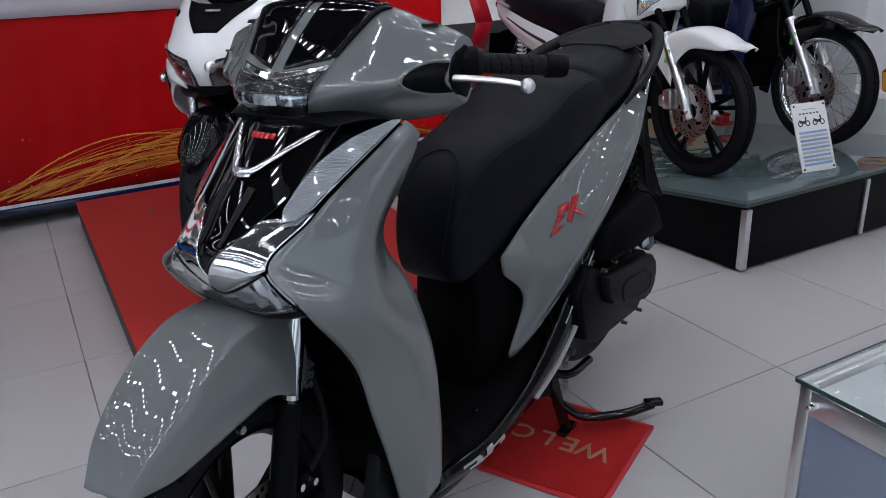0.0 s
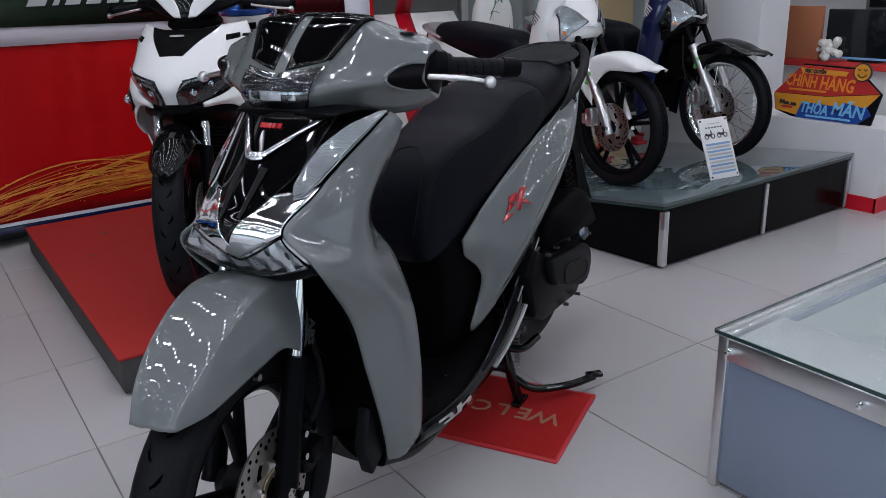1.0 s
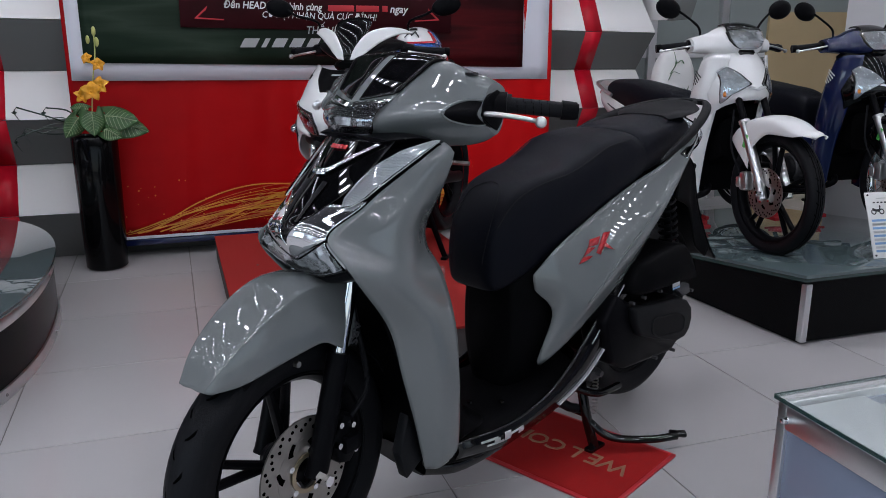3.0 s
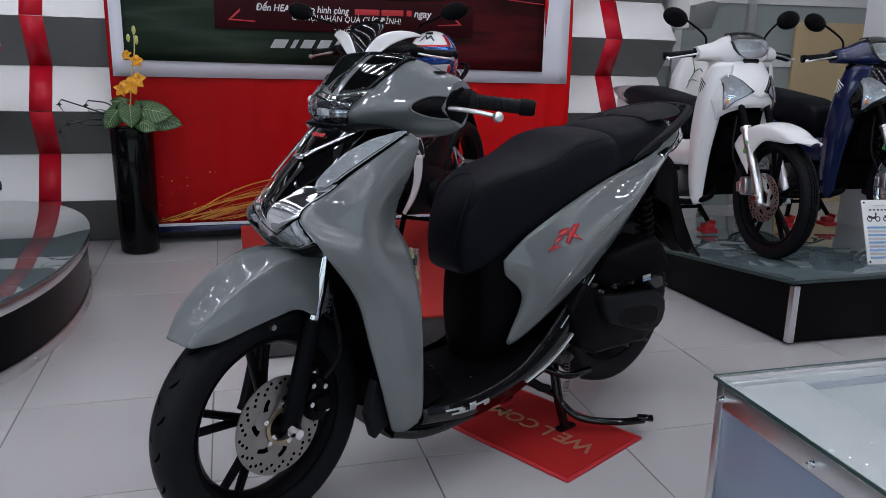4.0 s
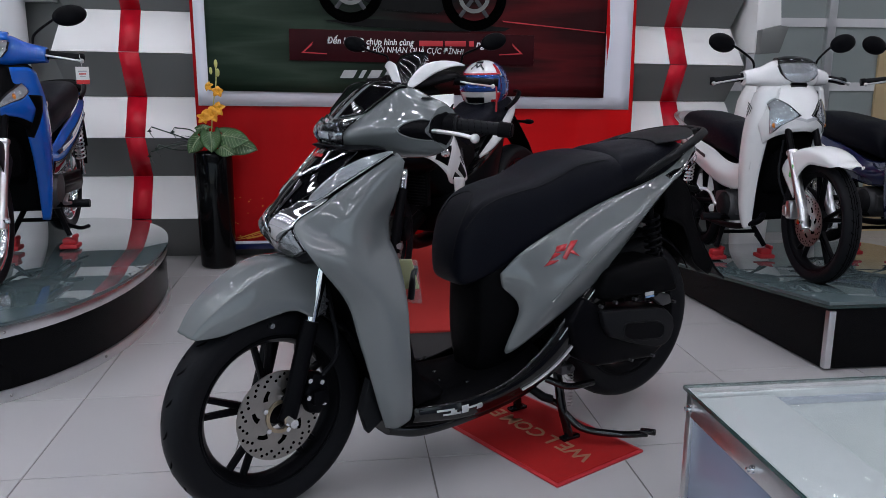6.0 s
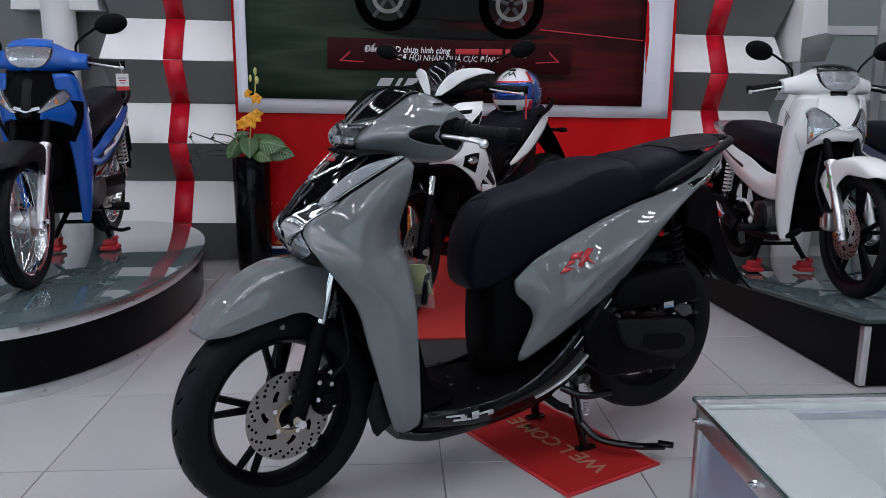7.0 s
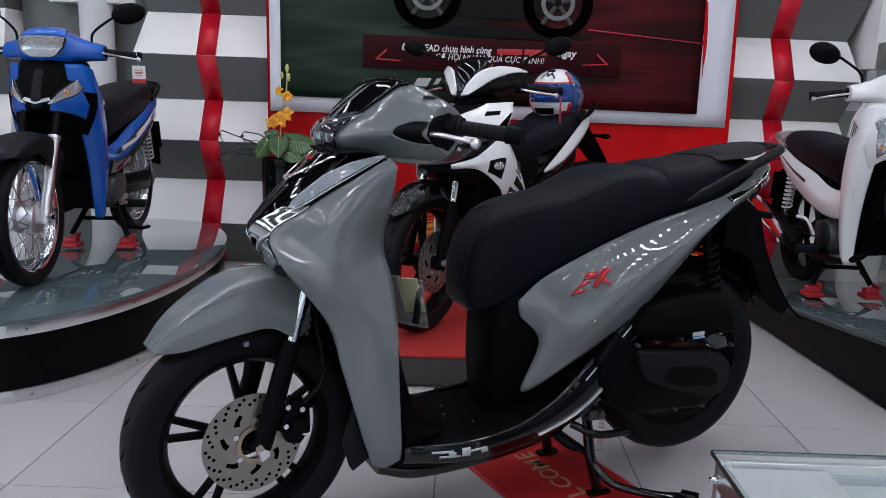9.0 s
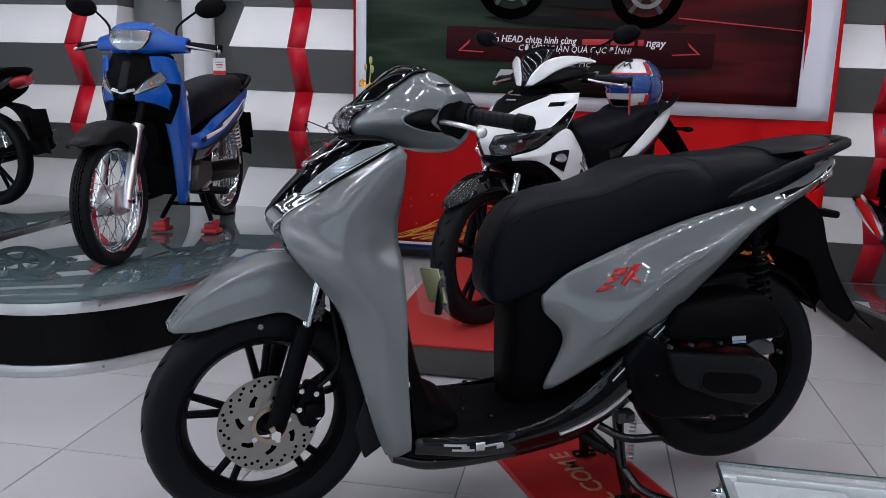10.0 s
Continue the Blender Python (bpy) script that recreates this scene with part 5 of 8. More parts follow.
plate = [(0.180 + 0.092 * math.copysign(abs(math.cos(t)) ** 0.6, math.cos(t)) - 0.007 * math.sin(t), 0.360 + 0.020 * math.cos(t) + 0.030 * math.copysign(abs(math.sin(t)) ** 0.6, math.sin(t))) for t in np.linspace(0, 2 * math.pi, 28, endpoint=False)]
part("case_rim", tube_bm([(x, 0.2215, z) for x, z in plate], 0.0035, 6, 0, 1, closed=True, up=(0, 1, 0)), "plastic_grey", scooter, "raised dark rim")
part("case_plate", prism_bm(plate, 0.2185, 0.2225, 0), "satin_black", scooter, "black oval plate")
part("air_box", loft_bm([[(x, y, z) for x, z in ((0.352, 0.485), (0.345, 0.545), (0.30, 0.575), (0.115, 0.588), (0.06, 0.555), (0.030, 0.50), (0.040, 0.470), (0.2, 0.478))] for y in (0.09, 0.15, 0.205)] + [[(x, 0.238, z) for x, z in ((0.300, 0.500), (0.295, 0.520), (0.25, 0.540), (0.125, 0.540), (0.09, 0.525), (0.070, 0.502), (0.075, 0.485), (0.2, 0.492))]], 40, 14), "plastic_black", scooter, "matt black air box")
part("badge", box_bm(0.040, 0.002, 0.012, (0.185, 0.2385, 0.488), 0.0008), "silver_decal", scooter, "silver badge")
part("badge", box_bm(0.040, 0.002, 0.006, (0.183, 0.2390, 0.478), 0.0008), "paper_blue", scooter, "blue badge bar")
for x, z in ((0.36, 0.465), (0.30, 0.468), (0.215, 0.468), (0.085, 0.462), (0.115, 0.258), (0.215, 0.262), (0.03, 0.43)):
    part("bolt", bolt_bm(0.006, (x, 0.205, z), 0.014), "cast", scooter)
part("muffler_bracket", prism_bm([(0.14, 0.46), (0.11, 0.475), (0.06, 0.46), (0.05, 0.43), (0.09, 0.425)], 0.19, 0.215, 0.004), "cast", scooter, "cast bracket")
part("side_guard", prism_bm([(0.455, 0.42), (0.445, 0.36), (0.43, 0.35), (0.385, 0.415), (0.375, 0.465), (0.39, 0.47)], 0.17, 0.19, 0.005), "plastic_grey", scooter, "dark grey guard")
part("muffler", loft_bm([[(x, -0.15 + r * c, 0.31 + 0.25 * (0.1 - x) + r * s) for c, s in ((1, 0), (0.7, 0.7), (0, 1), (-0.7, 0.7), (-1, 0), (-0.7, -0.7), (0, -1), (0.7, -0.7))] for x, r in ((0.35, 0.02), (0.30, 0.045), (0.1, 0.06), (-0.2, 0.062), (-0.25, 0.045))], 24, 20), "satin_black", scooter, "black silencer")
for sg in (1, -1):
    top, low = Vector((0.085, 0.125 * sg, 0.745)), Vector((0.03, 0.135 * sg, 0.455))
    sh = part("shock_absorber", tube_bm([top, low], 0.012, 12), "satin_black", scooter, "black rear shock absorber")
    part("spring", spring_bm(top + (low - top) * 0.12, top + (low - top) * 0.80, 0.026, 9, 0.0052), "satin_black", sh, "black coil spring")
    part("shock_eye", lathe_bm([(0.010, -0.014), (0.022, -0.014), (0.022, 0.014), (0.010, 0.014), (0.010, -0.014)], 20, "y", tuple(low)), "alloy", sh, "steel eye")

# tail
both("tail_trim", grid_bm(net_grid([[(0.03, 0.136, 0.842), (0.03, 0.160, 0.832)], [(-0.07, 0.118, 0.872), (-0.07, 0.132, 0.866)], [(-0.155, 0.084, 0.905), (-0.150, 0.100, 0.895)], [(-0.205, 0.052, 0.925), (-0.200, 0.064, 0.912)]], 5, 24)), "chrome", scooter, "chromed tail trim", 0.004)
both("tail_lamp", grid_bm(net_grid([[(-0.11, 0.112, 0.885), (-0.10, 0.126, 0.860), (-0.09, 0.11, 0.835)], [(-0.17, 0.082, 0.905), (-0.165, 0.098, 0.885), (-0.145, 0.085, 0.855)], [(-0.21, 0.02, 0.925), (-0.205, 0.02, 0.900), (-0.175, 0.02, 0.865)], [(-0.212, 0.0, 0.925), (-0.207, 0.0, 0.900), (-0.177, 0.0, 0.865)]], 9, 21)), "lens", scooter, "clear tail lamp lens", 0.003)
part("lamp_housing", loft_bm([[(x, w * c, z + h * s) for c, s in ((1, 0), (0.7, 0.7), (0, 1), (-0.7, 0.7), (-1, 0), (-0.7, -0.7), (0, -1), (0.7, -0.7))] for x, w, z, h in ((-0.06, 0.10, 0.87, 0.028), (-0.13, 0.085, 0.885, 0.026), (-0.195, 0.04, 0.905, 0.016))], 24, 10), "reflector", scooter, "silver tail lamp housing")
def blade_ring(x, y, z, a, b, lean):
    c, q = math.cos(lean), math.sin(lean)
    return [(x, y + a * math.cos(t) * c - b * math.sin(t) * q, z + a * math.cos(t) * q + b * math.sin(t) * c) for t in np.linspace(0, 2 * math.pi, 10, endpoint=False)]


BLADE = [(0.215, 0.181, 0.843, 0.003, 0.004), (0.17, 0.182, 0.862, 0.009, 0.013), (0.10, 0.180, 0.888, 0.012, 0.018), (0.03, 0.170, 0.912, 0.014, 0.018), (-0.06, 0.148, 0.938, 0.015, 0.016), (-0.15, 0.115, 0.960, 0.016, 0.013), (-0.215, 0.080, 0.972, 0.017, 0.010), (-0.243, 0.050, 0.976, 0.015, 0.007)]
for sg in (1, -1):
    part("grab_rail", loft_bm([blade_ring(x, y * sg, z, a, b, -0.5 * sg) for x, y, z, a, b in BLADE], 24, 50), "plastic_grey", scooter, "dark grey pillion grab rail")
part("rail_end", tube_bm([(-0.228, 0.062, 0.975), (-0.245, 0.0, 0.978), (-0.228, -0.062, 0.975)], 0.015, 10, 18, 0.6), "plastic_grey", scooter, "dark grey end of the grab rail")
part("rail_plate", loft_bm([[(x, w * c, z + 0.011 * q) for c, q in ((1, -0.4), (0.75, 0.8), (0, 1), (-0.75, 0.8), (-1, -0.4), (0, -1))] for x, w, z in ((0.03, 0.085, 0.942), (-0.02, 0.115, 0.952), (-0.10, 0.112, 0.962), (-0.155, 0.080, 0.970), (-0.185, 0.05, 0.973))], 24, 14), "plastic_grey", scooter, "dark grey luggage plate")
both("rail_arm", tube_bm([(-0.10, 0.07, 0.962), (-0.18, 0.05, 0.972), (-0.238, 0.03, 0.976)], 0.010, 10, 16, 0.7), "plastic_grey", scooter, "dark grey rail arm")
part("rear_mudguard", grid_bm(net_grid([[(-0.07, -0.10, 0.83), (-0.08, 0, 0.84), (-0.07, 0.10, 0.83)], [(-0.145, -0.09, 0.775), (-0.155, 0, 0.785), (-0.145, 0.09, 0.775)], [(-0.185, -0.085, 0.68), (-0.20, 0, 0.685), (-0.185, 0.085, 0.68)], [(-0.245, -0.08, 0.58), (-0.26, 0, 0.585), (-0.245, 0.08, 0.58)], [(-0.325, -0.075, 0.48), (-0.34, 0, 0.485), (-0.325, 0.075, 0.48)], [(-0.41, -0.06, 0.415), (-0.425, 0, 0.42), (-0.41, 0.06, 0.415)]], 15, 30), flip=True), "plastic_black", scooter, "matt black rear mudguard", 0.006)
both("mudguard_side", grid_bm(net_grid([[(0.02, 0.115, 0.80), (0.0, 0.118, 0.74), (0.01, 0.118, 0.70)], [(-0.07, 0.10, 0.83), (-0.08, 0.105, 0.76), (-0.10, 0.105, 0.66)], [(-0.145, 0.09, 0.775), (-0.15, 0.09, 0.72), (-0.145, 0.092, 0.62)], [(-0.185, 0.085, 0.68), (-0.19, 0.086, 0.62), (-0.18, 0.086, 0.56)], [(-0.245, 0.08, 0.58), (-0.235, 0.08, 0.53), (-0.22, 0.08, 0.50)], [(-0.325, 0.075, 0.48), (-0.315, 0.075, 0.46), (-0.30, 0.075, 0.45)]], 9, 26)), "plastic_black", scooter, "matt black mudguard side", 0.005)
part("plate_lamp", box_bm(0.10, 0.08, 0.022, (-0.215, 0, 0.768), 0.009, 3, rot=Matrix.Rotation(radians(-8), 4, "Y")), "plastic_black", scooter, "black plate lamp bracket")
part("tyre_hugger", grid_bm([[(0.06 + q * math.cos(a), y, 0.335 + q * math.sin(a)) for y, q in ((-0.07, 0.295), (-0.05, 0.312), (0, 0.316), (0.05, 0.312), (0.07, 0.295))] for a in np.linspace(1.1, 2.6, 18)]), "plastic_black", scooter, "black tyre hugger", 0.004)

# centre stand
for sg in (1, -1):
    part("stand_leg", join(tube_bm([(0.43, 0.09 * sg, 0.245), (0.425, 0.115 * sg, 0.12), (0.405, 0.135 * sg, 0.016)], 0.015, 12, 8), box_bm(0.07, 0.028, 0.012, (0.405, 0.137 * sg, 0.016), 0.004)), "gloss_black", scooter, "black centre stand leg")
part("stand_bar", tube_bm([(0.425, 0.11, 0.12), (0.425, -0.11, 0.12)], 0.011, 10), "gloss_black", scooter)
part("stand_pedal", join(tube_bm([(0.42, 0.12, 0.10), (0.385, 0.175, 0.055), (0.30, 0.25, 0.043), (0.225, 0.298, 0.045)], 0.0135, 12, 26, 0.8), box_bm(0.028, 0.05, 0.014, (0.222, 0.30, 0.052), 0.005, rot=Matrix.Rotation(radians(40), 4, "Z"))), "gloss_black", scooter, "glossy black stand pedal")
part("stand_spring", spring_bm((0.40, 0.125, 0.245), (0.405, 0.13, 0.12), 0.008, 12, 0.0018), "steel", scooter, "steel return spring")
part("side_stand", tube_bm([(0.50, 0.12, 0.23), (0.44, 0.16, 0.205), (0.34, 0.165, 0.20)], 0.011, 10, 12), "gloss_black", scooter, "black folded side stand")
part("stand_lug", join(box_bm(0.05, 0.04, 0.03, (0.435, 0.13, 0.255), 0.006), bolt_bm(0.011, (0.43, 0.155, 0.262), 0.02)), "cast", scooter, "cast stand lug")
part("pillion_peg", tube_bm([(0.53, 0.06, 0.195), (0.49, 0.10, 0.16), (0.465, 0.11, 0.15)], 0.014, 10), "rubber", scooter, "black rubber peg")

# the front bodywork stands slightly to the scooter's right
FRONT = {"front_shield", "fairing_base", "centre_panel", "turn_lamp", "lamp_reflector", "chrome_chevron", "chin_lamp", "chin_reflector", "chin_base", "chrome_side", "chrome_line", "panel_ridge", "badge", "dash_cover", "inner_shield", "glove_box", "wheel_housing", "foot_guard"}
for ob in scooter.children:
    if ob.name.split(".")[0] in FRONT and ob.matrix_local.is_identity:
        for v in ob.data.vertices:
            if v.co.x > 0.88:
                v.co.y = 1.14 * v.co.y - 0.028

# papers in a plastic bag, hung from the hook
bag = thing("document_bag", scooter.matrix_world @ Matrix.Translation((0.925, -0.03, 0.575)) @ Matrix.Rotation(radians(34), 4, "Z") @ Matrix.Scale(0.64, 4), "clear plastic bag with yellow papers and a black tool roll", "bag")
part("plastic", box_bm(0.012, 0.16, 0.22, (0, 0, 0), 0.005, rot=Matrix.Rotation(radians(14), 4, "Y")), "clear_plastic", bag)
part("papers", box_bm(0.006, 0.10, 0.15, (0.004, 0.012, 0.03), 0.002, rot=Matrix.Rotation(radians(14), 4, "Y") @ Matrix.Rotation(radians(8), 4, "X")), "yellow_paper", bag, "folded yellow papers")
part("tool_roll", tube_bm([(0.0, 0.055, 0.07), (-0.01, 0.03, -0.085)], 0.016, 10), "rubber", bag, "black tool roll")

# ---- the other motorcycles ----


def ring(x, w, z, h, n=8, flat=1.0):
    return [(x, w * math.cos(2 * math.pi * k / n), z + h * math.sin(2 * math.pi * k / n)) for k in range(n)]


def mirror(bike, base, head, sg, big=1.0):
    arm = part("mirror_arm", tube_bm([base, (base[0] - 0.005, base[1] + 0.008 * sg, base[2] + 0.05), (head[0] + 0.01, head[1] - 0.05 * sg, head[2] - 0.03), head], 0.0055, 8, 18), "satin_black", bike, "thin black mirror arm")
    bm = ball_bm(0.062 * big, (0, 0, 0), (0.36, 1.15, 0.72), 20)
    part("mirror_head", moved(bm, Matrix.Translation((head[0], head[1] + 0.03 * sg, head[2])) @ Matrix.Rotation(radians(12 * sg), 4, "X") @ Matrix.Rotation(radians(8), 4, "Z")), "satin_black", bike, "black oval rear-view mirror")
    part("mirror_glass", lathe_bm([(0.0005, 0), (0.034 * big, 0), (0.036 * big, 0.002)], 24, "x", (head[0] - 0.0215 * big, head[1] + 0.03 * sg, head[2])), "chrome", bike, "mirror glass")


def bars(bike, x, z, y_in, y_out, back=0.05, silver=True):
    for sg in (1, -1):
        a, b = Vector((x, y_in * sg, z)), Vector((x - back, y_out * sg, z - 0.012))
        d = (b - a).normalized()
        g = part("grip", tube_bm([a, b], 0.0165, 16), "rubber", bike, "black rubber grip")
        part("bar_end", tube_bm([b - d * 0.004, b + d * 0.018], 0.019, 16), "satin_black", bike, "black bar end")
        part("switch_box", tube_bm([a - d * 0.045, a + d * 0.01], 0.024, 16), "satin_black", bike, "black switch housing")
        lv = [a + Vector((0.035, 0, -0.004)), a + d * 0.06 + Vector((0.055, 0, -0.008)), a + d * 0.15 + Vector((0.045, 0, -0.014))]
        part("brake_lever", join(tube_bm(lv, 0.0075, 8, 14, 0.6), ball_bm(0.010, lv[-1])), "alloy" if silver else "satin_black", bike, "polished lever")


def fork(bike, L, r, z_top, y, silver_from=0.62):
    a = Vector((L, 0, r))
    t = Vector((L - (z_top - r) * 0.47, 0, z_top))
    for sg in (1, -1):
        o = Vector((0, y * sg, 0))
        m = a + (t - a) * silver_from
        leg = part("fork_leg", join(tube_bm([a + o + Vector((0.004, 0, -0.03)), a + o + (m - a) * 0.2, m + o], 0.0215, 16, 10), tube_bm([m + o - (m - a) * 0.04, m + o], 0.025, 16)), "alloy", bike, "silver fork leg")
        part("fork_tube", tube_bm([m + o, t + o], 0.0155, 12), "satin_black", bike, "black fork tube")
        part("axle_nut", bolt_bm(0.013, (L, (y + 0.022) * sg, r), 0.02, "y", sg), "chrome", leg)
    return a, t


def stand_blocks(bike, spots):
    for x, y in spots:
        p = bike.matrix_world @ Vector((x, y, 0))
        b = thing("stand_block", Matrix.Translation((p.x, p.y, p.z - 0.002)), "red plastic block under the centre stand foot", "stand block", "red blocks under the stands")
        part("base", box_bm(0.085, 0.085, 0.022, (0, 0, 0.012), 0.006), "red_paint", b)
        part("cup", box_bm(0.065, 0.05, 0.03, (0, 0, 0.036), 0.008), "red_paint", b)
        part("cheek", box_bm(0.018, 0.06, 0.022, (0.026, 0, 0.058), 0.006), "red_paint", b)


def engine(bike, L):
    part("crankcase", join(lathe_bm([(0.0005, -0.13), (0.075, -0.13), (0.085, -0.115), (0.085, 0.115), (0.075, 0.13), (0.0005, 0.13)], 28, "y", (0.56, 0, 0.295)), prism_bm([(0.66, 0.33), (0.66, 0.25), (0.42, 0.24), (0.38, 0.30), (0.40, 0.36), (0.58, 0.38)], -0.11, 0.11, 0.012)), "cast", bike, "cast aluminium crankcase")
    part("clutch_cover", lathe_bm([(0.0005, -0.150), (0.05, -0.150), (0.066, -0.14), (0.072, -0.125)], 28, "y", (0.56, 0, 0.295)), "plastic_grey", bike, "dark round engine cover")
    cyl = part("cylinder", box_bm(0.12, 0.10, 0.09, (0.71, 0, 0.325), 0.01), "cast", bike, "finned cylinder")
    part("cylinder_head", box_bm(0.05, 0.11, 0.11, (0.795, 0, 0.325), 0.012), "cast", bike)
    for k in range(9):
        part("fin", box_bm(0.006, 0.13, 0.11, (0.665 + 0.012 * k, 0, 0.325), 0.002), "cast", cyl)
    part("starter", tube_bm([(0.62, -0.05, 0.40), (0.62, 0.06, 0.40)], 0.028, 16), "alloy", bike, "silver starter motor")
    part("carburettor", join(box_bm(0.06, 0.07, 0.07, (0.66, 0, 0.46), 0.012), tube_bm([(0.69, 0, 0.45), (0.74, 0, 0.40)], 0.018, 12)), "cast", bike, "metal throttle body")
    part("foot_rest", tube_bm([(0.60, 0.25, 0.235), (0.60, -0.25, 0.235)], 0.012, 10), "satin_black", bike, "black foot rest bar")
    for sg in (1, -1):
        part("foot_rubber", tube_bm([(0.60, 0.17 * sg, 0.238), (0.60, 0.265 * sg, 0.238)], 0.020, 12), "rubber", bike, "black rubber foot peg")
    part("gear_lever", tube_bm([(0.53, 0.15, 0.27), (0.66, 0.165, 0.25), (0.68, 0.20, 0.255)], 0.008, 8, 14), "alloy", bike, "silver gear lever")
    part("kick_lever", tube_bm([(0.50, -0.15, 0.29), (0.44, -0.165, 0.36), (0.40, -0.20, 0.375)], 0.009, 8, 14), "alloy", bike, "silver kick lever")
    ex = part("exhaust", tube_bm([(0.80, -0.03, 0.28), (0.86, -0.09, 0.24), (0.72, -0.13, 0.20), (0.45, -0.135, 0.20), (0.25, -0.14, 0.235)], 0.016, 12, 30), "satin_black", bike, "black exhaust pipe")
    part("silencer", loft_bm([[(x, -0.15 + rr * math.cos(a), z + rr * math.sin(a)) for a in np.linspace(0, 2 * math.pi, 8, endpoint=False)] for x, z, rr in ((0.30, 0.225, 0.02), (0.24, 0.24, 0.043), (-0.05, 0.315, 0.05), (-0.27, 0.37, 0.048), (-0.30, 0.378, 0.03))], 20, 18), "satin_black", ex, "black silencer")
    part("heat_shield", loft_bm([[(x, -0.178 + 0.03 * math.cos(a), z + rr * math.sin(a)) for a in np.linspace(0, 2 * math.pi, 8, endpoint=False)] for x, z, rr in ((0.20, 0.255, 0.022), (0.0, 0.315, 0.045), (-0.2, 0.375, 0.055), (-0.31, 0.41, 0.042))], 16, 12), "chrome", ex, "chromed heat shield")


def rear_end(bike, r, chain=True, shock_mat="alloy"):
    for sg in (1, -1):
        part("swing_arm", tube_bm([(0.40, 0.085 * sg, 0.30), (0.0, 0.09 * sg, r)], 0.016, 12), "satin_black", bike, "black swing arm")
        top, low = Vector((0.10, 0.12 * sg, 0.62)), Vector((0.0, 0.115 * sg, r + 0.03))
        s = part("shock_absorber", tube_bm([top, low], 0.011, 10), "chrome", bike, "rear shock absorber")
        part("spring", spring_bm(top + (low - top) * 0.1, top + (low - top) * 0.72, 0.024, 9, 0.0045), shock_mat, s, "coil spring")
    if chain:
        part("chain_case", prism_bm([(0.46, 0.25), (0.46, 0.355), (0.0, 0.335), (-0.05, 0.30), (-0.05, 0.25), (0.0, 0.225)], 0.075, 0.10, 0.012, 3), "satin_black", bike, "black chain case")
    part("stand", join(*[tube_bm([(0.44, 0.06 * s, 0.22), (0.50, 0.135 * s, 0.062)], 0.013, 10) for s in (1, -1)], tube_bm([(0.47, 0.10, 0.14), (0.47, -0.10, 0.14)], 0.010, 8)), "satin_black", bike, "black centre stand")
    part("stand_pedal", tube_bm([(0.47, 0.10, 0.12), (0.40, 0.16, 0.08), (0.33, 0.19, 0.075)], 0.010, 8, 12), "satin_black", bike)


HEAD_BACK, SHIELD_BACK, SLIM = 0.115, 0.06, 0.87
NARROW = {"nose", "nose_cheek", "lamp_frame", "turn_lamp", "lamp_lens", "lamp_bulb", "nose_trim", "leg_shield", "shield_inner", "shield_web", "shield_cover", "emblem"}
SET_BACK = {k: HEAD_BACK for k in ("nose", "nose_cheek", "lamp_frame", "turn_lamp", "lamp_lens", "lamp_bulb", "nose_trim", "badge", "handlebar_cowl", "headlamp_frame", "headlamp", "headlamp_lens", "screen", "grip", "bar_end", "switch_box", "brake_lever", "mirror_arm", "mirror_head", "mirror_glass")}
SET_BACK.update({k: SHIELD_BACK for k in ("leg_shield", "shield_inner", "shield_web", "shield_cover", "emblem")})


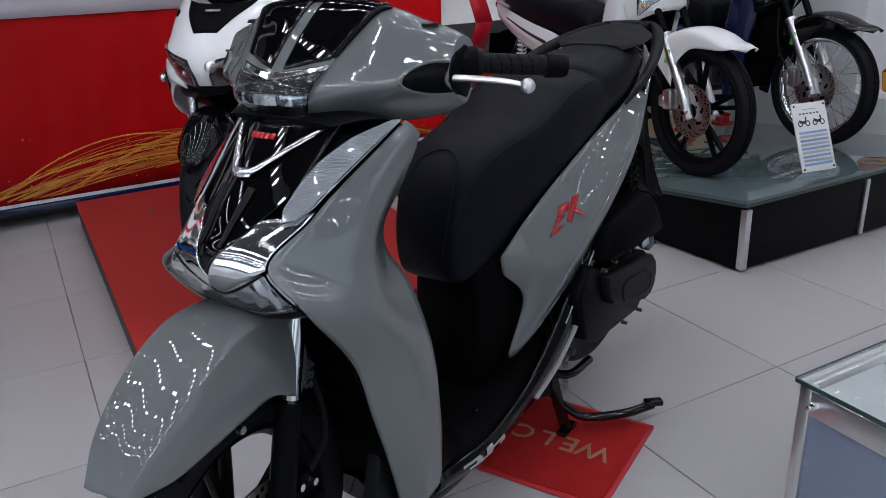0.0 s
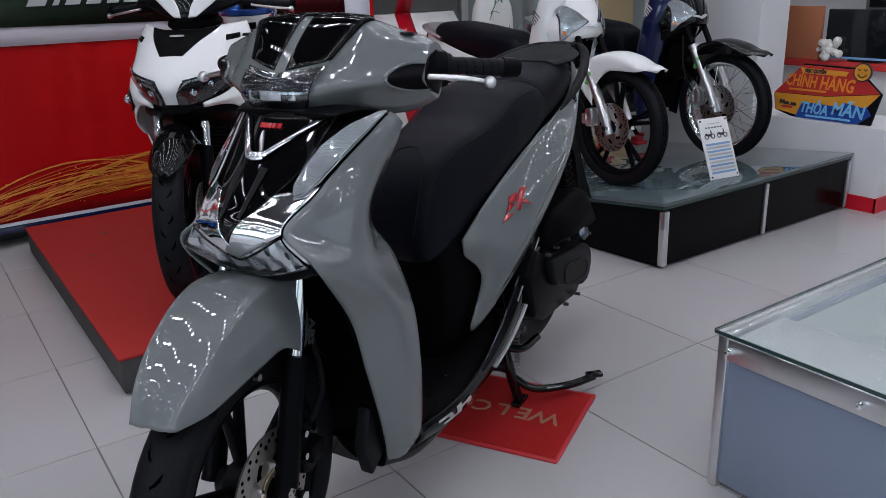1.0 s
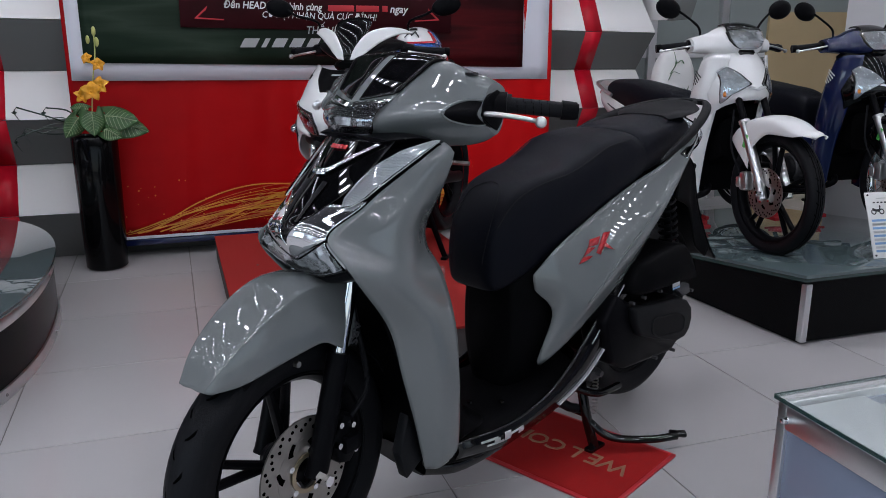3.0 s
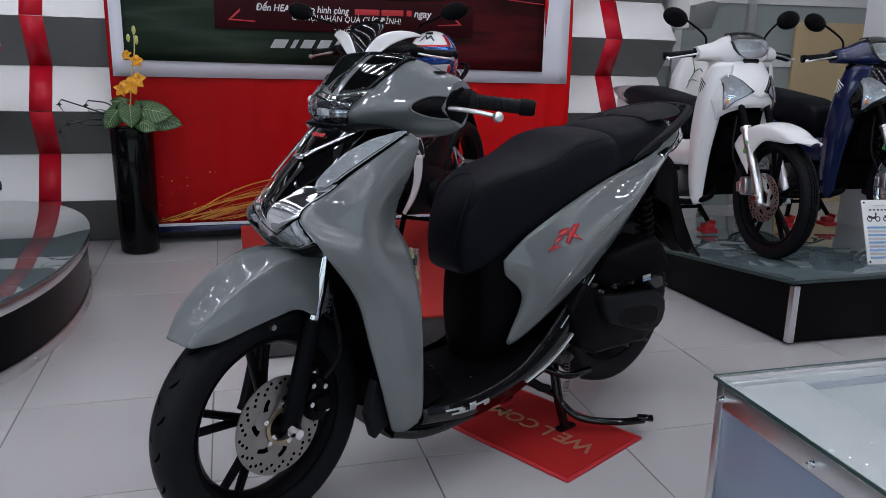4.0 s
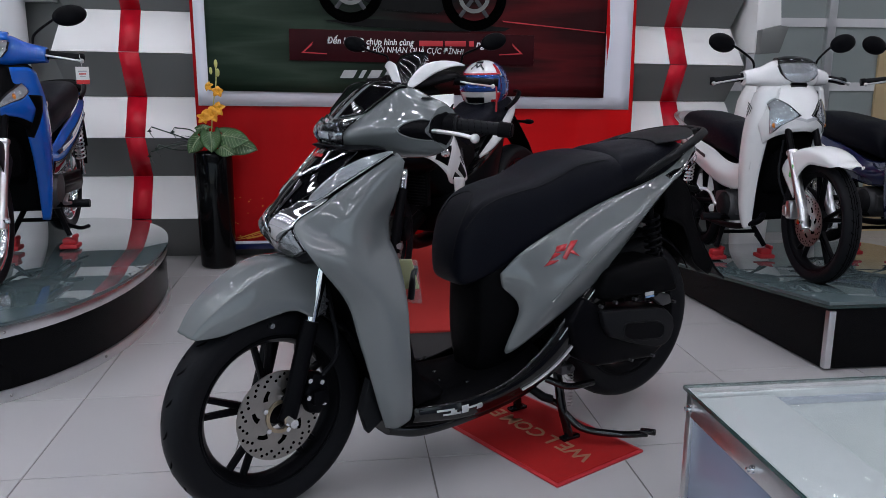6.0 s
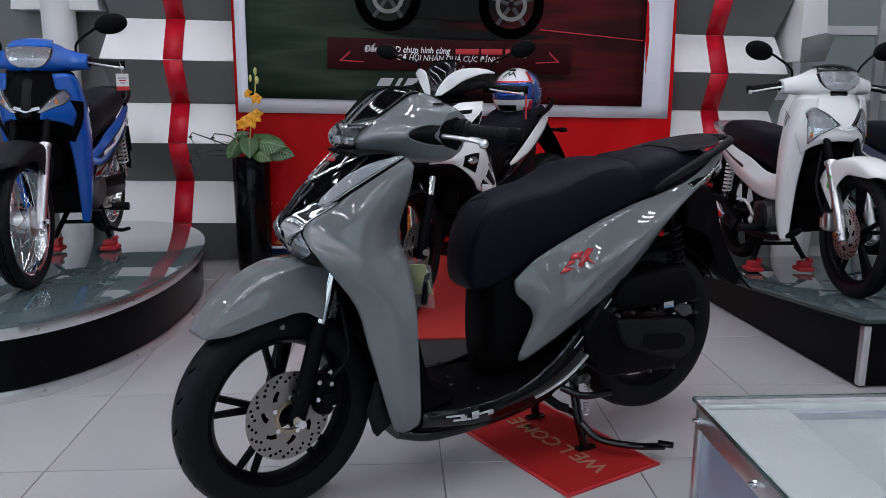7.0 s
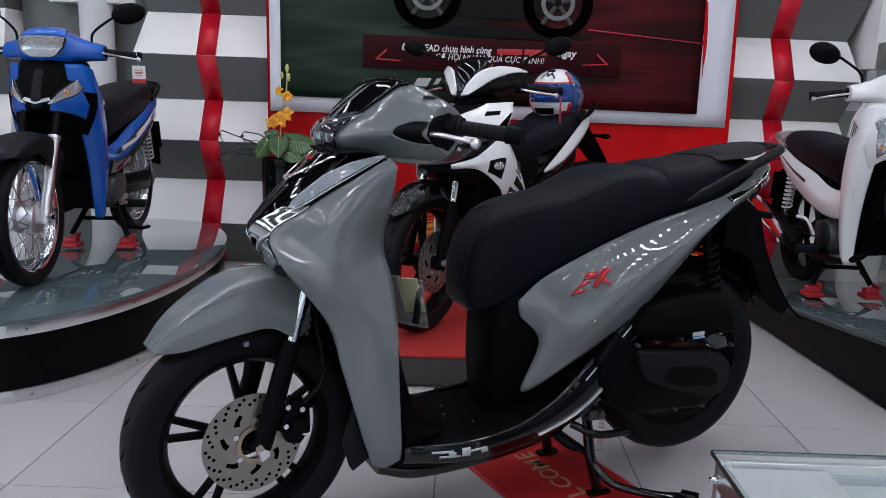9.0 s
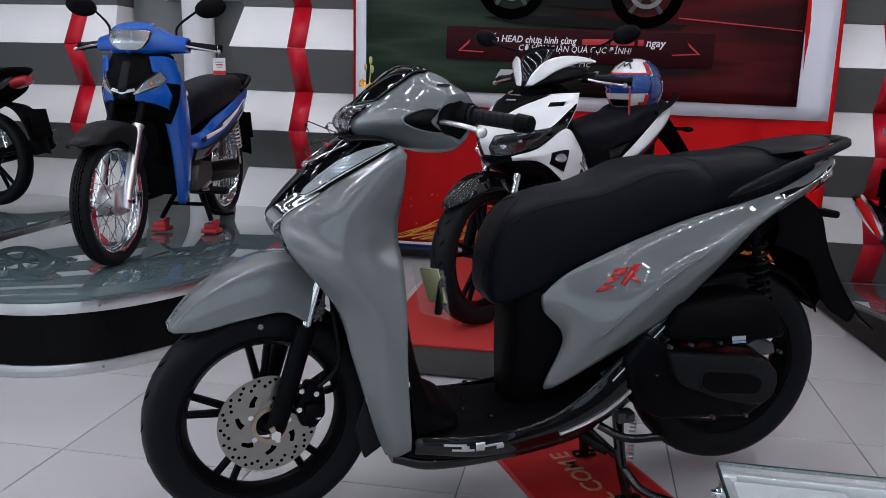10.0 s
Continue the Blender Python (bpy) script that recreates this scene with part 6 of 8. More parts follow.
def underbone(m, paint, label, alloy, disc, nose, name="motorcycle", seat_cowl="silver_decal", badge=True, fender=None, two_tone=False):
    """A step-through motorcycle. Its origin lies under the rear axle, x forwards, y to its left."""
    L, r = 1.245, 0.277
    bike = thing(name, m, label, "motorcycle")
    mat = "satin_black" if alloy else "chrome"
    wheel(bike, (L, 0, r), r, 0.078, 0.222, mat, 5 if alloy else 0, "block", (0.11, -0.05, "steel") if disc else None, rim_mat=None if alloy else "chrome")
    wheel(bike, (0, 0, r), r, 0.088, 0.220, mat, 5 if alloy else 0, "block", rim_mat=None if alloy else "chrome")
    fork(bike, L, r, 0.78, 0.066)
    if disc:
        part("brake_caliper", join(box_bm(0.05, 0.05, 0.085, (L - 0.105, -0.07, r + 0.045), 0.012), box_bm(0.03, 0.03, 0.05, (L - 0.13, -0.085, r + 0.04), 0.008)), "alloy", bike, "silver brake caliper")
        part("brake_hose", tube_bm([(L - 0.13, -0.09, r + 0.08), (L - 0.17, -0.11, r + 0.20), (L - 0.20, -0.08, r + 0.36)], 0.005, 8, 16), "rubber", bike, "black brake hose")
    else:
        part("brake_cable", tube_bm([(L - 0.03, -0.08, r - 0.03), (L - 0.14, -0.10, r + 0.02), (L - 0.17, -0.08, r + 0.28)], 0.005, 8, 18), "rubber", bike, "black brake cable")
        part("brake_arm", box_bm(0.02, 0.012, 0.08, (L - 0.02, -0.075, r - 0.03), 0.004), "alloy", bike, "silver brake arm")
    # front mudguard
    rows = []
    for a, w, dr, drop in ((0.76, 0.026, 0.094, 0.004), (0.85, 0.048, 0.080, 0.016), (0.98, 0.064, 0.060, 0.038), (1.22, 0.073, 0.055, 0.062), (1.52, 0.077, 0.056, 0.080), (1.85, 0.079, 0.058, 0.125), (2.15, 0.078, 0.056, 0.17), (2.35, 0.074, 0.052, 0.19)):
        c, s = math.cos(a), math.sin(a)
        R = r + dr
        rows.append([(L + (R - drop) * c, -w, r + (R - drop) * s), (L + (R - 0.018) * c, -w * 0.95, r + (R - 0.018) * s), (L + R * c, -w * 0.5, r + R * s), (L + (R + 0.004) * c, 0, r + (R + 0.004) * s),
                     (L + R * c, w * 0.5, r + R * s), (L + (R - 0.018) * c, w * 0.95, r + (R - 0.018) * s), (L + (R - drop) * c, w, r + (R - drop) * s)])
    part("front_fender", grid_bm(net_grid(rows, 25, 36)), fender or paint, bike, "front mudguard", 0.003)
    # leg shields
    LS = [
        [(1.075, 0.105, 0.880), (1.02, 0.165, 0.880), (0.965, 0.185, 0.860)],
        [(1.060, 0.120, 0.760), (1.00, 0.195, 0.750), (0.925, 0.205, 0.740)],
        [(1.010, 0.130, 0.620), (0.96, 0.200, 0.600), (0.875, 0.200, 0.590)],
        [(0.960, 0.135, 0.470), (0.915, 0.190, 0.460), (0.835, 0.180, 0.450)],
        [(0.920, 0.130, 0.330), (0.880, 0.172, 0.320), (0.815, 0.160, 0.310)],
        [(0.890, 0.125, 0.205), (0.865, 0.150, 0.200), (0.820, 0.145, 0.215)],
    ]
    both("leg_shield", grid_bm(net_grid(LS, 13, 36)), paint, bike, "painted leg shield", 0.005)
    part("shield_web", grid_bm(net_grid([[(1.02, 0.14, 0.66), (1.0, 0, 0.66), (1.02, -0.14, 0.66)], [(0.945, 0.145, 0.47), (0.93, 0, 0.47), (0.945, -0.145, 0.47)], [(0.905, 0.14, 0.33), (0.90, 0, 0.33), (0.905, -0.14, 0.33)], [(0.885, 0.125, 0.245), (0.885, 0, 0.245), (0.885, -0.125, 0.245)]], 9, 14)), "plastic_black", bike, "matt black web behind the front wheel", 0.004)
    if two_tone:
        both("shield_cover", patch(LS, 0.0, lambda v: 1.5 - 0.9 * (v - 0.9), 0.9, 2.2, 8, 20, 0.007, None), "plastic_black", bike, "matt black upper shield cover", 0.003)
    part("shield_inner", grid_bm(net_grid([[(0.975, 0.18, 0.86), (0.95, 0.0, 0.88), (0.975, -0.18, 0.86)], [(0.935, 0.20, 0.74), (0.93, 0, 0.74), (0.935, -0.20, 0.74)], [(0.895, 0.195, 0.59), (0.93, 0, 0.62), (0.895, -0.195, 0.59)]], 15, 12)), "plastic_black", bike, "black inner shield", 0.004)
    # nose with turn lamps
    NO = [
        [(1.075, 0.0, 0.930), (1.06, 0.075, 0.925), (1.03, 0.13, 0.905), (1.00, 0.165, 0.880)],
        [(1.150, 0.0, 0.850), (1.13, 0.080, 0.845), (1.09, 0.14, 0.825), (1.03, 0.185, 0.800)],
        [(1.195, 0.0, 0.770), (1.175, 0.080, 0.765), (1.13, 0.14, 0.745), (1.06, 0.185, 0.720)],
        [(1.205, 0.0, 0.710), (1.185, 0.070, 0.700), (1.14, 0.13, 0.690), (1.07, 0.170, 0.665)],
        [(1.185, 0.0, 0.680), (1.165, 0.060, 0.675), (1.12, 0.12, 0.655), (1.06, 0.150, 0.620)],
    ]
    NF = [[(x, -y, z) for x, y, z in row[:0:-1]] + row for row in NO]
    part("nose", grid_bm(net_grid(NF, 49, 30)), paint if nose == "paint" else nose, bike, "front nose cover", 0.004)
    for sg in (1, -1):
        a = lambda v, s=sg: 3 + s * (1.25 + 0.0 * v) if v > 1 else 3 + s * 1.9
        slim = nose == "plastic_black"
        va, vb = (0.75, 2.75) if slim else (0.35, 3.3)
        fi = ([0.75, 1.2, 1.9, 2.75], [2.62, 1.90, 1.20, 0.62]) if slim else ([0.35, 1.0, 1.6, 2.35, 2.55, 2.8, 3.3], [2.42, 1.75, 1.0, 0.40, 1.0, 1.7, 2.2])
        fo = ([0.75, 1.2, 1.9, 2.75], [2.72, 2.62, 2.05, 0.74]) if slim else ([0.35, 1.0, 1.6, 2.4, 3.3], [2.55, 2.25, 2.05, 2.25, 2.36])
        f = lambda v, s=sg: 3 + s * float(np.interp(v, *fi))
        g = lambda v, s=sg: 3 + s * float(np.interp(v, *fo))
        if slim:
            lo, hi = (lambda v, s=sg: g(v) + s * 0.04), (lambda v, s=sg: 3 + s * 2.98)
            part("nose_cheek", patch(NF, lo if sg > 0 else hi, hi if sg > 0 else lo, 0.6, 3.3, 10, 20, 0.005, (1.0, 0, 0.75)), paint, bike, "painted cheek below the lamp", 0.002)
        f2 = lambda v, s=sg: f(v) - s * 0.10
        g2 = lambda v, s=sg: g(v) + s * 0.06
        part("lamp_frame", patch(NF, f2 if sg > 0 else g2, g2 if sg > 0 else f2, va, vb, 8, 24, 0.0055, (1.0, 0, 0.75)), "plastic_grey", bike, "dark lamp frame", 0.001)
        bm = patch(NF, f if sg > 0 else g, g if sg > 0 else f, va, vb, 8, 24, 0.009, (1.0, 0, 0.75))
        part("turn_lamp", bm, "lamp_silver", bike, "clear turn signal lamp", 0.002)
        bm = patch(NF, f if sg > 0 else g, g if sg > 0 else f, va, vb, 8, 24, 0.013, (1.0, 0, 0.75))
        part("lamp_lens", bm, "lens", bike, "clear lens", 0.002)
        part("lamp_bulb", ball_bm(0.013, tuple(net_at(NF, 3 + sg * (1.6 if slim else 2.05), 1.9 if slim else 2.65) + np.array([0.006, 0, 0])), (0.6, 1, 1), 12), "amber", bike, "amber bulb")
    tip = [net_at(NF, 3 + s, 2.75 - 0.42 * abs(s)) + np.array([0.006, 0, 0.002]) for s in np.linspace(-0.75, 0.75, 9)]
    part("nose_trim", tube_bm(tip, 0.010, 8, 30, 0.35, up=(1, 0, 1)), "silver_decal", bike, "silver trim below the nose")
    if badge:
        part("badge", box_bm(0.03, 0.075, 0.018, (1.118, 0, 0.895), 0.004, rot=Matrix.Rotation(radians(44), 4, "Y")), "gloss_black", bike, "black badge on the nose")
        for sg in (1, -1):
            for k in range(5):
                part("emblem", box_bm(0.055 - 0.008 * k, 0.002, 0.006, (0.965 - 0.008 * k, 0.2085 * sg, 0.800 - 0.012 * k), 0.001, rot=Matrix.Rotation(radians(38 + 6 * k), 4, "Y")), "print_dark" if paint == "white_paint" else "white_decal", bike, "wing-like emblem stroke")
            part("sticker", box_bm(0.02, 0.002, 0.06, (1.135, 0.0835 * sg, 0.50), 0.001, rot=Matrix.Rotation(radians(20), 4, "Y")), "green_decal", bike, "small green sticker")
    # handlebar cowl with the headlamp
    CO = [
        (0.0, [(1.125, 0.905), (1.135, 0.945), (1.105, 0.995), (1.03, 1.02), (0.96, 1.0), (0.95, 0.94), (1.02, 0.88), (1.09, 0.885)]),
        (0.08, [(1.11, 0.905), (1.115, 0.945), (1.085, 0.99), (1.02, 1.01), (0.955, 0.99), (0.945, 0.935), (1.01, 0.88), (1.075, 0.885)]),
        (0.13, [(1.06, 0.91), (1.06, 0.94), (1.04, 0.97), (1.0, 0.985), (0.95, 0.97), (0.94, 0.93), (0.98, 0.895), (1.03, 0.895)]),
        (0.205, [(1.01, 0.908), (1.015, 0.935), (1.00, 0.955), (0.975, 0.965), (0.945, 0.957), (0.935, 0.93), (0.955, 0.902), (0.99, 0.900)]),
    ]
    sec = [[(x, -y, z) for x, z in s] for y, s in CO[:0:-1]] + [[(x, y, z) for x, z in s] for y, s in CO]
    part("handlebar_cowl", loft_bm(sec, 32, 33), paint, bike, "painted handlebar cowl")
    hw = lambda u: float(np.interp(u, [0.1, 0.4, 1.0, 1.75], [0.42, 0.72, 1.02, 1.10]))
    CC = (1.0, 0, 0.95)
    part("headlamp_frame", patch(sec, 0.05, 1.80, lambda u: 3 - hw(u) - 0.1, lambda u: 3 + hw(u) + 0.1, 20, 28, 0.004, CC), "plastic_grey", bike, "dark headlamp frame", 0.002)
    part("headlamp", patch(sec, 0.1, 1.75, lambda u: 3 - hw(u), lambda u: 3 + hw(u), 20, 28, 0.008, CC), "lamp_silver", bike, "clear faceted headlamp", 0.002)
    part("headlamp_lens", patch(sec, 0.1, 1.75, lambda u: 3 - hw(u), lambda u: 3 + hw(u), 20, 28, 0.014, CC), "lens", bike, "clear headlamp lens", 0.002)
    part("screen", patch(sec, 1.84, 3.5, lambda u: 3 - 1.12 + 0.22 * (u - 1.84), lambda u: 3 + 1.12 - 0.22 * (u - 1.84), 14, 20, 0.012, CC), paint if nose == "plastic_black" else "smoked", bike, "screen over the headlamp", 0.006)
    bars(bike, 0.965, 0.935, 0.20, 0.325, 0.045)
    for sg in (1, -1):
        mirror(bike, (0.985, 0.155 * sg, 0.965), (0.95, 0.275 * sg, 1.10), sg)
    # seat, side covers, tail
    ss = [(0.635, 0.60, 0.52, 0.07), (0.61, 0.675, 0.53, 0.10), (0.50, 0.725, 0.56, 0.120), (0.36, 0.750, 0.59, 0.128), (0.22, 0.775, 0.62, 0.130), (0.05, 0.800, 0.655, 0.122), (-0.10, 0.805, 0.69, 0.105), (-0.17, 0.785, 0.71, 0.07)]
    part("seat", loft_bm([seat_section(*s) for s in ss], 36, 36), "seat_leather", bike, "black leatherette seat")
    SC = [
        [(0.90, 0.150, 0.585), (0.895, 0.165, 0.52), (0.86, 0.150, 0.44)],
        [(0.72, 0.130, 0.520), (0.72, 0.150, 0.46), (0.72, 0.135, 0.39)],
        [(0.55, 0.120, 0.530), (0.53, 0.155, 0.47), (0.52, 0.135, 0.40)],
        [(0.38, 0.125, 0.590), (0.34, 0.160, 0.53), (0.32, 0.140, 0.46)],
        [(0.20, 0.128, 0.635), (0.16, 0.155, 0.585), (0.13, 0.140, 0.53)],
        [(0.02, 0.122, 0.685), (-0.02, 0.140, 0.645), (-0.04, 0.125, 0.60)],
        [(-0.17, 0.095, 0.735), (-0.19, 0.105, 0.71), (-0.20, 0.095, 0.675)],
        [(-0.26, 0.055, 0.770), (-0.265, 0.06, 0.755), (-0.265, 0.055, 0.73)],
    ]
    both("side_cover", grid_bm(net_grid(SC, 13, 44)), paint, bike, "painted side cover", 0.004)
    if two_tone:
        both("lower_cover", patch(SC, lambda v: 1.05 + 0.10 * (v - 1), 1.98, 1.0, 5.2, 6, 26, 0.006, None), "gloss_black", bike, "glossy black lower side cover", 0.003)
        both("side_flash", patch(SC, lambda v: 0.42 + 0.04 * v, lambda v: 0.80 - 0.03 * v, 1.6, 5.6, 3, 26, 0.006, None), "navy_paint", bike, "dark blue side flash", 0.002)
    both("side_line", tube_bm([net_at(SC, 0.75, v) + np.array([0, 0.004, 0]) for v in (3.0, 4.0, 5.2)], 0.010, 6, 14, 0.3, 0.004, up=(0, 1, 0)), "print_dark" if paint == "white_paint" else "white_decal", bike, "side stripe")
    part("frame_cover", loft_bm([seat_section(*s) for s in ((0.95, 0.60, 0.42, 0.08), (0.80, 0.54, 0.36, 0.085), (0.62, 0.52, 0.36, 0.085), (0.40, 0.58, 0.42, 0.09), (0.1, 0.66, 0.52, 0.08), (-0.2, 0.73, 0.66, 0.05))], 28, 24), "plastic_black", bike, "black frame cover")
    part("seat_cowl", loft_bm([ring(x, w, z, h) for x, w, z, h in ((-0.12, 0.115, 0.755, 0.03), (-0.20, 0.10, 0.775, 0.03), (-0.275, 0.07, 0.785, 0.025), (-0.30, 0.03, 0.788, 0.012))], 24, 12), seat_cowl, bike, "tail cowl")
    part("grab_rail", tube_bm([(-0.02, 0.13, 0.715), (-0.12, 0.13, 0.75), (-0.24, 0.10, 0.79), (-0.285, 0, 0.80), (-0.24, -0.10, 0.79), (-0.12, -0.13, 0.75), (-0.02, -0.13, 0.715)], 0.011, 10, 40), "alloy" if seat_cowl == "silver_decal" else "satin_black", bike, "grab rail")
    part("tail_lamp", loft_bm([ring(x, w, z, h) for x, w, z, h in ((-0.235, 0.075, 0.72, 0.035), (-0.29, 0.06, 0.735, 0.03), (-0.315, 0.03, 0.74, 0.016))], 20, 10), "red_gloss", bike, "red tail lamp")
    part("rear_fender", grid_bm(net_grid([[(0.02, w, 0.585), (0.0, 0, 0.605), (0.02, -w, 0.585)] if k == 0 else [(x, w, z), (x - 0.012, 0, z + 0.01), (x, -w, z)] for k, (x, z, w) in enumerate(((0, 0, 0.075), (-0.15, 0.60, 0.075), (-0.26, 0.57, 0.07), (-0.33, 0.47, 0.065), (-0.37, 0.36, 0.06), (-0.385, 0.32, 0.055)))], 9, 24), flip=True), "plastic_black", bike, "black rear mudguard", 0.005)
    part("plate_holder", box_bm(0.008, 0.13, 0.16, (-0.375, 0, 0.50), 0.004, rot=Matrix.Rotation(radians(14), 4, "Y")), "plastic_black", bike, "black plate holder")
    # the steering and its bodywork stand well behind the front axle
    for ob in bike.children:
        back = SET_BACK.get(ob.name.split(".")[0], 0.0)
        if back:
            ob.data.transform(Matrix.Translation((-back, 0, 0)) @ Matrix.Diagonal((1, SLIM if ob.name.split(".")[0] in NARROW else 1, 1, 1)))
    engine(bike, L)
    rear_end(bike, r, True, "white_decal" if paint == "white_paint" else "alloy")
    return bike


def ramp_z(y):
    return 0.288 - 0.097 * (y - 0.55)


def on_ramp(x_front, y_front, heading, L=1.245, lift=0.03):
    """Pose of a motorcycle whose front wheel stands at that point of the sloping platform."""
    h = radians(heading)
    xr, yr = x_front - L * math.cos(h), y_front - L * math.sin(h)
    zf, zr = ramp_z(y_front), ramp_z(yr) + lift
    return pose(xr, yr, zr, 0, -math.degrees(math.atan2(zf - zr, L)), heading)


white_bike = underbone(on_ramp(2.46, 0.985, -92), "white_paint", "white step-through motorcycle with a black seat on the glass platform", True, True, "paint")
navy_bike = underbone(on_ramp(3.285, 1.035, -92), "navy_paint", "dark blue step-through motorcycle with wire wheels on the glass platform", False, True, "gloss_black", fender="gloss_black")
blue_bike = underbone(pose(-1.18, 2.316, LZ + 0.012, 0, 0.5, -85.4), "blue_paint", "bright blue step-through motorcycle with wire wheels on an oval platform", False, False, "plastic_black", seat_cowl="plastic_black", badge=False, fender="plastic_grey", two_tone=True)
for sg in (1, -1):
    part("side_stripe", tube_bm([(0.60, 0.170 * sg, 0.50), (0.35, 0.168 * sg, 0.54), (0.10, 0.158 * sg, 0.62)], 0.011, 6, 16, 0.25, 0.004, up=(0, 1, 0)), "white_decal", blue_bike, "white side stripe")
    part("shield_stripe", box_bm(0.09, 0.003, 0.022, (0.93 - SHIELD_BACK, 0.2065 * SLIM * sg, 0.70), 0.001, rot=Matrix.Rotation(radians(35), 4, "Y")), "white_decal", blue_bike, "white shield stripe")
part("nose_blade", prism_bm([(x - HEAD_BACK, z) for x, z in ((1.155, 0.86), (1.215, 0.745), (1.215, 0.70), (1.19, 0.69), (1.15, 0.80))], -0.02, 0.02, 0.006), "plastic_grey", blue_bike, "grey nose blade")
part("nose_chevron", prism_bm([(1.13, 0.0), (1.075, 0.085), (1.0, 0.10), (1.0, -0.10), (1.075, -0.085)], 0.0, 0.02, 0.006, 2, "xy"), "blue_paint", blue_bike, "blue chevron", m=Matrix.Translation((1.13 - HEAD_BACK, 0, 0.885)) @ Matrix.Rotation(radians(42), 4, "Y") @ Matrix.Translation((-1.13, 0, 0)))
black_bike = underbone(pose(-2.55, 2.18, LZ + 0.02, 0, 0, 172), "gloss_black", "black and red step-through motorcycle seen from behind", True, True, "gloss_black", seat_cowl="plastic_black", badge=False)
for b in (white_bike, navy_bike, blue_bike, black_bike):
    stand_blocks(b, ((0.50, 0.135), (0.50, -0.135)))

# price tag on the blue motorcycle's grip
tag = thing("price_tag", blue_bike.matrix_world @ Matrix.Translation((0.945 - HEAD_BACK, 0.335, 0.885)), "white and red paper price tag hanging from the grip", "price tag")
part("card", box_bm(0.003, 0.055, 0.075, (0, 0, -0.04), 0.0008, rot=Matrix.Rotation(radians(25), 4, "Z")), "paper", tag)
part("band", box_bm(0.0042, 0.055, 0.018, (0, 0, -0.068), 0.0008, rot=Matrix.Rotation(radians(25), 4, "Z")), "sign_red", tag, "red band")
for k in range(3):
    part("print", box_bm(0.0042, 0.036 - 0.006 * k, 0.006, (0, 0, -0.022 - 0.011 * k), 0.0005, rot=Matrix.Rotation(radians(25), 4, "Z")), "sign_red" if k == 1 else "poster_grey", tag, "printed bar")
part("string", tube_bm([(0, 0, -0.002), (0, -0.006, 0.05)], 0.001, 5), "paper", tag)

# ---- the white sports motorcycle ----
LW, RW = 1.278, 0.295
h = radians(231)
sport = thing("motorcycle", pose(0.505 - LW * math.cos(h), 1.19 - LW * math.sin(h), 0.185, 0, 2.4, 231), "white and black sports motorcycle on the red carpet platform", "motorcycle")
wheel(sport, (LW, 0, RW), RW, 0.098, 0.222, "satin_black", 5, "road", (0.128, 0.058, "disc_steel"), 10.0, pivot=LW - 0.02)
wheel(sport, (0, 0, RW), RW, 0.125, 0.222, "satin_black", 5, "road", (0.10, -0.06, "steel"))
for x, w in ((LW, 0.098), (0, 0.125)):
    for sg in (1, -1):
        part("rim_tape", lathe_bm([(0.2176, sg * w * 0.381), (0.2190, sg * w * 0.388), (0.2195, sg * w * 0.378)], 48, "y", (x, 0, RW)), "red_gloss", sport, "red rim stripe")
for sg in (1, -1):
    part("fork_leg", tube_bm([(LW + 0.004, 0.08 * sg, RW - 0.03), (LW - 0.02, 0.08 * sg, RW + 0.05), (LW - 0.10, 0.08 * sg, 0.53)], 0.023, 14, 8), "satin_black", sport, "black fork leg")
    part("fork_tube", tube_bm([(LW - 0.10, 0.08 * sg, 0.53), (LW - 0.21, 0.08 * sg, 0.82)], 0.0165, 14), "chrome", sport, "chromed fork tube")
    part("axle_nut", bolt_bm(0.016, (LW, 0.105 * sg, RW), 0.02, "y", sg), "alloy", sport)
part("brake_caliper", prism_bm([(LW - 0.09, 0.36), (LW - 0.13, 0.40), (LW - 0.165, 0.36), (LW - 0.15, 0.29), (LW - 0.10, 0.29)], 0.045, 0.09, 0.008), "satin_black", sport, "black brake caliper")
rows = []
for a, w, dr, drop in ((0.75, 0.02, 0.035, 0.0), (0.95, 0.055, 0.030, 0.03), (1.3, 0.07, 0.028, 0.05), (1.7, 0.074, 0.028, 0.06), (2.1, 0.07, 0.03, 0.07), (2.35, 0.055, 0.03, 0.05)):
    c, s, R = math.cos(a), math.sin(a), RW + dr
    rows.append([(LW + (R - drop) * c, -w, RW + (R - drop) * s), (LW + R * c, -w * 0.6, RW + R * s), (LW + (R + 0.012) * c, 0, RW + (R + 0.012) * s), (LW + R * c, w * 0.6, RW + R * s), (LW + (R - drop) * c, w, RW + (R - drop) * s)])
part("front_fender", grid_bm(net_grid(rows, 17, 28)), "gloss_black", sport, "glossy black front mudguard", 0.004)
# nose: white mask over twin slanted lamps
NW = [
    [(1.060, 0.0, 0.915), (1.050, 0.07, 0.917), (0.990, 0.135, 0.925), (0.917, 0.186, 0.928)],
    [(1.150, 0.0, 0.875), (1.135, 0.075, 0.876), (1.060, 0.150, 0.878), (0.950, 0.205, 0.885)],
    [(1.225, 0.0, 0.815), (1.200, 0.075, 0.812), (1.120, 0.155, 0.818), (0.985, 0.210, 0.838)],
    [(1.265, 0.0, 0.750), (1.225, 0.075, 0.762), (1.145, 0.160, 0.782), (1.015, 0.208, 0.800)],
    [(1.245, 0.0, 0.690), (1.205, 0.070, 0.690), (1.130, 0.150, 0.728), (1.020, 0.200, 0.762)],
]
NWF = [[(x, -y, z) for x, y, z in row[:0:-1]] + row for row in NW]
NC = (1.0, 0, 0.78)
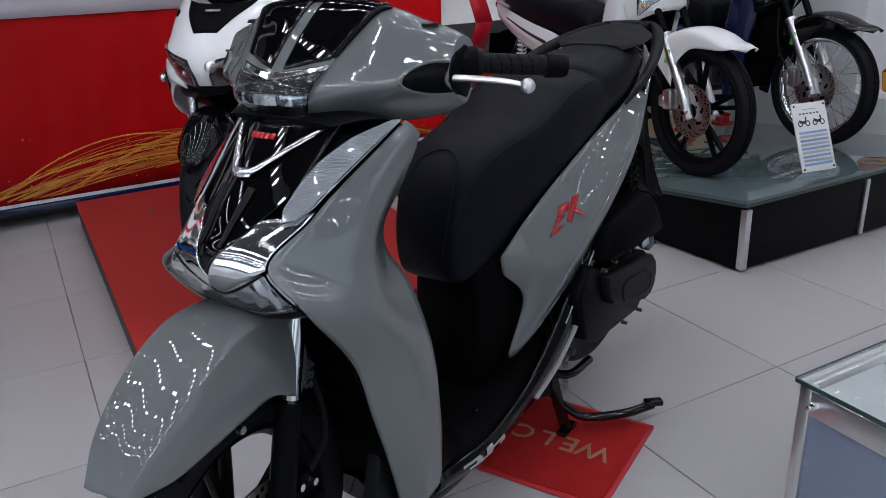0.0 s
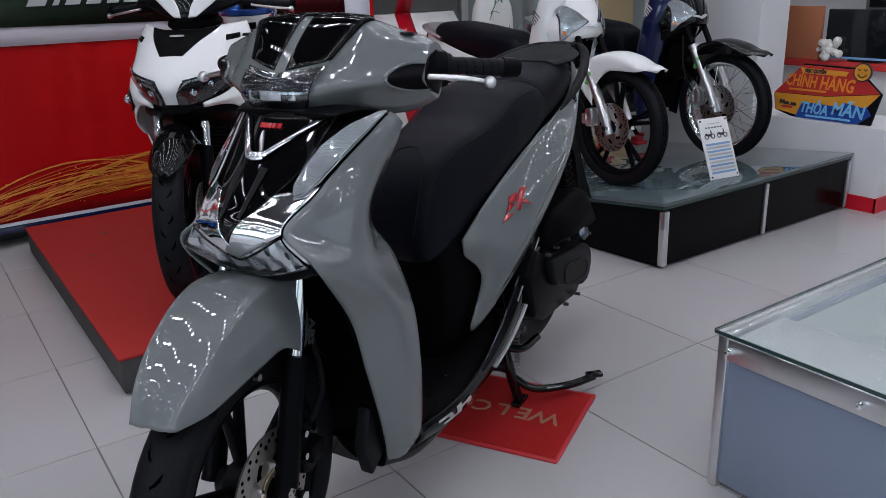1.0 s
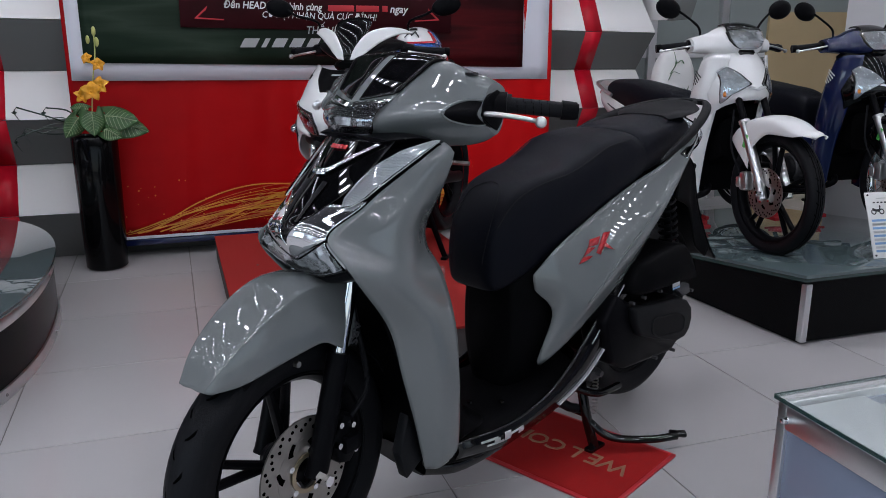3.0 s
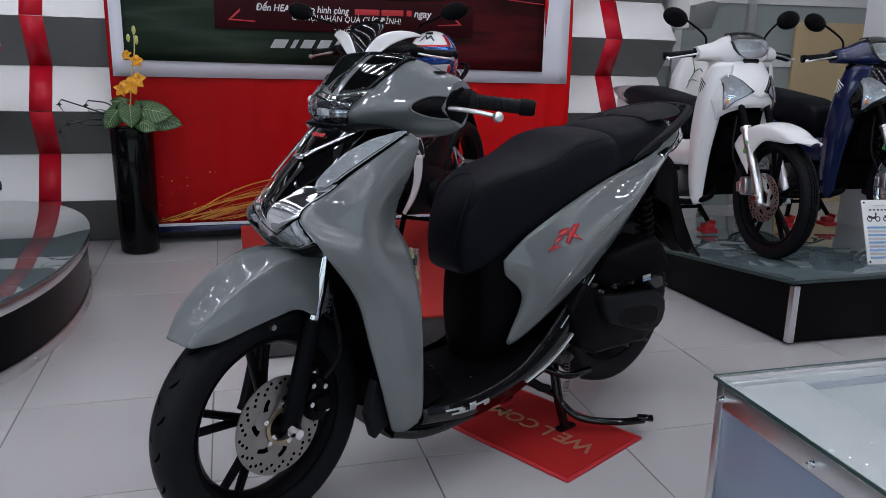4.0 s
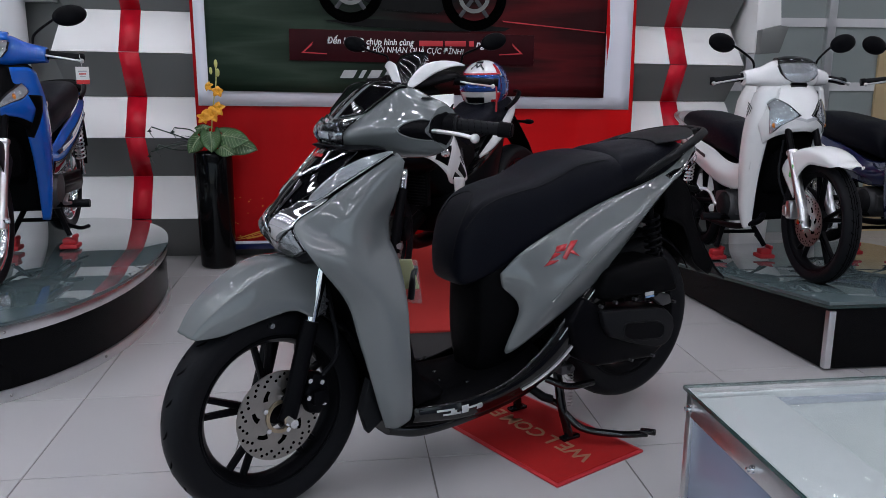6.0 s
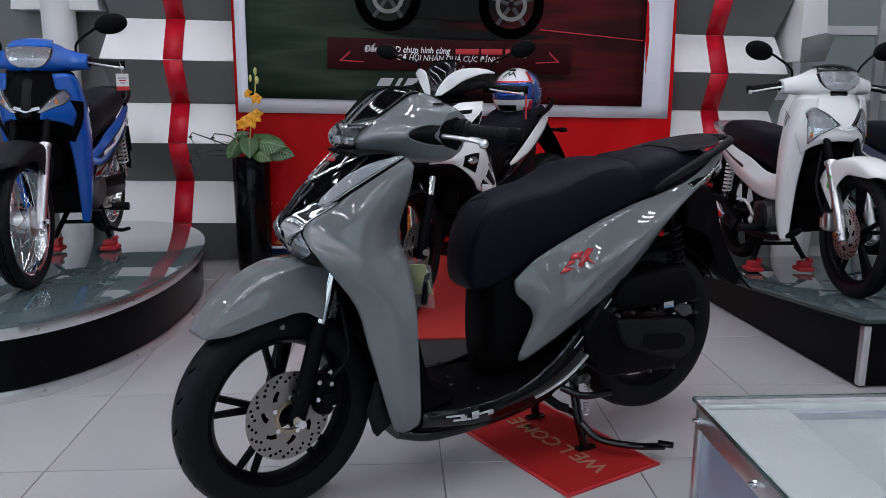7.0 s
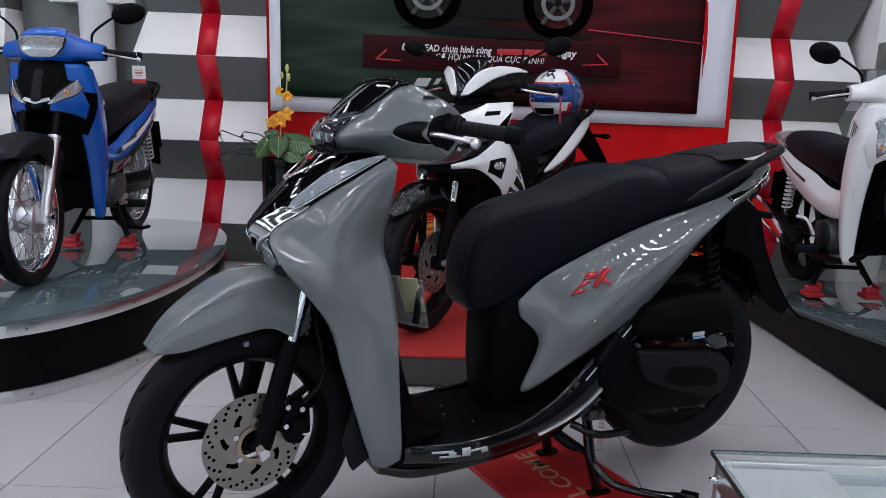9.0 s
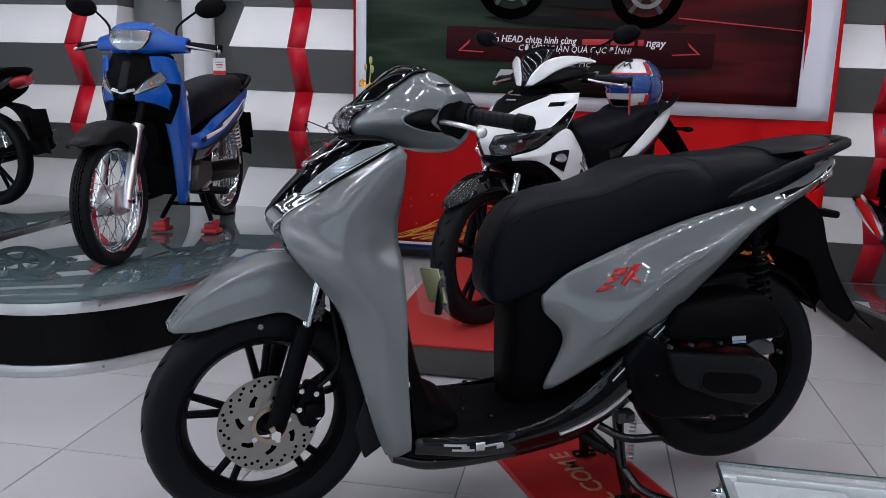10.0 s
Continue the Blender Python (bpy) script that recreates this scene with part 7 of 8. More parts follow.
part("nose", grid_bm(net_grid(NWF, 49, 34)), "white_paint", sport, "glossy white nose fairing", 0.004)
part("nose_panel", patch(NWF, lambda v: 3 - 1.75 + 0.80 * v, lambda v: 3 + 1.75 - 0.80 * v, 0.04, 1.55, 30, 26, 0.006, NC), "plastic_black", sport, "matt black nose panel", 0.002)
part("emblem", box_bm(0.003, 0.05, 0.010, (1.118, 0, 0.904), 0.001, rot=Matrix.Rotation(radians(-65), 4, "Y")), "silver_decal", sport, "small silver badge")
for sg in (1, -1):
    o = lambda q: (lambda v: 3 + sg * q(v))
    inner = o(lambda v: 0.30 + 0.5 * max(0, 3.35 - v))
    outer = o(lambda v: np.interp(v, [2.5, 2.9, 3.4, 3.95], [2.55, 2.45, 2.10, 1.50]))
    pair = (inner, outer) if sg > 0 else (outer, inner)
    part("headlamp", patch(NWF, *pair, 2.72, 3.95, 24, 24, 0.006, NC), "lamp_dark", sport, "dark slanted headlamp", 0.002)
    part("headlamp_glass", patch(NWF, *pair, 2.78, 3.9, 24, 20, 0.012, NC), "lens", sport, "clear lamp lens", 0.002)
    for du, dv, q in ((0.9, 3.45, 0.020), (1.5, 3.3, 0.016)):
        part("lamp_cell", ball_bm(q, tuple(net_at(NWF, 3 + sg * du, dv) + np.array([0.002, 0, 0])), (0.5, 1, 0.7), 12), "reflector", sport, "silver lamp cell")
    black = o(lambda v: np.interp(v, [0.9, 1.6, 2.6, 3.98], [2.95, 2.72, 2.50, 1.55]))
    rim = o(lambda v: 2.98)
    part("nose_cheek", patch(NWF, *((black, rim) if sg > 0 else (rim, black)), 0.95, 3.98, 14, 20, 0.0045, NC), "gloss_black", sport, "glossy black cheek", 0.002)
    part("nose_slot", patch(NWF, 3 + sg * 2.25 - 0.28, 3 + sg * 2.25 + 0.28, 0.72, 1.02, 6, 5, 0.006, NC), "plastic_black", sport, "black slot", 0.002)
part("nose_edge", tube_bm([net_at(NWF, u, 3.98) for u in np.linspace(1.2, 4.8, 15)], 0.006, 8, 40), "satin_black", sport, "black lower lip")
part("chin", loft_bm([[(x, w * math.cos(a), z + hh * math.sin(a)) for a in np.linspace(0, 2 * math.pi, 8, endpoint=False)] for x, w, z, hh in ((1.215, 0.06, 0.675, 0.02), (1.15, 0.14, 0.66, 0.05), (1.06, 0.17, 0.66, 0.09), (0.98, 0.15, 0.66, 0.10))], 24, 12), "satin_black", sport, "black chin")
# upper cowl with a smoked screen between two white blades
part("cowl", loft_bm([[(x, w * math.cos(a), z + hh * math.sin(a)) for a in np.linspace(0, 2 * math.pi, 8, endpoint=False)] for x, w, z, hh in ((1.055, 0.03, 0.960, 0.016), (1.00, 0.10, 0.978, 0.030), (0.93, 0.16, 0.995, 0.034), (0.855, 0.19, 1.005, 0.032), (0.81, 0.13, 1.0, 0.02))], 28, 18), "satin_black", sport, "black upper cowl")
part("steering_cover", loft_bm([[(x, w * math.cos(a), z + hh * math.sin(a)) for a in np.linspace(0, 2 * math.pi, 8, endpoint=False)] for x, w, z, hh in ((1.03, 0.05, 0.935, 0.02), (0.97, 0.09, 0.93, 0.035), (0.88, 0.09, 0.93, 0.035))], 24, 10), "plastic_black", sport, "black steering cover")
for sg in (1, -1):
    blade = [[(1.068, 0.014, 0.958), (1.058, 0.040, 0.962)], [(1.045, 0.030, 1.005), (1.028, 0.072, 0.985)], [(1.005, 0.068, 1.055), (0.985, 0.118, 1.022)], [(0.955, 0.120, 1.074), (0.930, 0.165, 1.046)], [(0.900, 0.172, 1.070), (0.885, 0.195, 1.052)], [(0.853, 0.202, 1.055), (0.850, 0.205, 1.050)]]
    part("cowl_wing", grid_bm(net_grid([[(x, y * sg, z) for x, y, z in r] for r in blade], 7, 36), flip=sg < 0), "white_paint", sport, "white cowl blade", 0.007)
part("screen", loft_bm([[(x, w * math.cos(a), z + hh * math.sin(a)) for a in np.linspace(0, 2 * math.pi, 8, endpoint=False)] for x, w, z, hh in ((1.055, 0.016, 0.962, 0.010), (1.035, 0.040, 1.005, 0.016), (1.00, 0.066, 1.055, 0.018), (0.955, 0.072, 1.092, 0.014), (0.915, 0.055, 1.106, 0.008))], 24, 14), "smoked", sport, "smoked wind screen")
bars(sport, 0.86, 0.985, 0.20, 0.325, 0.06)
for sg in (1, -1):
    mirror(sport, (0.862, 0.190 * sg, 1.045), (0.88, 0.325 * sg, 1.152), sg, 0.82)
SF = [
    [(1.205, 0.090, 0.690), (1.205, 0.096, 0.682), (1.200, 0.090, 0.674)],
    [(1.130, 0.165, 0.722), (1.130, 0.180, 0.695), (1.125, 0.170, 0.668)],
    [(1.030, 0.215, 0.795), (1.035, 0.240, 0.710), (1.060, 0.225, 0.600)],
    [(0.950, 0.210, 0.740), (0.960, 0.235, 0.660), (1.010, 0.220, 0.545)],
    [(0.870, 0.200, 0.630), (0.885, 0.220, 0.590), (0.940, 0.210, 0.530)],
    [(0.825, 0.195, 0.545), (0.840, 0.205, 0.535), (0.880, 0.200, 0.520)],
]
both("side_fairing", grid_bm(net_grid(SF, 13, 36)), "white_paint", sport, "white side fairing", 0.006)
both("fairing_vent", patch(SF, 0.95, 1.75, 1.35, 2.0, 5, 8, 0.004, None), "satin_black", sport, "black lamp recess", 0.002)
both("fairing_vent", patch(SF, 1.15, 1.45, 3.2, 4.5, 4, 10, 0.004, None), "plastic_grey", sport, "dark vent", 0.002)
both("fairing_vent", patch(SF, 1.6, 1.85, 3.0, 4.2, 4, 10, 0.004, None), "plastic_grey", sport, "dark vent", 0.002)
for sg in (1, -1):
    c = net_at(SF, 1.3, 1.7)
    part("turn_lamp", ball_bm(0.024, (c[0], (c[1] + 0.004) * sg, c[2]), (1.3, 0.7, 0.8), 14), "reflector", sport, "clear turn lamp")
    for k in range(5):
        c = net_at(SF, 0.55 + 0.08 * k, 3.25 + 0.04 * k)
        part("emblem", box_bm(0.034 - 0.005 * k, 0.003, 0.005, (c[0], (c[1] + 0.004) * sg, c[2]), 0.001, rot=Matrix.Rotation(radians(48 - 8 * k), 4, "Y")), "print_dark", sport, "wing-like emblem stroke")
    for k in range(5):
        c = net_at(SF, 1.02, 3.05 + 0.13 * k)
        part("emblem", box_bm(0.007, 0.003, 0.008, (c[0], (c[1] + 0.004) * sg, c[2]), 0.001, rot=Matrix.Rotation(radians(10), 4, "Y")), "print_dark", sport, "small lettering block")
BF = [
    [(0.995, 0.222, 0.570), (0.935, 0.230, 0.560), (0.880, 0.212, 0.545)],
    [(0.965, 0.212, 0.470), (0.930, 0.222, 0.460), (0.895, 0.210, 0.450)],
    [(0.972, 0.195, 0.385), (0.950, 0.200, 0.375), (0.928, 0.195, 0.365)],
    [(1.000, 0.172, 0.312), (0.992, 0.174, 0.306), (0.982, 0.172, 0.300)],
]
both("belly_fairing", grid_bm(net_grid(BF, 11, 26)), "white_paint", sport, "white lower side fairing", 0.006)
both("belly_stripe", patch(BF, 1.15, 1.55, 0.5, 2.5, 3, 14, 0.004, None), "plastic_grey", sport, "dark fairing stripe", 0.002)
both("belly_stripe", patch(BF, 1.60, 1.75, 0.5, 2.5, 2, 14, 0.004, None), "red_gloss", sport, "thin red fairing stripe", 0.002)
rad = part("radiator", box_bm(0.03, 0.22, 0.20, (1.02, 0, 0.53), 0.006), "satin_black", sport, "black finned radiator")
for k in range(13):
    part("fin", box_bm(0.006, 0.20, 0.004, (1.038, 0, 0.445 + 0.0135 * k), 0.001), "plastic_grey", rad)
part("tank_cover", loft_bm([seat_section(*q) for q in ((1.0, 0.90, 0.72, 0.12), (0.92, 0.88, 0.66, 0.145), (0.85, 0.80, 0.60, 0.14), (0.75, 0.73, 0.56, 0.13), (0.60, 0.70, 0.55, 0.11))], 28, 20), "plastic_black", sport, "black tank cover")
sw = [(0.845, 0.705, 0.62, 0.05), (0.82, 0.755, 0.62, 0.085), (0.76, 0.785, 0.64, 0.108), (0.65, 0.800, 0.66, 0.125), (0.52, 0.822, 0.69, 0.130), (0.44, 0.835, 0.70, 0.130), (0.38, 0.862, 0.72, 0.128), (0.28, 0.872, 0.74, 0.118), (0.18, 0.876, 0.77, 0.095), (0.12, 0.870, 0.80, 0.07)]
part("seat", loft_bm([seat_section(*q) for q in sw], 36, 44), "seat_leather", sport, "black leatherette seat")
part("seat_base", loft_bm([seat_section(*q) for q in ((0.80, 0.70, 0.50, 0.09), (0.62, 0.70, 0.50, 0.11), (0.40, 0.74, 0.58, 0.11), (0.20, 0.80, 0.68, 0.085), (0.08, 0.83, 0.76, 0.05))], 28, 20), "gloss_black", sport, "glossy black under-seat cover")
TW = [
    [(0.575, 0.122, 0.608), (0.572, 0.126, 0.600), (0.568, 0.122, 0.594)],
    [(0.455, 0.132, 0.690), (0.440, 0.146, 0.655), (0.435, 0.130, 0.625)],
    [(0.320, 0.130, 0.775), (0.295, 0.140, 0.735), (0.290, 0.124, 0.695)],
    [(0.200, 0.108, 0.832), (0.175, 0.115, 0.800), (0.170, 0.102, 0.770)],
    [(0.110, 0.070, 0.862), (0.095, 0.074, 0.848), (0.095, 0.068, 0.832)],
]
both("tail_fairing", grid_bm(net_grid(TW, 13, 28)), "white_paint", sport, "white tail fairing", 0.005)
both("tail_stripe", patch(TW, 1.30, 1.62, 0.5, 3.0, 3, 12, 0.004, None), "plastic_grey", sport, "dark tail stripe", 0.002)
both("tail_stripe", patch(TW, 1.66, 1.76, 0.5, 3.0, 2, 12, 0.004, None), "red_gloss", sport, "thin red tail stripe", 0.002)
both("grab_rail", tube_bm([(0.30, 0.128, 0.815), (0.20, 0.128, 0.850), (0.11, 0.105, 0.885), (0.065, 0.06, 0.890)], 0.013, 10, 22, 0.8), "satin_black", sport, "black grab rail")
part("tail_lamp", ball_bm(0.03, (0.09, 0, 0.835), (0.8, 1.5, 0.5), 14), "red_gloss", sport, "red tail lamp")
part("rear_fender", grid_bm(net_grid([[(0.12, 0.07, 0.79), (0.11, 0, 0.80), (0.12, -0.07, 0.79)], [(0.02, 0.07, 0.70), (0.01, 0, 0.705), (0.02, -0.07, 0.70)], [(-0.10, 0.06, 0.60), (-0.11, 0, 0.60), (-0.10, -0.06, 0.60)], [(-0.20, 0.05, 0.50), (-0.21, 0, 0.50), (-0.20, -0.05, 0.50)]], 7, 18), flip=True), "plastic_black", sport, "black rear mudguard", 0.005)
for sg in (1, -1):
    part("rear_turn_lamp", join(tube_bm([(0.03, 0.03 * sg, 0.725), (0.03, 0.10 * sg, 0.725)], 0.008, 8), ball_bm(0.02, (0.03, 0.125 * sg, 0.725), (1, 1.6, 0.7), 10)), "satin_black", sport, "black turn lamp")
    part("swing_arm", tube_bm([(0.42, 0.10 * sg, 0.36), (0.0, 0.10 * sg, RW)], 0.022, 12, 0, 1.3), "satin_black", sport, "black swing arm")
    part("peg_bracket", join(tube_bm([(0.36, 0.14 * sg, 0.50), (0.27, 0.16 * sg, 0.42), (0.36, 0.16 * sg, 0.40), (0.36, 0.14 * sg, 0.50)], 0.009, 8), tube_bm([(0.28, 0.15 * sg, 0.42), (0.28, 0.25 * sg, 0.42)], 0.011, 8)), "alloy", sport, "silver foot peg bracket")
part("frame", loft_bm([seat_section(*s) for s in ((1.0, 0.72, 0.58, 0.07), (0.85, 0.64, 0.44, 0.09), (0.60, 0.58, 0.38, 0.10), (0.40, 0.60, 0.34, 0.10), (0.2, 0.70, 0.60, 0.06))], 24, 18), "satin_black", sport, "black frame")
part("engine_block", join(prism_bm([(0.88, 0.44), (0.84, 0.26), (0.50, 0.20), (0.42, 0.26), (0.44, 0.42), (0.70, 0.48)], -0.13, 0.13, 0.015), lathe_bm([(0.0005, 0.155), (0.06, 0.155), (0.075, 0.14), (0.078, 0.12)], 24, "y", (0.57, 0, 0.31))), "satin_black", sport, "black engine")
part("exhaust", tube_bm([(0.88, -0.02, 0.36), (0.93, -0.08, 0.26), (0.75, -0.13, 0.18), (0.4, -0.15, 0.20), (0.0, -0.17, 0.33), (-0.2, -0.175, 0.41)], 0.03, 12, 36, 1.0, 0.05), "satin_black", sport, "black exhaust")
part("stand", join(*[tube_bm([(0.44, 0.08 * s, 0.24), (0.40, 0.16 * s, -0.025)], 0.014, 10) for s in (1, -1)], tube_bm([(0.42, 0.12, 0.13), (0.42, -0.12, 0.13)], 0.010, 8), *[box_bm(0.07, 0.03, 0.014, (0.40, 0.165 * s, -0.028), 0.004) for s in (1, -1)]), "satin_black", sport, "black centre stand")

# steering turned slightly to the left
TURNED = {"fork_leg", "fork_tube", "axle_nut", "brake_caliper", "front_fender"}
BAR = {"cowl", "cowl_wing", "screen", "steering_cover", "grip", "bar_end", "switch_box", "brake_lever", "mirror_arm", "mirror_head", "mirror_glass"}
for ob in sport.children:
    kind = ob.name.split(".")[0]
    if kind in TURNED:
        ob.data.transform(rotz(10.0, LW - 0.02))
    elif kind in BAR:
        ob.data.transform(rotz(6.0, 0.93))
    elif kind == "rim_tape" and max(v.co.x for v in ob.data.vertices) > 1:
        ob.data.transform(rotz(10.0, LW - 0.02))

# ---- helmet on the sports motorcycle's seat ----
helmet = thing("helmet", sport.matrix_world @ Matrix.Translation((0.30, 0.0, 0.930)) @ Matrix.Rotation(radians(8), 4, "Z"), "white, red and blue full-face helmet resting on the seat", "helmet")


def shell(theta0, theta1, phi0, phi1, r, nu=30, nv=18):
    g = []
    for i in range(nv + 1):
        p = radians(phi0 + (phi1 - phi0) * i / nv)
        row = []
        for j in range(nu + 1):
            t = radians(theta0 + (theta1 - theta0) * j / nu)
            k = 1.0 + (0.10 * max(0, math.cos(t)) if p < 0 else 0)
            row.append((r * 1.14 * k * math.cos(p) * math.cos(t), r * 0.95 * math.cos(p) * math.sin(t), r * 1.02 * math.sin(p)))
        g.append(row)
    bm = grid_bm(g)
    bmesh.ops.remove_doubles(bm, verts=bm.verts, dist=1e-5)
    return bm


part("shell", shell(-180, 180, 24, 90, 0.128, 48), "helmet_white", helmet, "white crown", 0.006)
part("shell_back", shell(62, 298, -52, 24.2, 0.128, 36), "helmet_blue", helmet, "dark blue back", 0.006)
part("chin_bar", shell(-62.5, 62.5, -52, -9, 0.129, 30, 12), "helmet_white", helmet, "white chin bar", 0.008)
part("visor", shell(-68, 68, -9.5, 27, 0.1315, 30, 12), "visor_blue", helmet, "mirrored blue visor", 0.003)
part("lining", shell(-180, 180, -50, 85, 0.115, 30), "rubber_dark", helmet, "black lining", 0.003)
for a, b, c, d in ((-72, 72, 26, 31), (-72, -60, 30, 58), (60, 72, 30, 58), (-60, -44, -34, -28), (44, 60, -34, -28), (-66, -56, -50, -12), (56, 66, -50, -12), (-56, 56, -52, -46)):
    part("red_graphic", shell(a, b, c, d, 0.1314, 14, 6), "red_gloss", helmet, "red graphic", 0.001)
for a, b, c, d in ((76, 150, 22, 62), (-150, -76, 22, 62), (70, 110, -20, 10), (-110, -70, -20, 10)):
    part("blue_graphic", shell(a, b, c, d, 0.1308, 12, 8), "helmet_blue", helmet, "dark blue graphic", 0.001)
for a, b, c, d in ((112, 140, -34, 12), (-140, -112, -34, 12)):
    part("white_graphic", shell(a, b, c, d, 0.1308, 8, 8), "helmet_white", helmet, "white graphic", 0.001)
part("chin_vent", shell(-26, 26, -36, -22, 0.133, 10, 5), "satin_black", helmet, "black chin vent", 0.003)
part("brow_vent", shell(-20, 20, 62, 70, 0.1325, 10, 4), "satin_black", helmet, "black brow vent", 0.003)
for k in range(4):
    a0, c0, c1 = (-20, -10, 0, 10)[k], (40, 54, 44, 54)[k], (54, 44, 54, 40)[k]
    stroke = [shell(a0 + 10 * t - 1, a0 + 10 * t + 3, c0 + (c1 - c0) * t, c0 + (c1 - c0) * t + 5, 0.1322, 2, 2) for t in np.linspace(0, 1, 5)]
    part("mark", join(*stroke), "print_dark", helmet, "dark zigzag mark", 0.001)
ribbon = thing("ribbon", sport.matrix_world @ Matrix.Translation((0.768, 0.318, 0.962)), "thin red tag ribbon tied to the grip", "ribbon")
part("strip", tube_bm([(0, 0, 0.022), (0.004, 0.006, -0.04), (-0.004, 0.0, -0.12)], 0.004, 6, 14, 0.3), "red_paint", ribbon)

# ---- welcome mat ----
mat_turn = 29.7
mat = thing("door_mat", pose(0.956, 0.13, 0.0, 0, 0, mat_turn), "red ribbed welcome mat with golden letters lying on the tiles", "door mat")
part("carpet_body", box_bm(0.356, 0.60, 0.009, (0, 0, 0.0050), 0.003), "mat_red", mat, "red looped pile")
part("rim", join(box_bm(0.372, 0.014, 0.007, (0, 0.305, 0.0038), 0.002), box_bm(0.372, 0.014, 0.007, (0, -0.305, 0.0038), 0.002), box_bm(0.014, 0.62, 0.007, (0.183, 0, 0.0038), 0.002), box_bm(0.014, 0.62, 0.007, (-0.183, 0, 0.0038), 0.002)), "red_paint", mat, "smooth red rim")
# letters run along the mat's length, the W nearest to the stand
for k, c in enumerate("WELCOME"):
    bm = text_bm(c, 0.085, 0.0012, 0, 0.0006)
    part("letter", moved(bm, Matrix.Translation((0.03, -0.215 + 0.064 * k, 0.0102)) @ Matrix.Rotation(radians(90), 4, "Z")), "mat_gold", mat, "golden letter")

# ---- low glass-topped display table ----
CX0, CX1, CY0, CY1, CZ = 1.185, 2.45, -1.45, -0.515, 0.415
table = thing("display_table", Matrix(), "low glass-topped display table with blue-grey panels in an aluminium frame", "display table")
part("side_panel", box_bm(0.012, CY1 - CY0 - 0.04, CZ - 0.05, (CX0 + 0.014, (CY0 + CY1) / 2, CZ / 2 - 0.01), 0.002), "cabinet_blue", table, "blue-grey side panel")
part("back_panel", box_bm(CX1 - CX0 - 0.04, 0.012, CZ - 0.05, ((CX0 + CX1) / 2, CY1 - 0.014, CZ / 2 - 0.01), 0.002), "cabinet_blue", table, "blue-grey panel")
part("front_panel", box_bm(CX1 - CX0 - 0.04, 0.012, CZ - 0.05, ((CX0 + CX1) / 2, CY0 + 0.014, CZ / 2 - 0.01), 0.002), "cabinet_blue", table, "blue-grey panel")
part("end_panel", box_bm(0.012, CY1 - CY0 - 0.04, CZ - 0.05, (CX1 - 0.014, (CY0 + CY1) / 2, CZ / 2 - 0.01), 0.002), "cabinet_blue", table, "blue-grey end panel")
for x in (CX0 + 0.012, CX1 - 0.012):
    for y in (CY0 + 0.012, CY1 - 0.012):
        part("post", box_bm(0.026, 0.026, CZ - 0.014, (x, y, (CZ - 0.014) / 2), 0.003), "alloy", table, "brushed aluminium post")
for x in (CX0 + 0.006, CX1 - 0.006):
    part("rail", box_bm(0.014, CY1 - CY0 - 0.05, 0.055, (x, (CY0 + CY1) / 2, CZ - 0.043), 0.002), "alloy", table, "brushed aluminium rail")
for y in (CY0 + 0.006, CY1 - 0.006):
    part("rail", box_bm(CX1 - CX0 - 0.05, 0.014, 0.055, ((CX0 + CX1) / 2, y, CZ - 0.043), 0.002), "alloy", table, "brushed aluminium rail")
part("shelf_board", box_bm(0.195, CY1 - CY0 - 0.05, 0.01, (CX0 + 0.115, (CY0 + CY1) / 2, CZ - 0.026), 0.002), "board_white", table, "pale board under the glass")
part("shelf_board", box_bm(CX1 - CX0 - 0.24, CY1 - CY0 - 0.05, 0.01, (CX0 + 0.215 + (CX1 - CX0 - 0.24) / 2, (CY0 + CY1) / 2, CZ - 0.055), 0.002), "glass_frost", table, "grey-green shelf under the glass")
glass = part("glass_top", box_bm(CX1 - CX0 + 0.012, CY1 - CY0 + 0.012, 0.008, ((CX0 + CX1) / 2, (CY0 + CY1) / 2, CZ - 0.004), 0.0015), "glass_clear", table, "clear glass top with a green edge")
part("glass_edge", join(box_bm(0.003, CY1 - CY0 + 0.012, 0.0085, (CX0 - 0.0085, (CY0 + CY1) / 2, CZ - 0.0042), 0), box_bm(CX1 - CX0 + 0.012, 0.003, 0.0085, ((CX0 + CX1) / 2, CY1 + 0.0085, CZ - 0.0042), 0)), "glass_edge", table, "dark green glass edge")
for y in (CY1 - 0.035, CY1 - 0.34, CY1 - 0.65):
    part("stud", join(lathe_bm([(0.0005, -0.012), (0.008, -0.012), (0.0095, -0.008), (0.0095, 0.0)], 16, "x", (CX0 - 0.001, y, CZ - 0.043)), lathe_bm([(0.005, 0), (0.005, -0.02), (0.0005, -0.021)], 12, "x", (CX0 - 0.001, y, CZ - 0.043))), "chrome", table, "chromed stud")

# ---- floor vase with orchids ----
VX, VY = -0.42, 2.655
vase = thing("floor_vase", pose(VX, VY, 0), "tall glossy black floor vase with yellow orchids and broad leaves", "vase")
part("body", lathe_bm([(0.0005, 0.002), (0.092, 0.002), (0.104, 0.012), (0.108, 0.2), (0.111, 0.45), (0.113, 0.69), (0.108, 0.70), (0.100, 0.69), (0.098, 0.40), (0.0005, 0.38)], 48, "z"), "vase_black", vase, "glossy black vase")


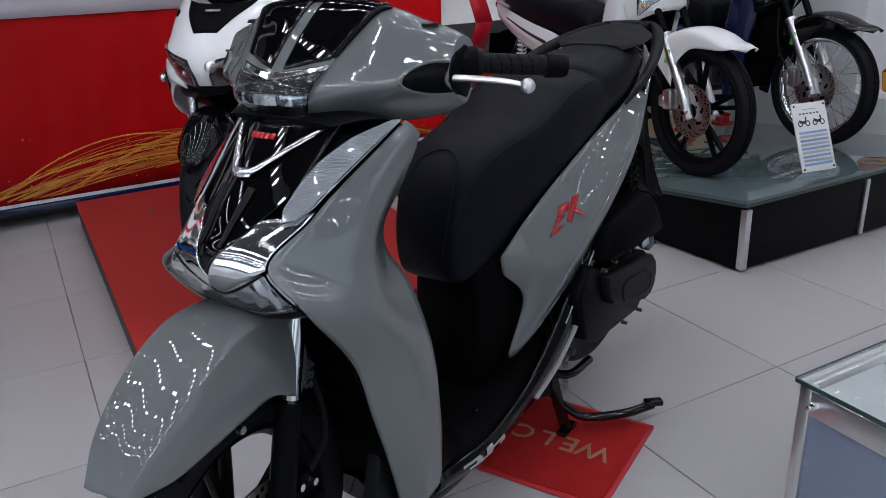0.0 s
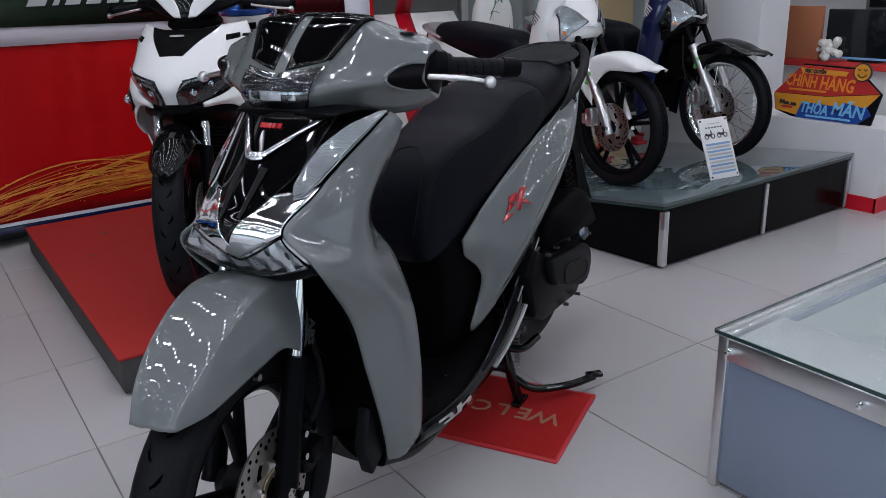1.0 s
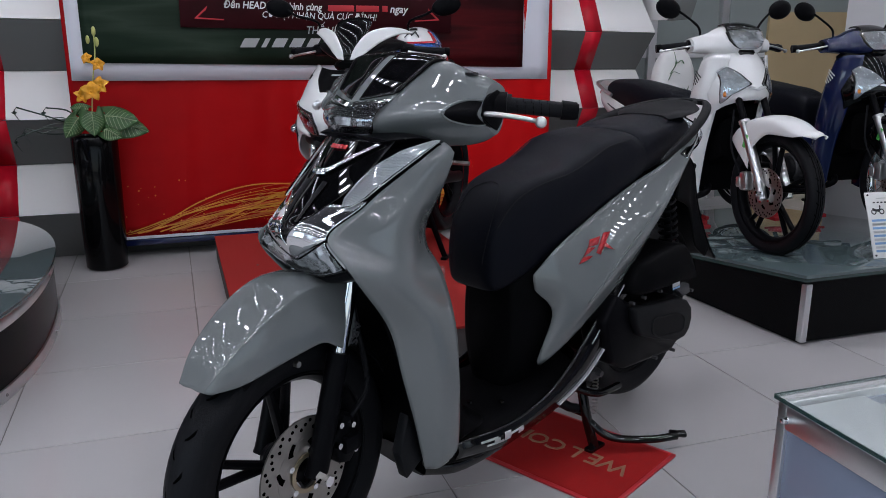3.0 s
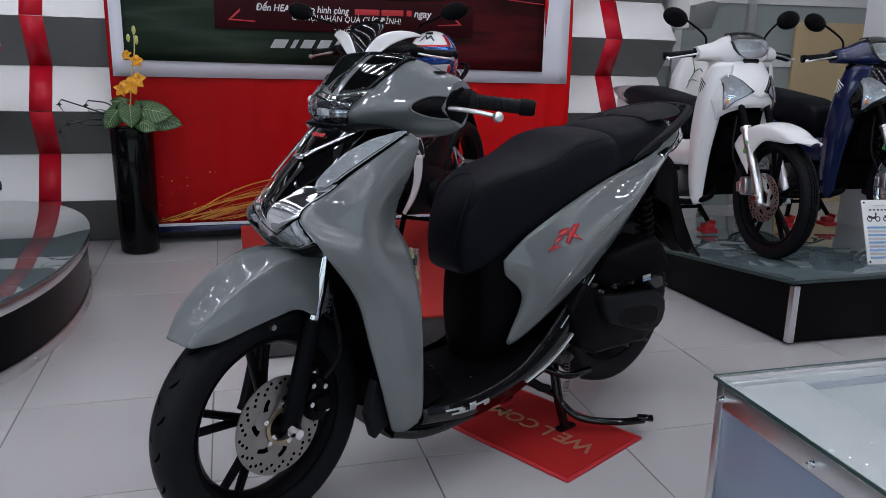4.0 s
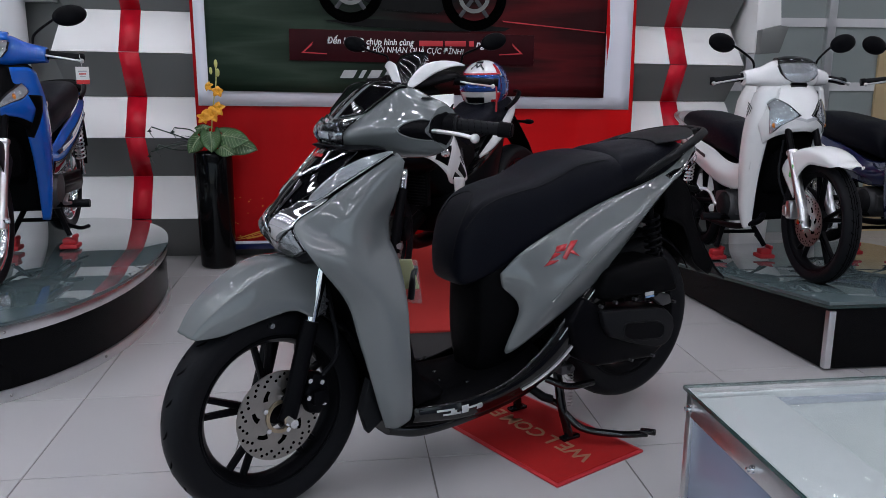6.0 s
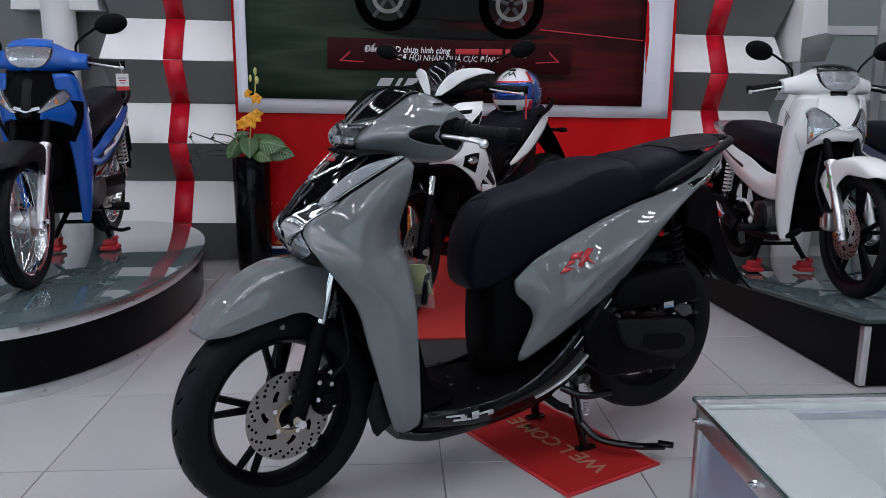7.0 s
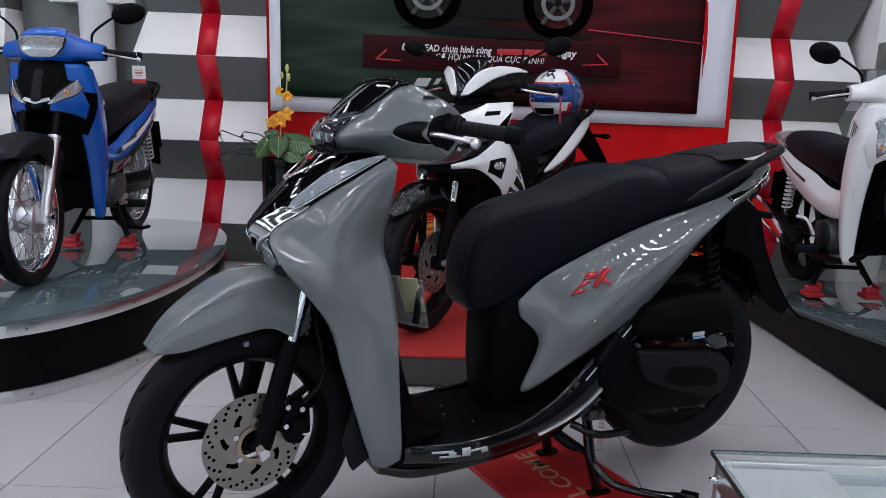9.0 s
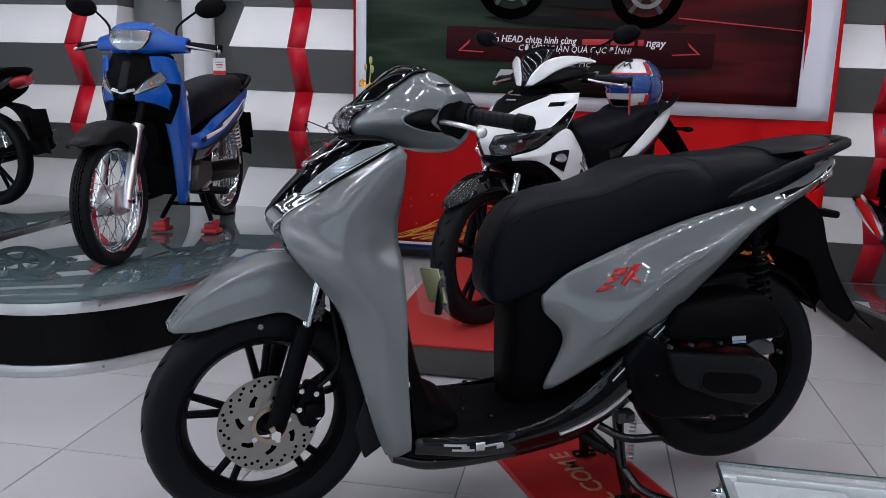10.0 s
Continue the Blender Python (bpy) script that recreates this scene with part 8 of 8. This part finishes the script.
def blade_bm(p0, p1, p2, w, cup=0.15, n=10):
    """A leaf on a bent rib."""
    rib = crv([p0, p1, p2], n)
    rows = []
    for i, q in enumerate(rib):
        t = i / (n - 1)
        d = Vector(rib[min(i + 1, n - 1)] - rib[max(i - 1, 0)]).normalized()
        s = d.cross(Vector((0, 0, 1)))
        s = s.normalized() if s.length > 0.05 else Vector((1, 0, 0))
        u = s.cross(d)
        ww = w * math.sin(math.pi * min(1, 0.08 + 0.90 * t ** 0.75)) + 0.001
        rows.append([Vector(q) + s * (ww * k) + u * (cup * ww * k * k) for k in (-1, -0.5, 0, 0.5, 1)])
    return grid_bm(rows)


def broad_leaf(parent, c, tip, w, drop):
    """A broad heart-shaped leaf facing the room, with pale veins."""
    c, tip = Vector(c), Vector(tip)
    d = tip - c
    L = d.length
    d.normalize()
    side = d.cross(Vector((0.15, -0.8, 0.5))).normalized()
    nrm = side.cross(d)
    if nrm.y > 0:
        nrm = -nrm
    rows = []
    for i in range(13):
        t = i / 12
        ww = w * (math.sin(math.pi * (0.16 + 0.84 * t) ** 0.8) ** 0.75 if t < 1 else 0.02)
        back = -0.25 * L * (1 - t) ** 4
        rows.append([c + d * (L * t + (back if abs(k) > 0.5 else 0)) + side * (ww * k) + nrm * (-0.25 * ww * k * k + 0.006 * math.sin(5 * t + 4 * k) - drop * t * t) for k in (-1, -0.75, -0.5, -0.25, 0, 0.25, 0.5, 0.75, 1)])
    leaf = part("leaf", grid_bm(rows), "leaf", parent, "broad dark green leaf", 0.002)
    veins = []
    for k in range(7):
        t0, t1 = 0.05 + 0.11 * k, 0.22 + 0.11 * k
        for s in (1, -1):
            g = lambda t, q: c + d * (L * t) + side * (w * q * (math.sin(math.pi * (0.16 + 0.84 * t) ** 0.8) ** 0.75)) + nrm * (0.0022 - 0.25 * w * q * q + 0.006 * math.sin(5 * t + 4 * q) - drop * t * t)
            veins.append(tube_bm([g(t0, 0), g((t0 + t1) / 2, 0.45 * s), g(min(t1, 0.98), 0.85 * s)], 0.0016, 5, 6, 0.5))
    veins.append(tube_bm([c + d * (L * t) + nrm * (0.0025 + 0.006 * math.sin(5 * t) - drop * t * t) for t in np.linspace(0, 0.98, 6)], 0.0022, 5))
    tagged(part("vein", join(*veins), "leaf_vein", leaf, "pale net of leaf veins"), kind="stuff")


for c, tip, w, dr in (((0.06, -0.06, 0.80), (0.22, -0.10, 0.79), 0.075, 0.03), ((0.10, -0.05, 0.77), (0.27, -0.07, 0.73), 0.07, 0.03), ((0.01, -0.10, 0.83), (0.02, -0.16, 0.72), 0.06, 0.02),
                      ((-0.05, -0.10, 0.80), (-0.12, -0.13, 0.71), 0.05, 0.02), ((0.06, -0.11, 0.74), (0.14, -0.14, 0.71), 0.045, 0.03), ((-0.01, -0.02, 0.83), (-0.09, -0.03, 0.85), 0.04, 0.01)):
    broad_leaf(vase, c, tip, w, dr)
for a, b, c in (((-0.06, -0.05, 0.75), (-0.18, -0.05, 0.80), (-0.33, -0.06, 0.855)), ((-0.06, -0.05, 0.73), (-0.20, -0.05, 0.75), (-0.34, -0.06, 0.71)), ((-0.05, -0.05, 0.76), (-0.10, -0.05, 0.83), (-0.20, -0.06, 0.85)), ((-0.05, -0.05, 0.72), (-0.2, -0.05, 0.72), (-0.30, -0.05, 0.75))):
    part("stem", tube_bm([a, b, c], 0.004, 6, 12), "leaf_dark", vase, "dark bent stem")
    part("tip_leaf", blade_bm(c, (c[0] - 0.012, c[1], c[2] - 0.03), (c[0] + 0.015, c[1], c[2] - 0.075), 0.013), "leaf_dark", vase, "dark narrow leaf", 0.001)
for a, b, w in (((-0.05, -0.08, 0.73), (-0.22, -0.10, 0.76), 0.02), ((-0.05, -0.08, 0.72), (-0.24, -0.09, 0.72), 0.022), ((-0.05, -0.06, 0.74), (-0.19, -0.07, 0.80), 0.018)):
    part("tip_leaf", blade_bm(a, ((a[0] + b[0]) / 2, a[1], (a[2] + b[2]) / 2 + 0.025), b, w), "leaf_dark", vase, "dark narrow leaf", 0.001)
part("stem", tube_bm([(0.0, -0.06, 0.72), (0.025, -0.07, 0.95), (0.05, -0.06, 1.10), (0.055, -0.06, 1.20)], 0.0035, 6, 24), "bud", vase, "green flower stem")
for x, y, z, s in ((0.055, -0.06, 1.215, 1.0), (0.025, -0.06, 1.175, 0.9), (0.065, -0.065, 1.165, 1.0)):
    part("bud", ball_bm(0.014 * s, (x, y, z), (0.75, 0.75, 1.7), 12), "bud", vase, "pale green bud")
for x, y, z, s, tilt in ((0.02, -0.10, 0.925, 1.25, 10), (0.065, -0.10, 0.955, 1.1, -20), (0.06, -0.09, 1.055, 0.85, 15), (0.015, -0.08, 1.085, 0.7, -25), (-0.03, -0.11, 0.905, 0.9, 30)):
    fl = part("flower", ball_bm(0.008 * s, (0, 0, 0), seg=10), "petal", vase, "yellow orchid flower", m=Matrix.Translation((x, y, z)) @ Matrix.Rotation(radians(70), 4, "X") @ Matrix.Rotation(radians(tilt), 4, "Y"))
    for k in range(5):
        a = 2 * math.pi * k / 5 + 0.3
        e = Vector((math.cos(a), math.sin(a), 0)) * 0.042 * s
        part("petal", blade_bm((0, 0, 0), tuple(e * 0.5 + Vector((0, 0, 0.012 * s))), tuple(e + Vector((0, 0, 0.004 * s))), 0.017 * s, 0.4, 7), "petal", fl, "", 0.001)

# ---- specification card ----


def spec_card(m, label):
    card = thing("spec_card", m, label, "sign")
    part("board", box_bm(0.175, 0.006, 0.285, (0, 0, 0.1425), 0.0015), "paper", card, "white acrylic board")
    for x in (-0.076, 0.076):
        for z in (0.012, 0.273):
            part("screw", lathe_bm([(0.0005, -0.0062), (0.004, -0.0058), (0.0045, -0.003)], 10, "y", (x, 0, z)), "rubber", card)
    for k in range(9):
        part("line", box_bm(0.145, 0.001, 0.0095, (0.0, -0.0036, 0.030 + 0.0165 * k), 0), "paper_blue" if k % 2 == 0 else "silver_decal", card, "unreadable printed line")
    for k in range(6):
        part("line", box_bm(0.010, 0.001, 0.006, (-0.05 + 0.018 * k, -0.0036, 0.240), 0), "print_dark", card, "unreadable printed line")
    part("line", box_bm(0.07, 0.001, 0.003, (0.0, -0.0036, 0.258), 0), "poster_grey", card, "unreadable printed line")
    for s in (-0.038, 0.038):
        pic = [lathe_bm([(0.008, 0), (0.0125, 0), (0.0125, -0.0008), (0.008, -0.0008), (0.008, 0)], 18, "y", (s + dx, -0.0036, 0.200)) for dx in (-0.019, 0.019)]
        pic.append(prism_bm([(s - 0.02, 0.203), (s + 0.004, 0.199), (s + 0.012, 0.203), (s + 0.016, 0.224), (s + 0.010, 0.230), (s + 0.008, 0.212), (s - 0.004, 0.210), (s - 0.024, 0.217)], -0.0044, -0.0034, 0))
        part("picture", join(*pic), "print_dark", card, "small printed motorcycle")
    return card


spec_card(Matrix.Translation((2.815, 0.675, ramp_z(0.675) + 0.002)) @ Matrix.Rotation(radians(-8), 4, "Z") @ Matrix.Rotation(radians(-23), 4, "X"), "white acrylic specification card leaning on the glass platform")
part("easel", tube_bm([(2.815, 0.74, ramp_z(0.74) + 0.15), (2.815, 0.86, ramp_z(0.86) + 0.006)], 0.004, 8), "clear_plastic", tagged(thing("card_easel", Matrix(), "thin clear strut behind the specification card", "card stand")))

# ---- cut-out shop sign on the ledge ----


def face_left(bm, x, y, z, roll=0.0):
    """Turns lettering so that it faces the negative x side."""
    return moved(bm, Matrix.Translation((x, y, z)) @ Matrix(((0, 0, -1, 0), (-1, 0, 0, 0), (0, 1, 0, 0), (0, 0, 0, 1))) @ Matrix.Rotation(radians(roll), 4, "Z"))


sign = thing("shop_sign", Matrix(), "red, yellow and blue cut-out slogan sign standing on the white ledge", "sign")
SXP = 3.70


def flat(name, poly, x0, x1, mat, label):
    return part(name, prism_bm(poly, x0, x1, 0.001, 1, "yz"), mat, sign, label)


flat("backing", [(1.045, 0.54), (1.03, 0.452), (0.93, 0.424), (0.50, 0.424), (0.462, 0.58), (0.60, 0.70), (0.885, 0.705)], SXP, SXP + 0.012, "rubber", "dark backing board")
flat("upper_board", [(1.040, 0.545), (0.885, 0.698), (0.600, 0.692), (0.470, 0.583), (0.75, 0.548)], SXP - 0.004, SXP - 0.0005, "sign_red", "red upper board")
flat("lower_board", [(1.040, 0.542), (0.75, 0.545), (0.470, 0.580), (0.53, 0.51), (0.90, 0.436), (1.026, 0.455)], SXP - 0.004, SXP - 0.0005, "sign_yellow", "yellow lower board")
flat("blue_board", [(0.905, 0.424), (0.870, 0.51), (0.655, 0.50), (0.64, 0.525), (0.52, 0.505), (0.50, 0.475), (0.565, 0.425)], SXP - 0.008, SXP - 0.0045, "sign_blue", "blue board")
flat("ribbon", [(0.90, 0.685), (0.885, 0.655), (0.65, 0.655), (0.64, 0.678)], SXP - 0.0065, SXP - 0.0045, "sign_yellow", "yellow ribbon")


def sign_words(text, y0, y1, z, size, mat, roll, depth, shear=0.2, bold=0.002, stretch=1.0):
    bm = text_bm(text, size, 0.0008, shear, bold)
    lo, hi = min(v.co.x for v in bm.verts), max(v.co.x for v in bm.verts)
    k = (y0 - y1) / (hi - lo)
    bmesh.ops.scale(bm, vec=(k, stretch, 1), verts=bm.verts)
    bmesh.ops.translate(bm, vec=(-k * (lo + hi) / 2, 0, 0), verts=bm.verts)
    part("lettering", face_left(bm, SXP - depth, (y0 + y1) / 2, z, roll), mat, sign, "painted slogan")


sign_words("ĐẶC QUYỀN", 0.875, 0.755, 0.662, 0.024, "print_dark", -2, 0.0075)
sign_words("CHÍNH", 0.975, 0.80, 0.588, 0.075, "sign_orange", -2, 0.006, stretch=1.15)
sign_words("HÃNG", 0.785, 0.60, 0.580, 0.080, "sign_orange", -2, 0.006, stretch=1.15)
sign_words("Mua xe", 1.005, 0.905, 0.487, 0.03, "print_dark", -4, 0.006)
sign_words("THỎA", 0.875, 0.725, 0.455, 0.065, "sign_cyan", -3, 0.0095, stretch=1.15)
sign_words("MÃN", 0.705, 0.530, 0.458, 0.078, "sign_cyan", -3, 0.0095, stretch=1.15)
for y0, y1, z, m_, dp in ((0.955, 0.745, 0.570, "sign_orange", 0.0062), (0.845, 0.60, 0.440, "sign_cyan", 0.0097), (0.985, 0.925, 0.475, "sign_red", 0.0062)):
    part("underline", box_bm(0.0012, y0 - y1, 0.011, (SXP - dp, (y0 + y1) / 2, z), 0.0005), m_, sign, "painted underline")
face = part("smiley", lathe_bm([(0.0005, -0.006), (0.040, -0.006), (0.042, 0.002)], 32, "x", (SXP - 0.004, 0.568, 0.682)), "sign_yellow", sign, "round yellow smiling face")
part("smiley_rim", lathe_bm([(0.040, -0.0065), (0.046, -0.0065), (0.046, 0.004)], 32, "x", (SXP - 0.004, 0.568, 0.682)), "print_dark", sign)
part("smile", tube_bm([(SXP - 0.0115, 0.568 + 0.022 * math.cos(a), 0.680 + 0.022 * math.sin(a)) for a in np.linspace(math.pi * 1.1, math.pi * 1.9, 9)], 0.0028, 6), "print_dark", sign)
for s in (1, -1):
    part("eye", tube_bm([(SXP - 0.0115, 0.568 + s * 0.024, 0.698), (SXP - 0.0115, 0.568 + s * 0.015, 0.689), (SXP - 0.0115, 0.568 + s * 0.008, 0.699)], 0.0025, 6), "print_dark", sign)

# ---- service counter behind the ledge ----
counter = thing("counter", Matrix(), "red-topped service counter behind the ledge", "counter")
part("top", box_bm(0.55, 1.5, 0.04, (4.48, 0.85, 0.645), 0.004), "sign_red", counter, "red counter top")
part("body", box_bm(0.5, 1.46, 0.62, (4.50, 0.85, 0.312), 0.003), "wall_white", counter, "pale counter body")
board = thing("folder", Matrix(), "tall orange-brown folder standing on the counter", "folder")
part("cover", box_bm(0.03, 0.25, 0.30, (4.235, 1.25, 0.815), 0.004), "orange_board", board)
part("spine", box_bm(0.031, 0.02, 0.302, (4.235, 1.385, 0.815), 0.003), "orange_board", board)
monitor = thing("monitor", Matrix(), "black computer monitor on the counter", "monitor")
part("screen", box_bm(0.03, 0.46, 0.27, (4.235, 0.86, 0.815), 0.006), "screen", monitor, "dark screen")
part("bezel", box_bm(0.004, 0.46, 0.012, (4.2175, 0.86, 0.686), 0.001), "paper_blue", monitor, "blue reflecting edge")
part("foot", box_bm(0.12, 0.18, 0.012, (4.28, 0.86, 0.672), 0.004), "screen", monitor)
fig = bmesh.new()
rnd = random.Random(4)
for k in range(26):
    a = rnd.random() * 6.28
    bmesh.ops.create_uvsphere(fig, u_segments=8, v_segments=6, radius=0.012 + 0.014 * rnd.random(), matrix=Matrix.Translation((4.19 + 0.02 * math.cos(a), 1.04 + 0.05 * math.sin(a) * rnd.random() * 1.4, 0.690 + 0.09 * rnd.random())))
tagged(part("figurine", fig, "porcelain"), "small white carved ornament on the counter edge", "ornament")
slab("wall_office", 5.6, 5.7, -1.5, 2.6, 0, TOP, "wall_white", "pale office wall behind the counter")
shelf = thing("glass_cabinet", Matrix(), "grey glazed filing cabinet in the office", "cabinet")
part("body", box_bm(0.4, 0.7, 1.7, (5.38, 1.05, 0.852), 0.004), "panel_grey", shelf)
for y in (0.88, 1.22):
    for z in (1.02, 1.32, 1.55):
        part("pane", box_bm(0.008, 0.30, 0.22, (5.172, y, z), 0.002), "screen", shelf, "dark glass pane")
slab("window_band", 5.585, 5.598, 0.3, 2.4, 1.28, 1.36, "glass_frost", "frosted band on the office glazing", "trim")

# ---- tapered planter at the end of the folded wall ----
planter = thing("planter", Matrix(), "white tapered planter with a dark branch drawing", "planter")
part("pot", loft_bm([[(2.995 + w * c, 2.62 + w * 0.5 * s, z) for c, s in ((1, 1), (-1, 1), (-1, -1), (1, -1))] for z, w in ((0.0, 0.09), (0.5, 0.11), (0.95, 0.115), (1.13, 0.055))], 24, 12), "panel_white", planter)
for pts in ([(2.93, 2.552, 0.97), (2.97, 2.556, 1.03), (2.96, 2.566, 1.10)], [(2.97, 2.556, 1.03), (3.01, 2.556, 1.05), (3.03, 2.560, 1.03)], [(2.92, 2.552, 0.93), (2.95, 2.553, 0.98), (3.0, 2.553, 0.97)]):
    part("drawing", tube_bm(pts, 0.005, 6, 12, 0.4), "plant_green", planter, "painted dark branch")
for k in range(14):
    a = rnd.random() * 6.28
    b = (2.98 + 0.08 * math.cos(a), 2.50 + 0.03 * math.sin(a), 0.80 + 0.05 * rnd.random())
    part("leaf", blade_bm((2.98, 2.52, 0.74), (b[0], b[1], b[2]), (b[0] + 0.05 * math.cos(a), b[1] - 0.02, b[2] + 0.02 + 0.06 * rnd.random()), 0.012), "plant_green", planter, "small green leaf", 0.001)
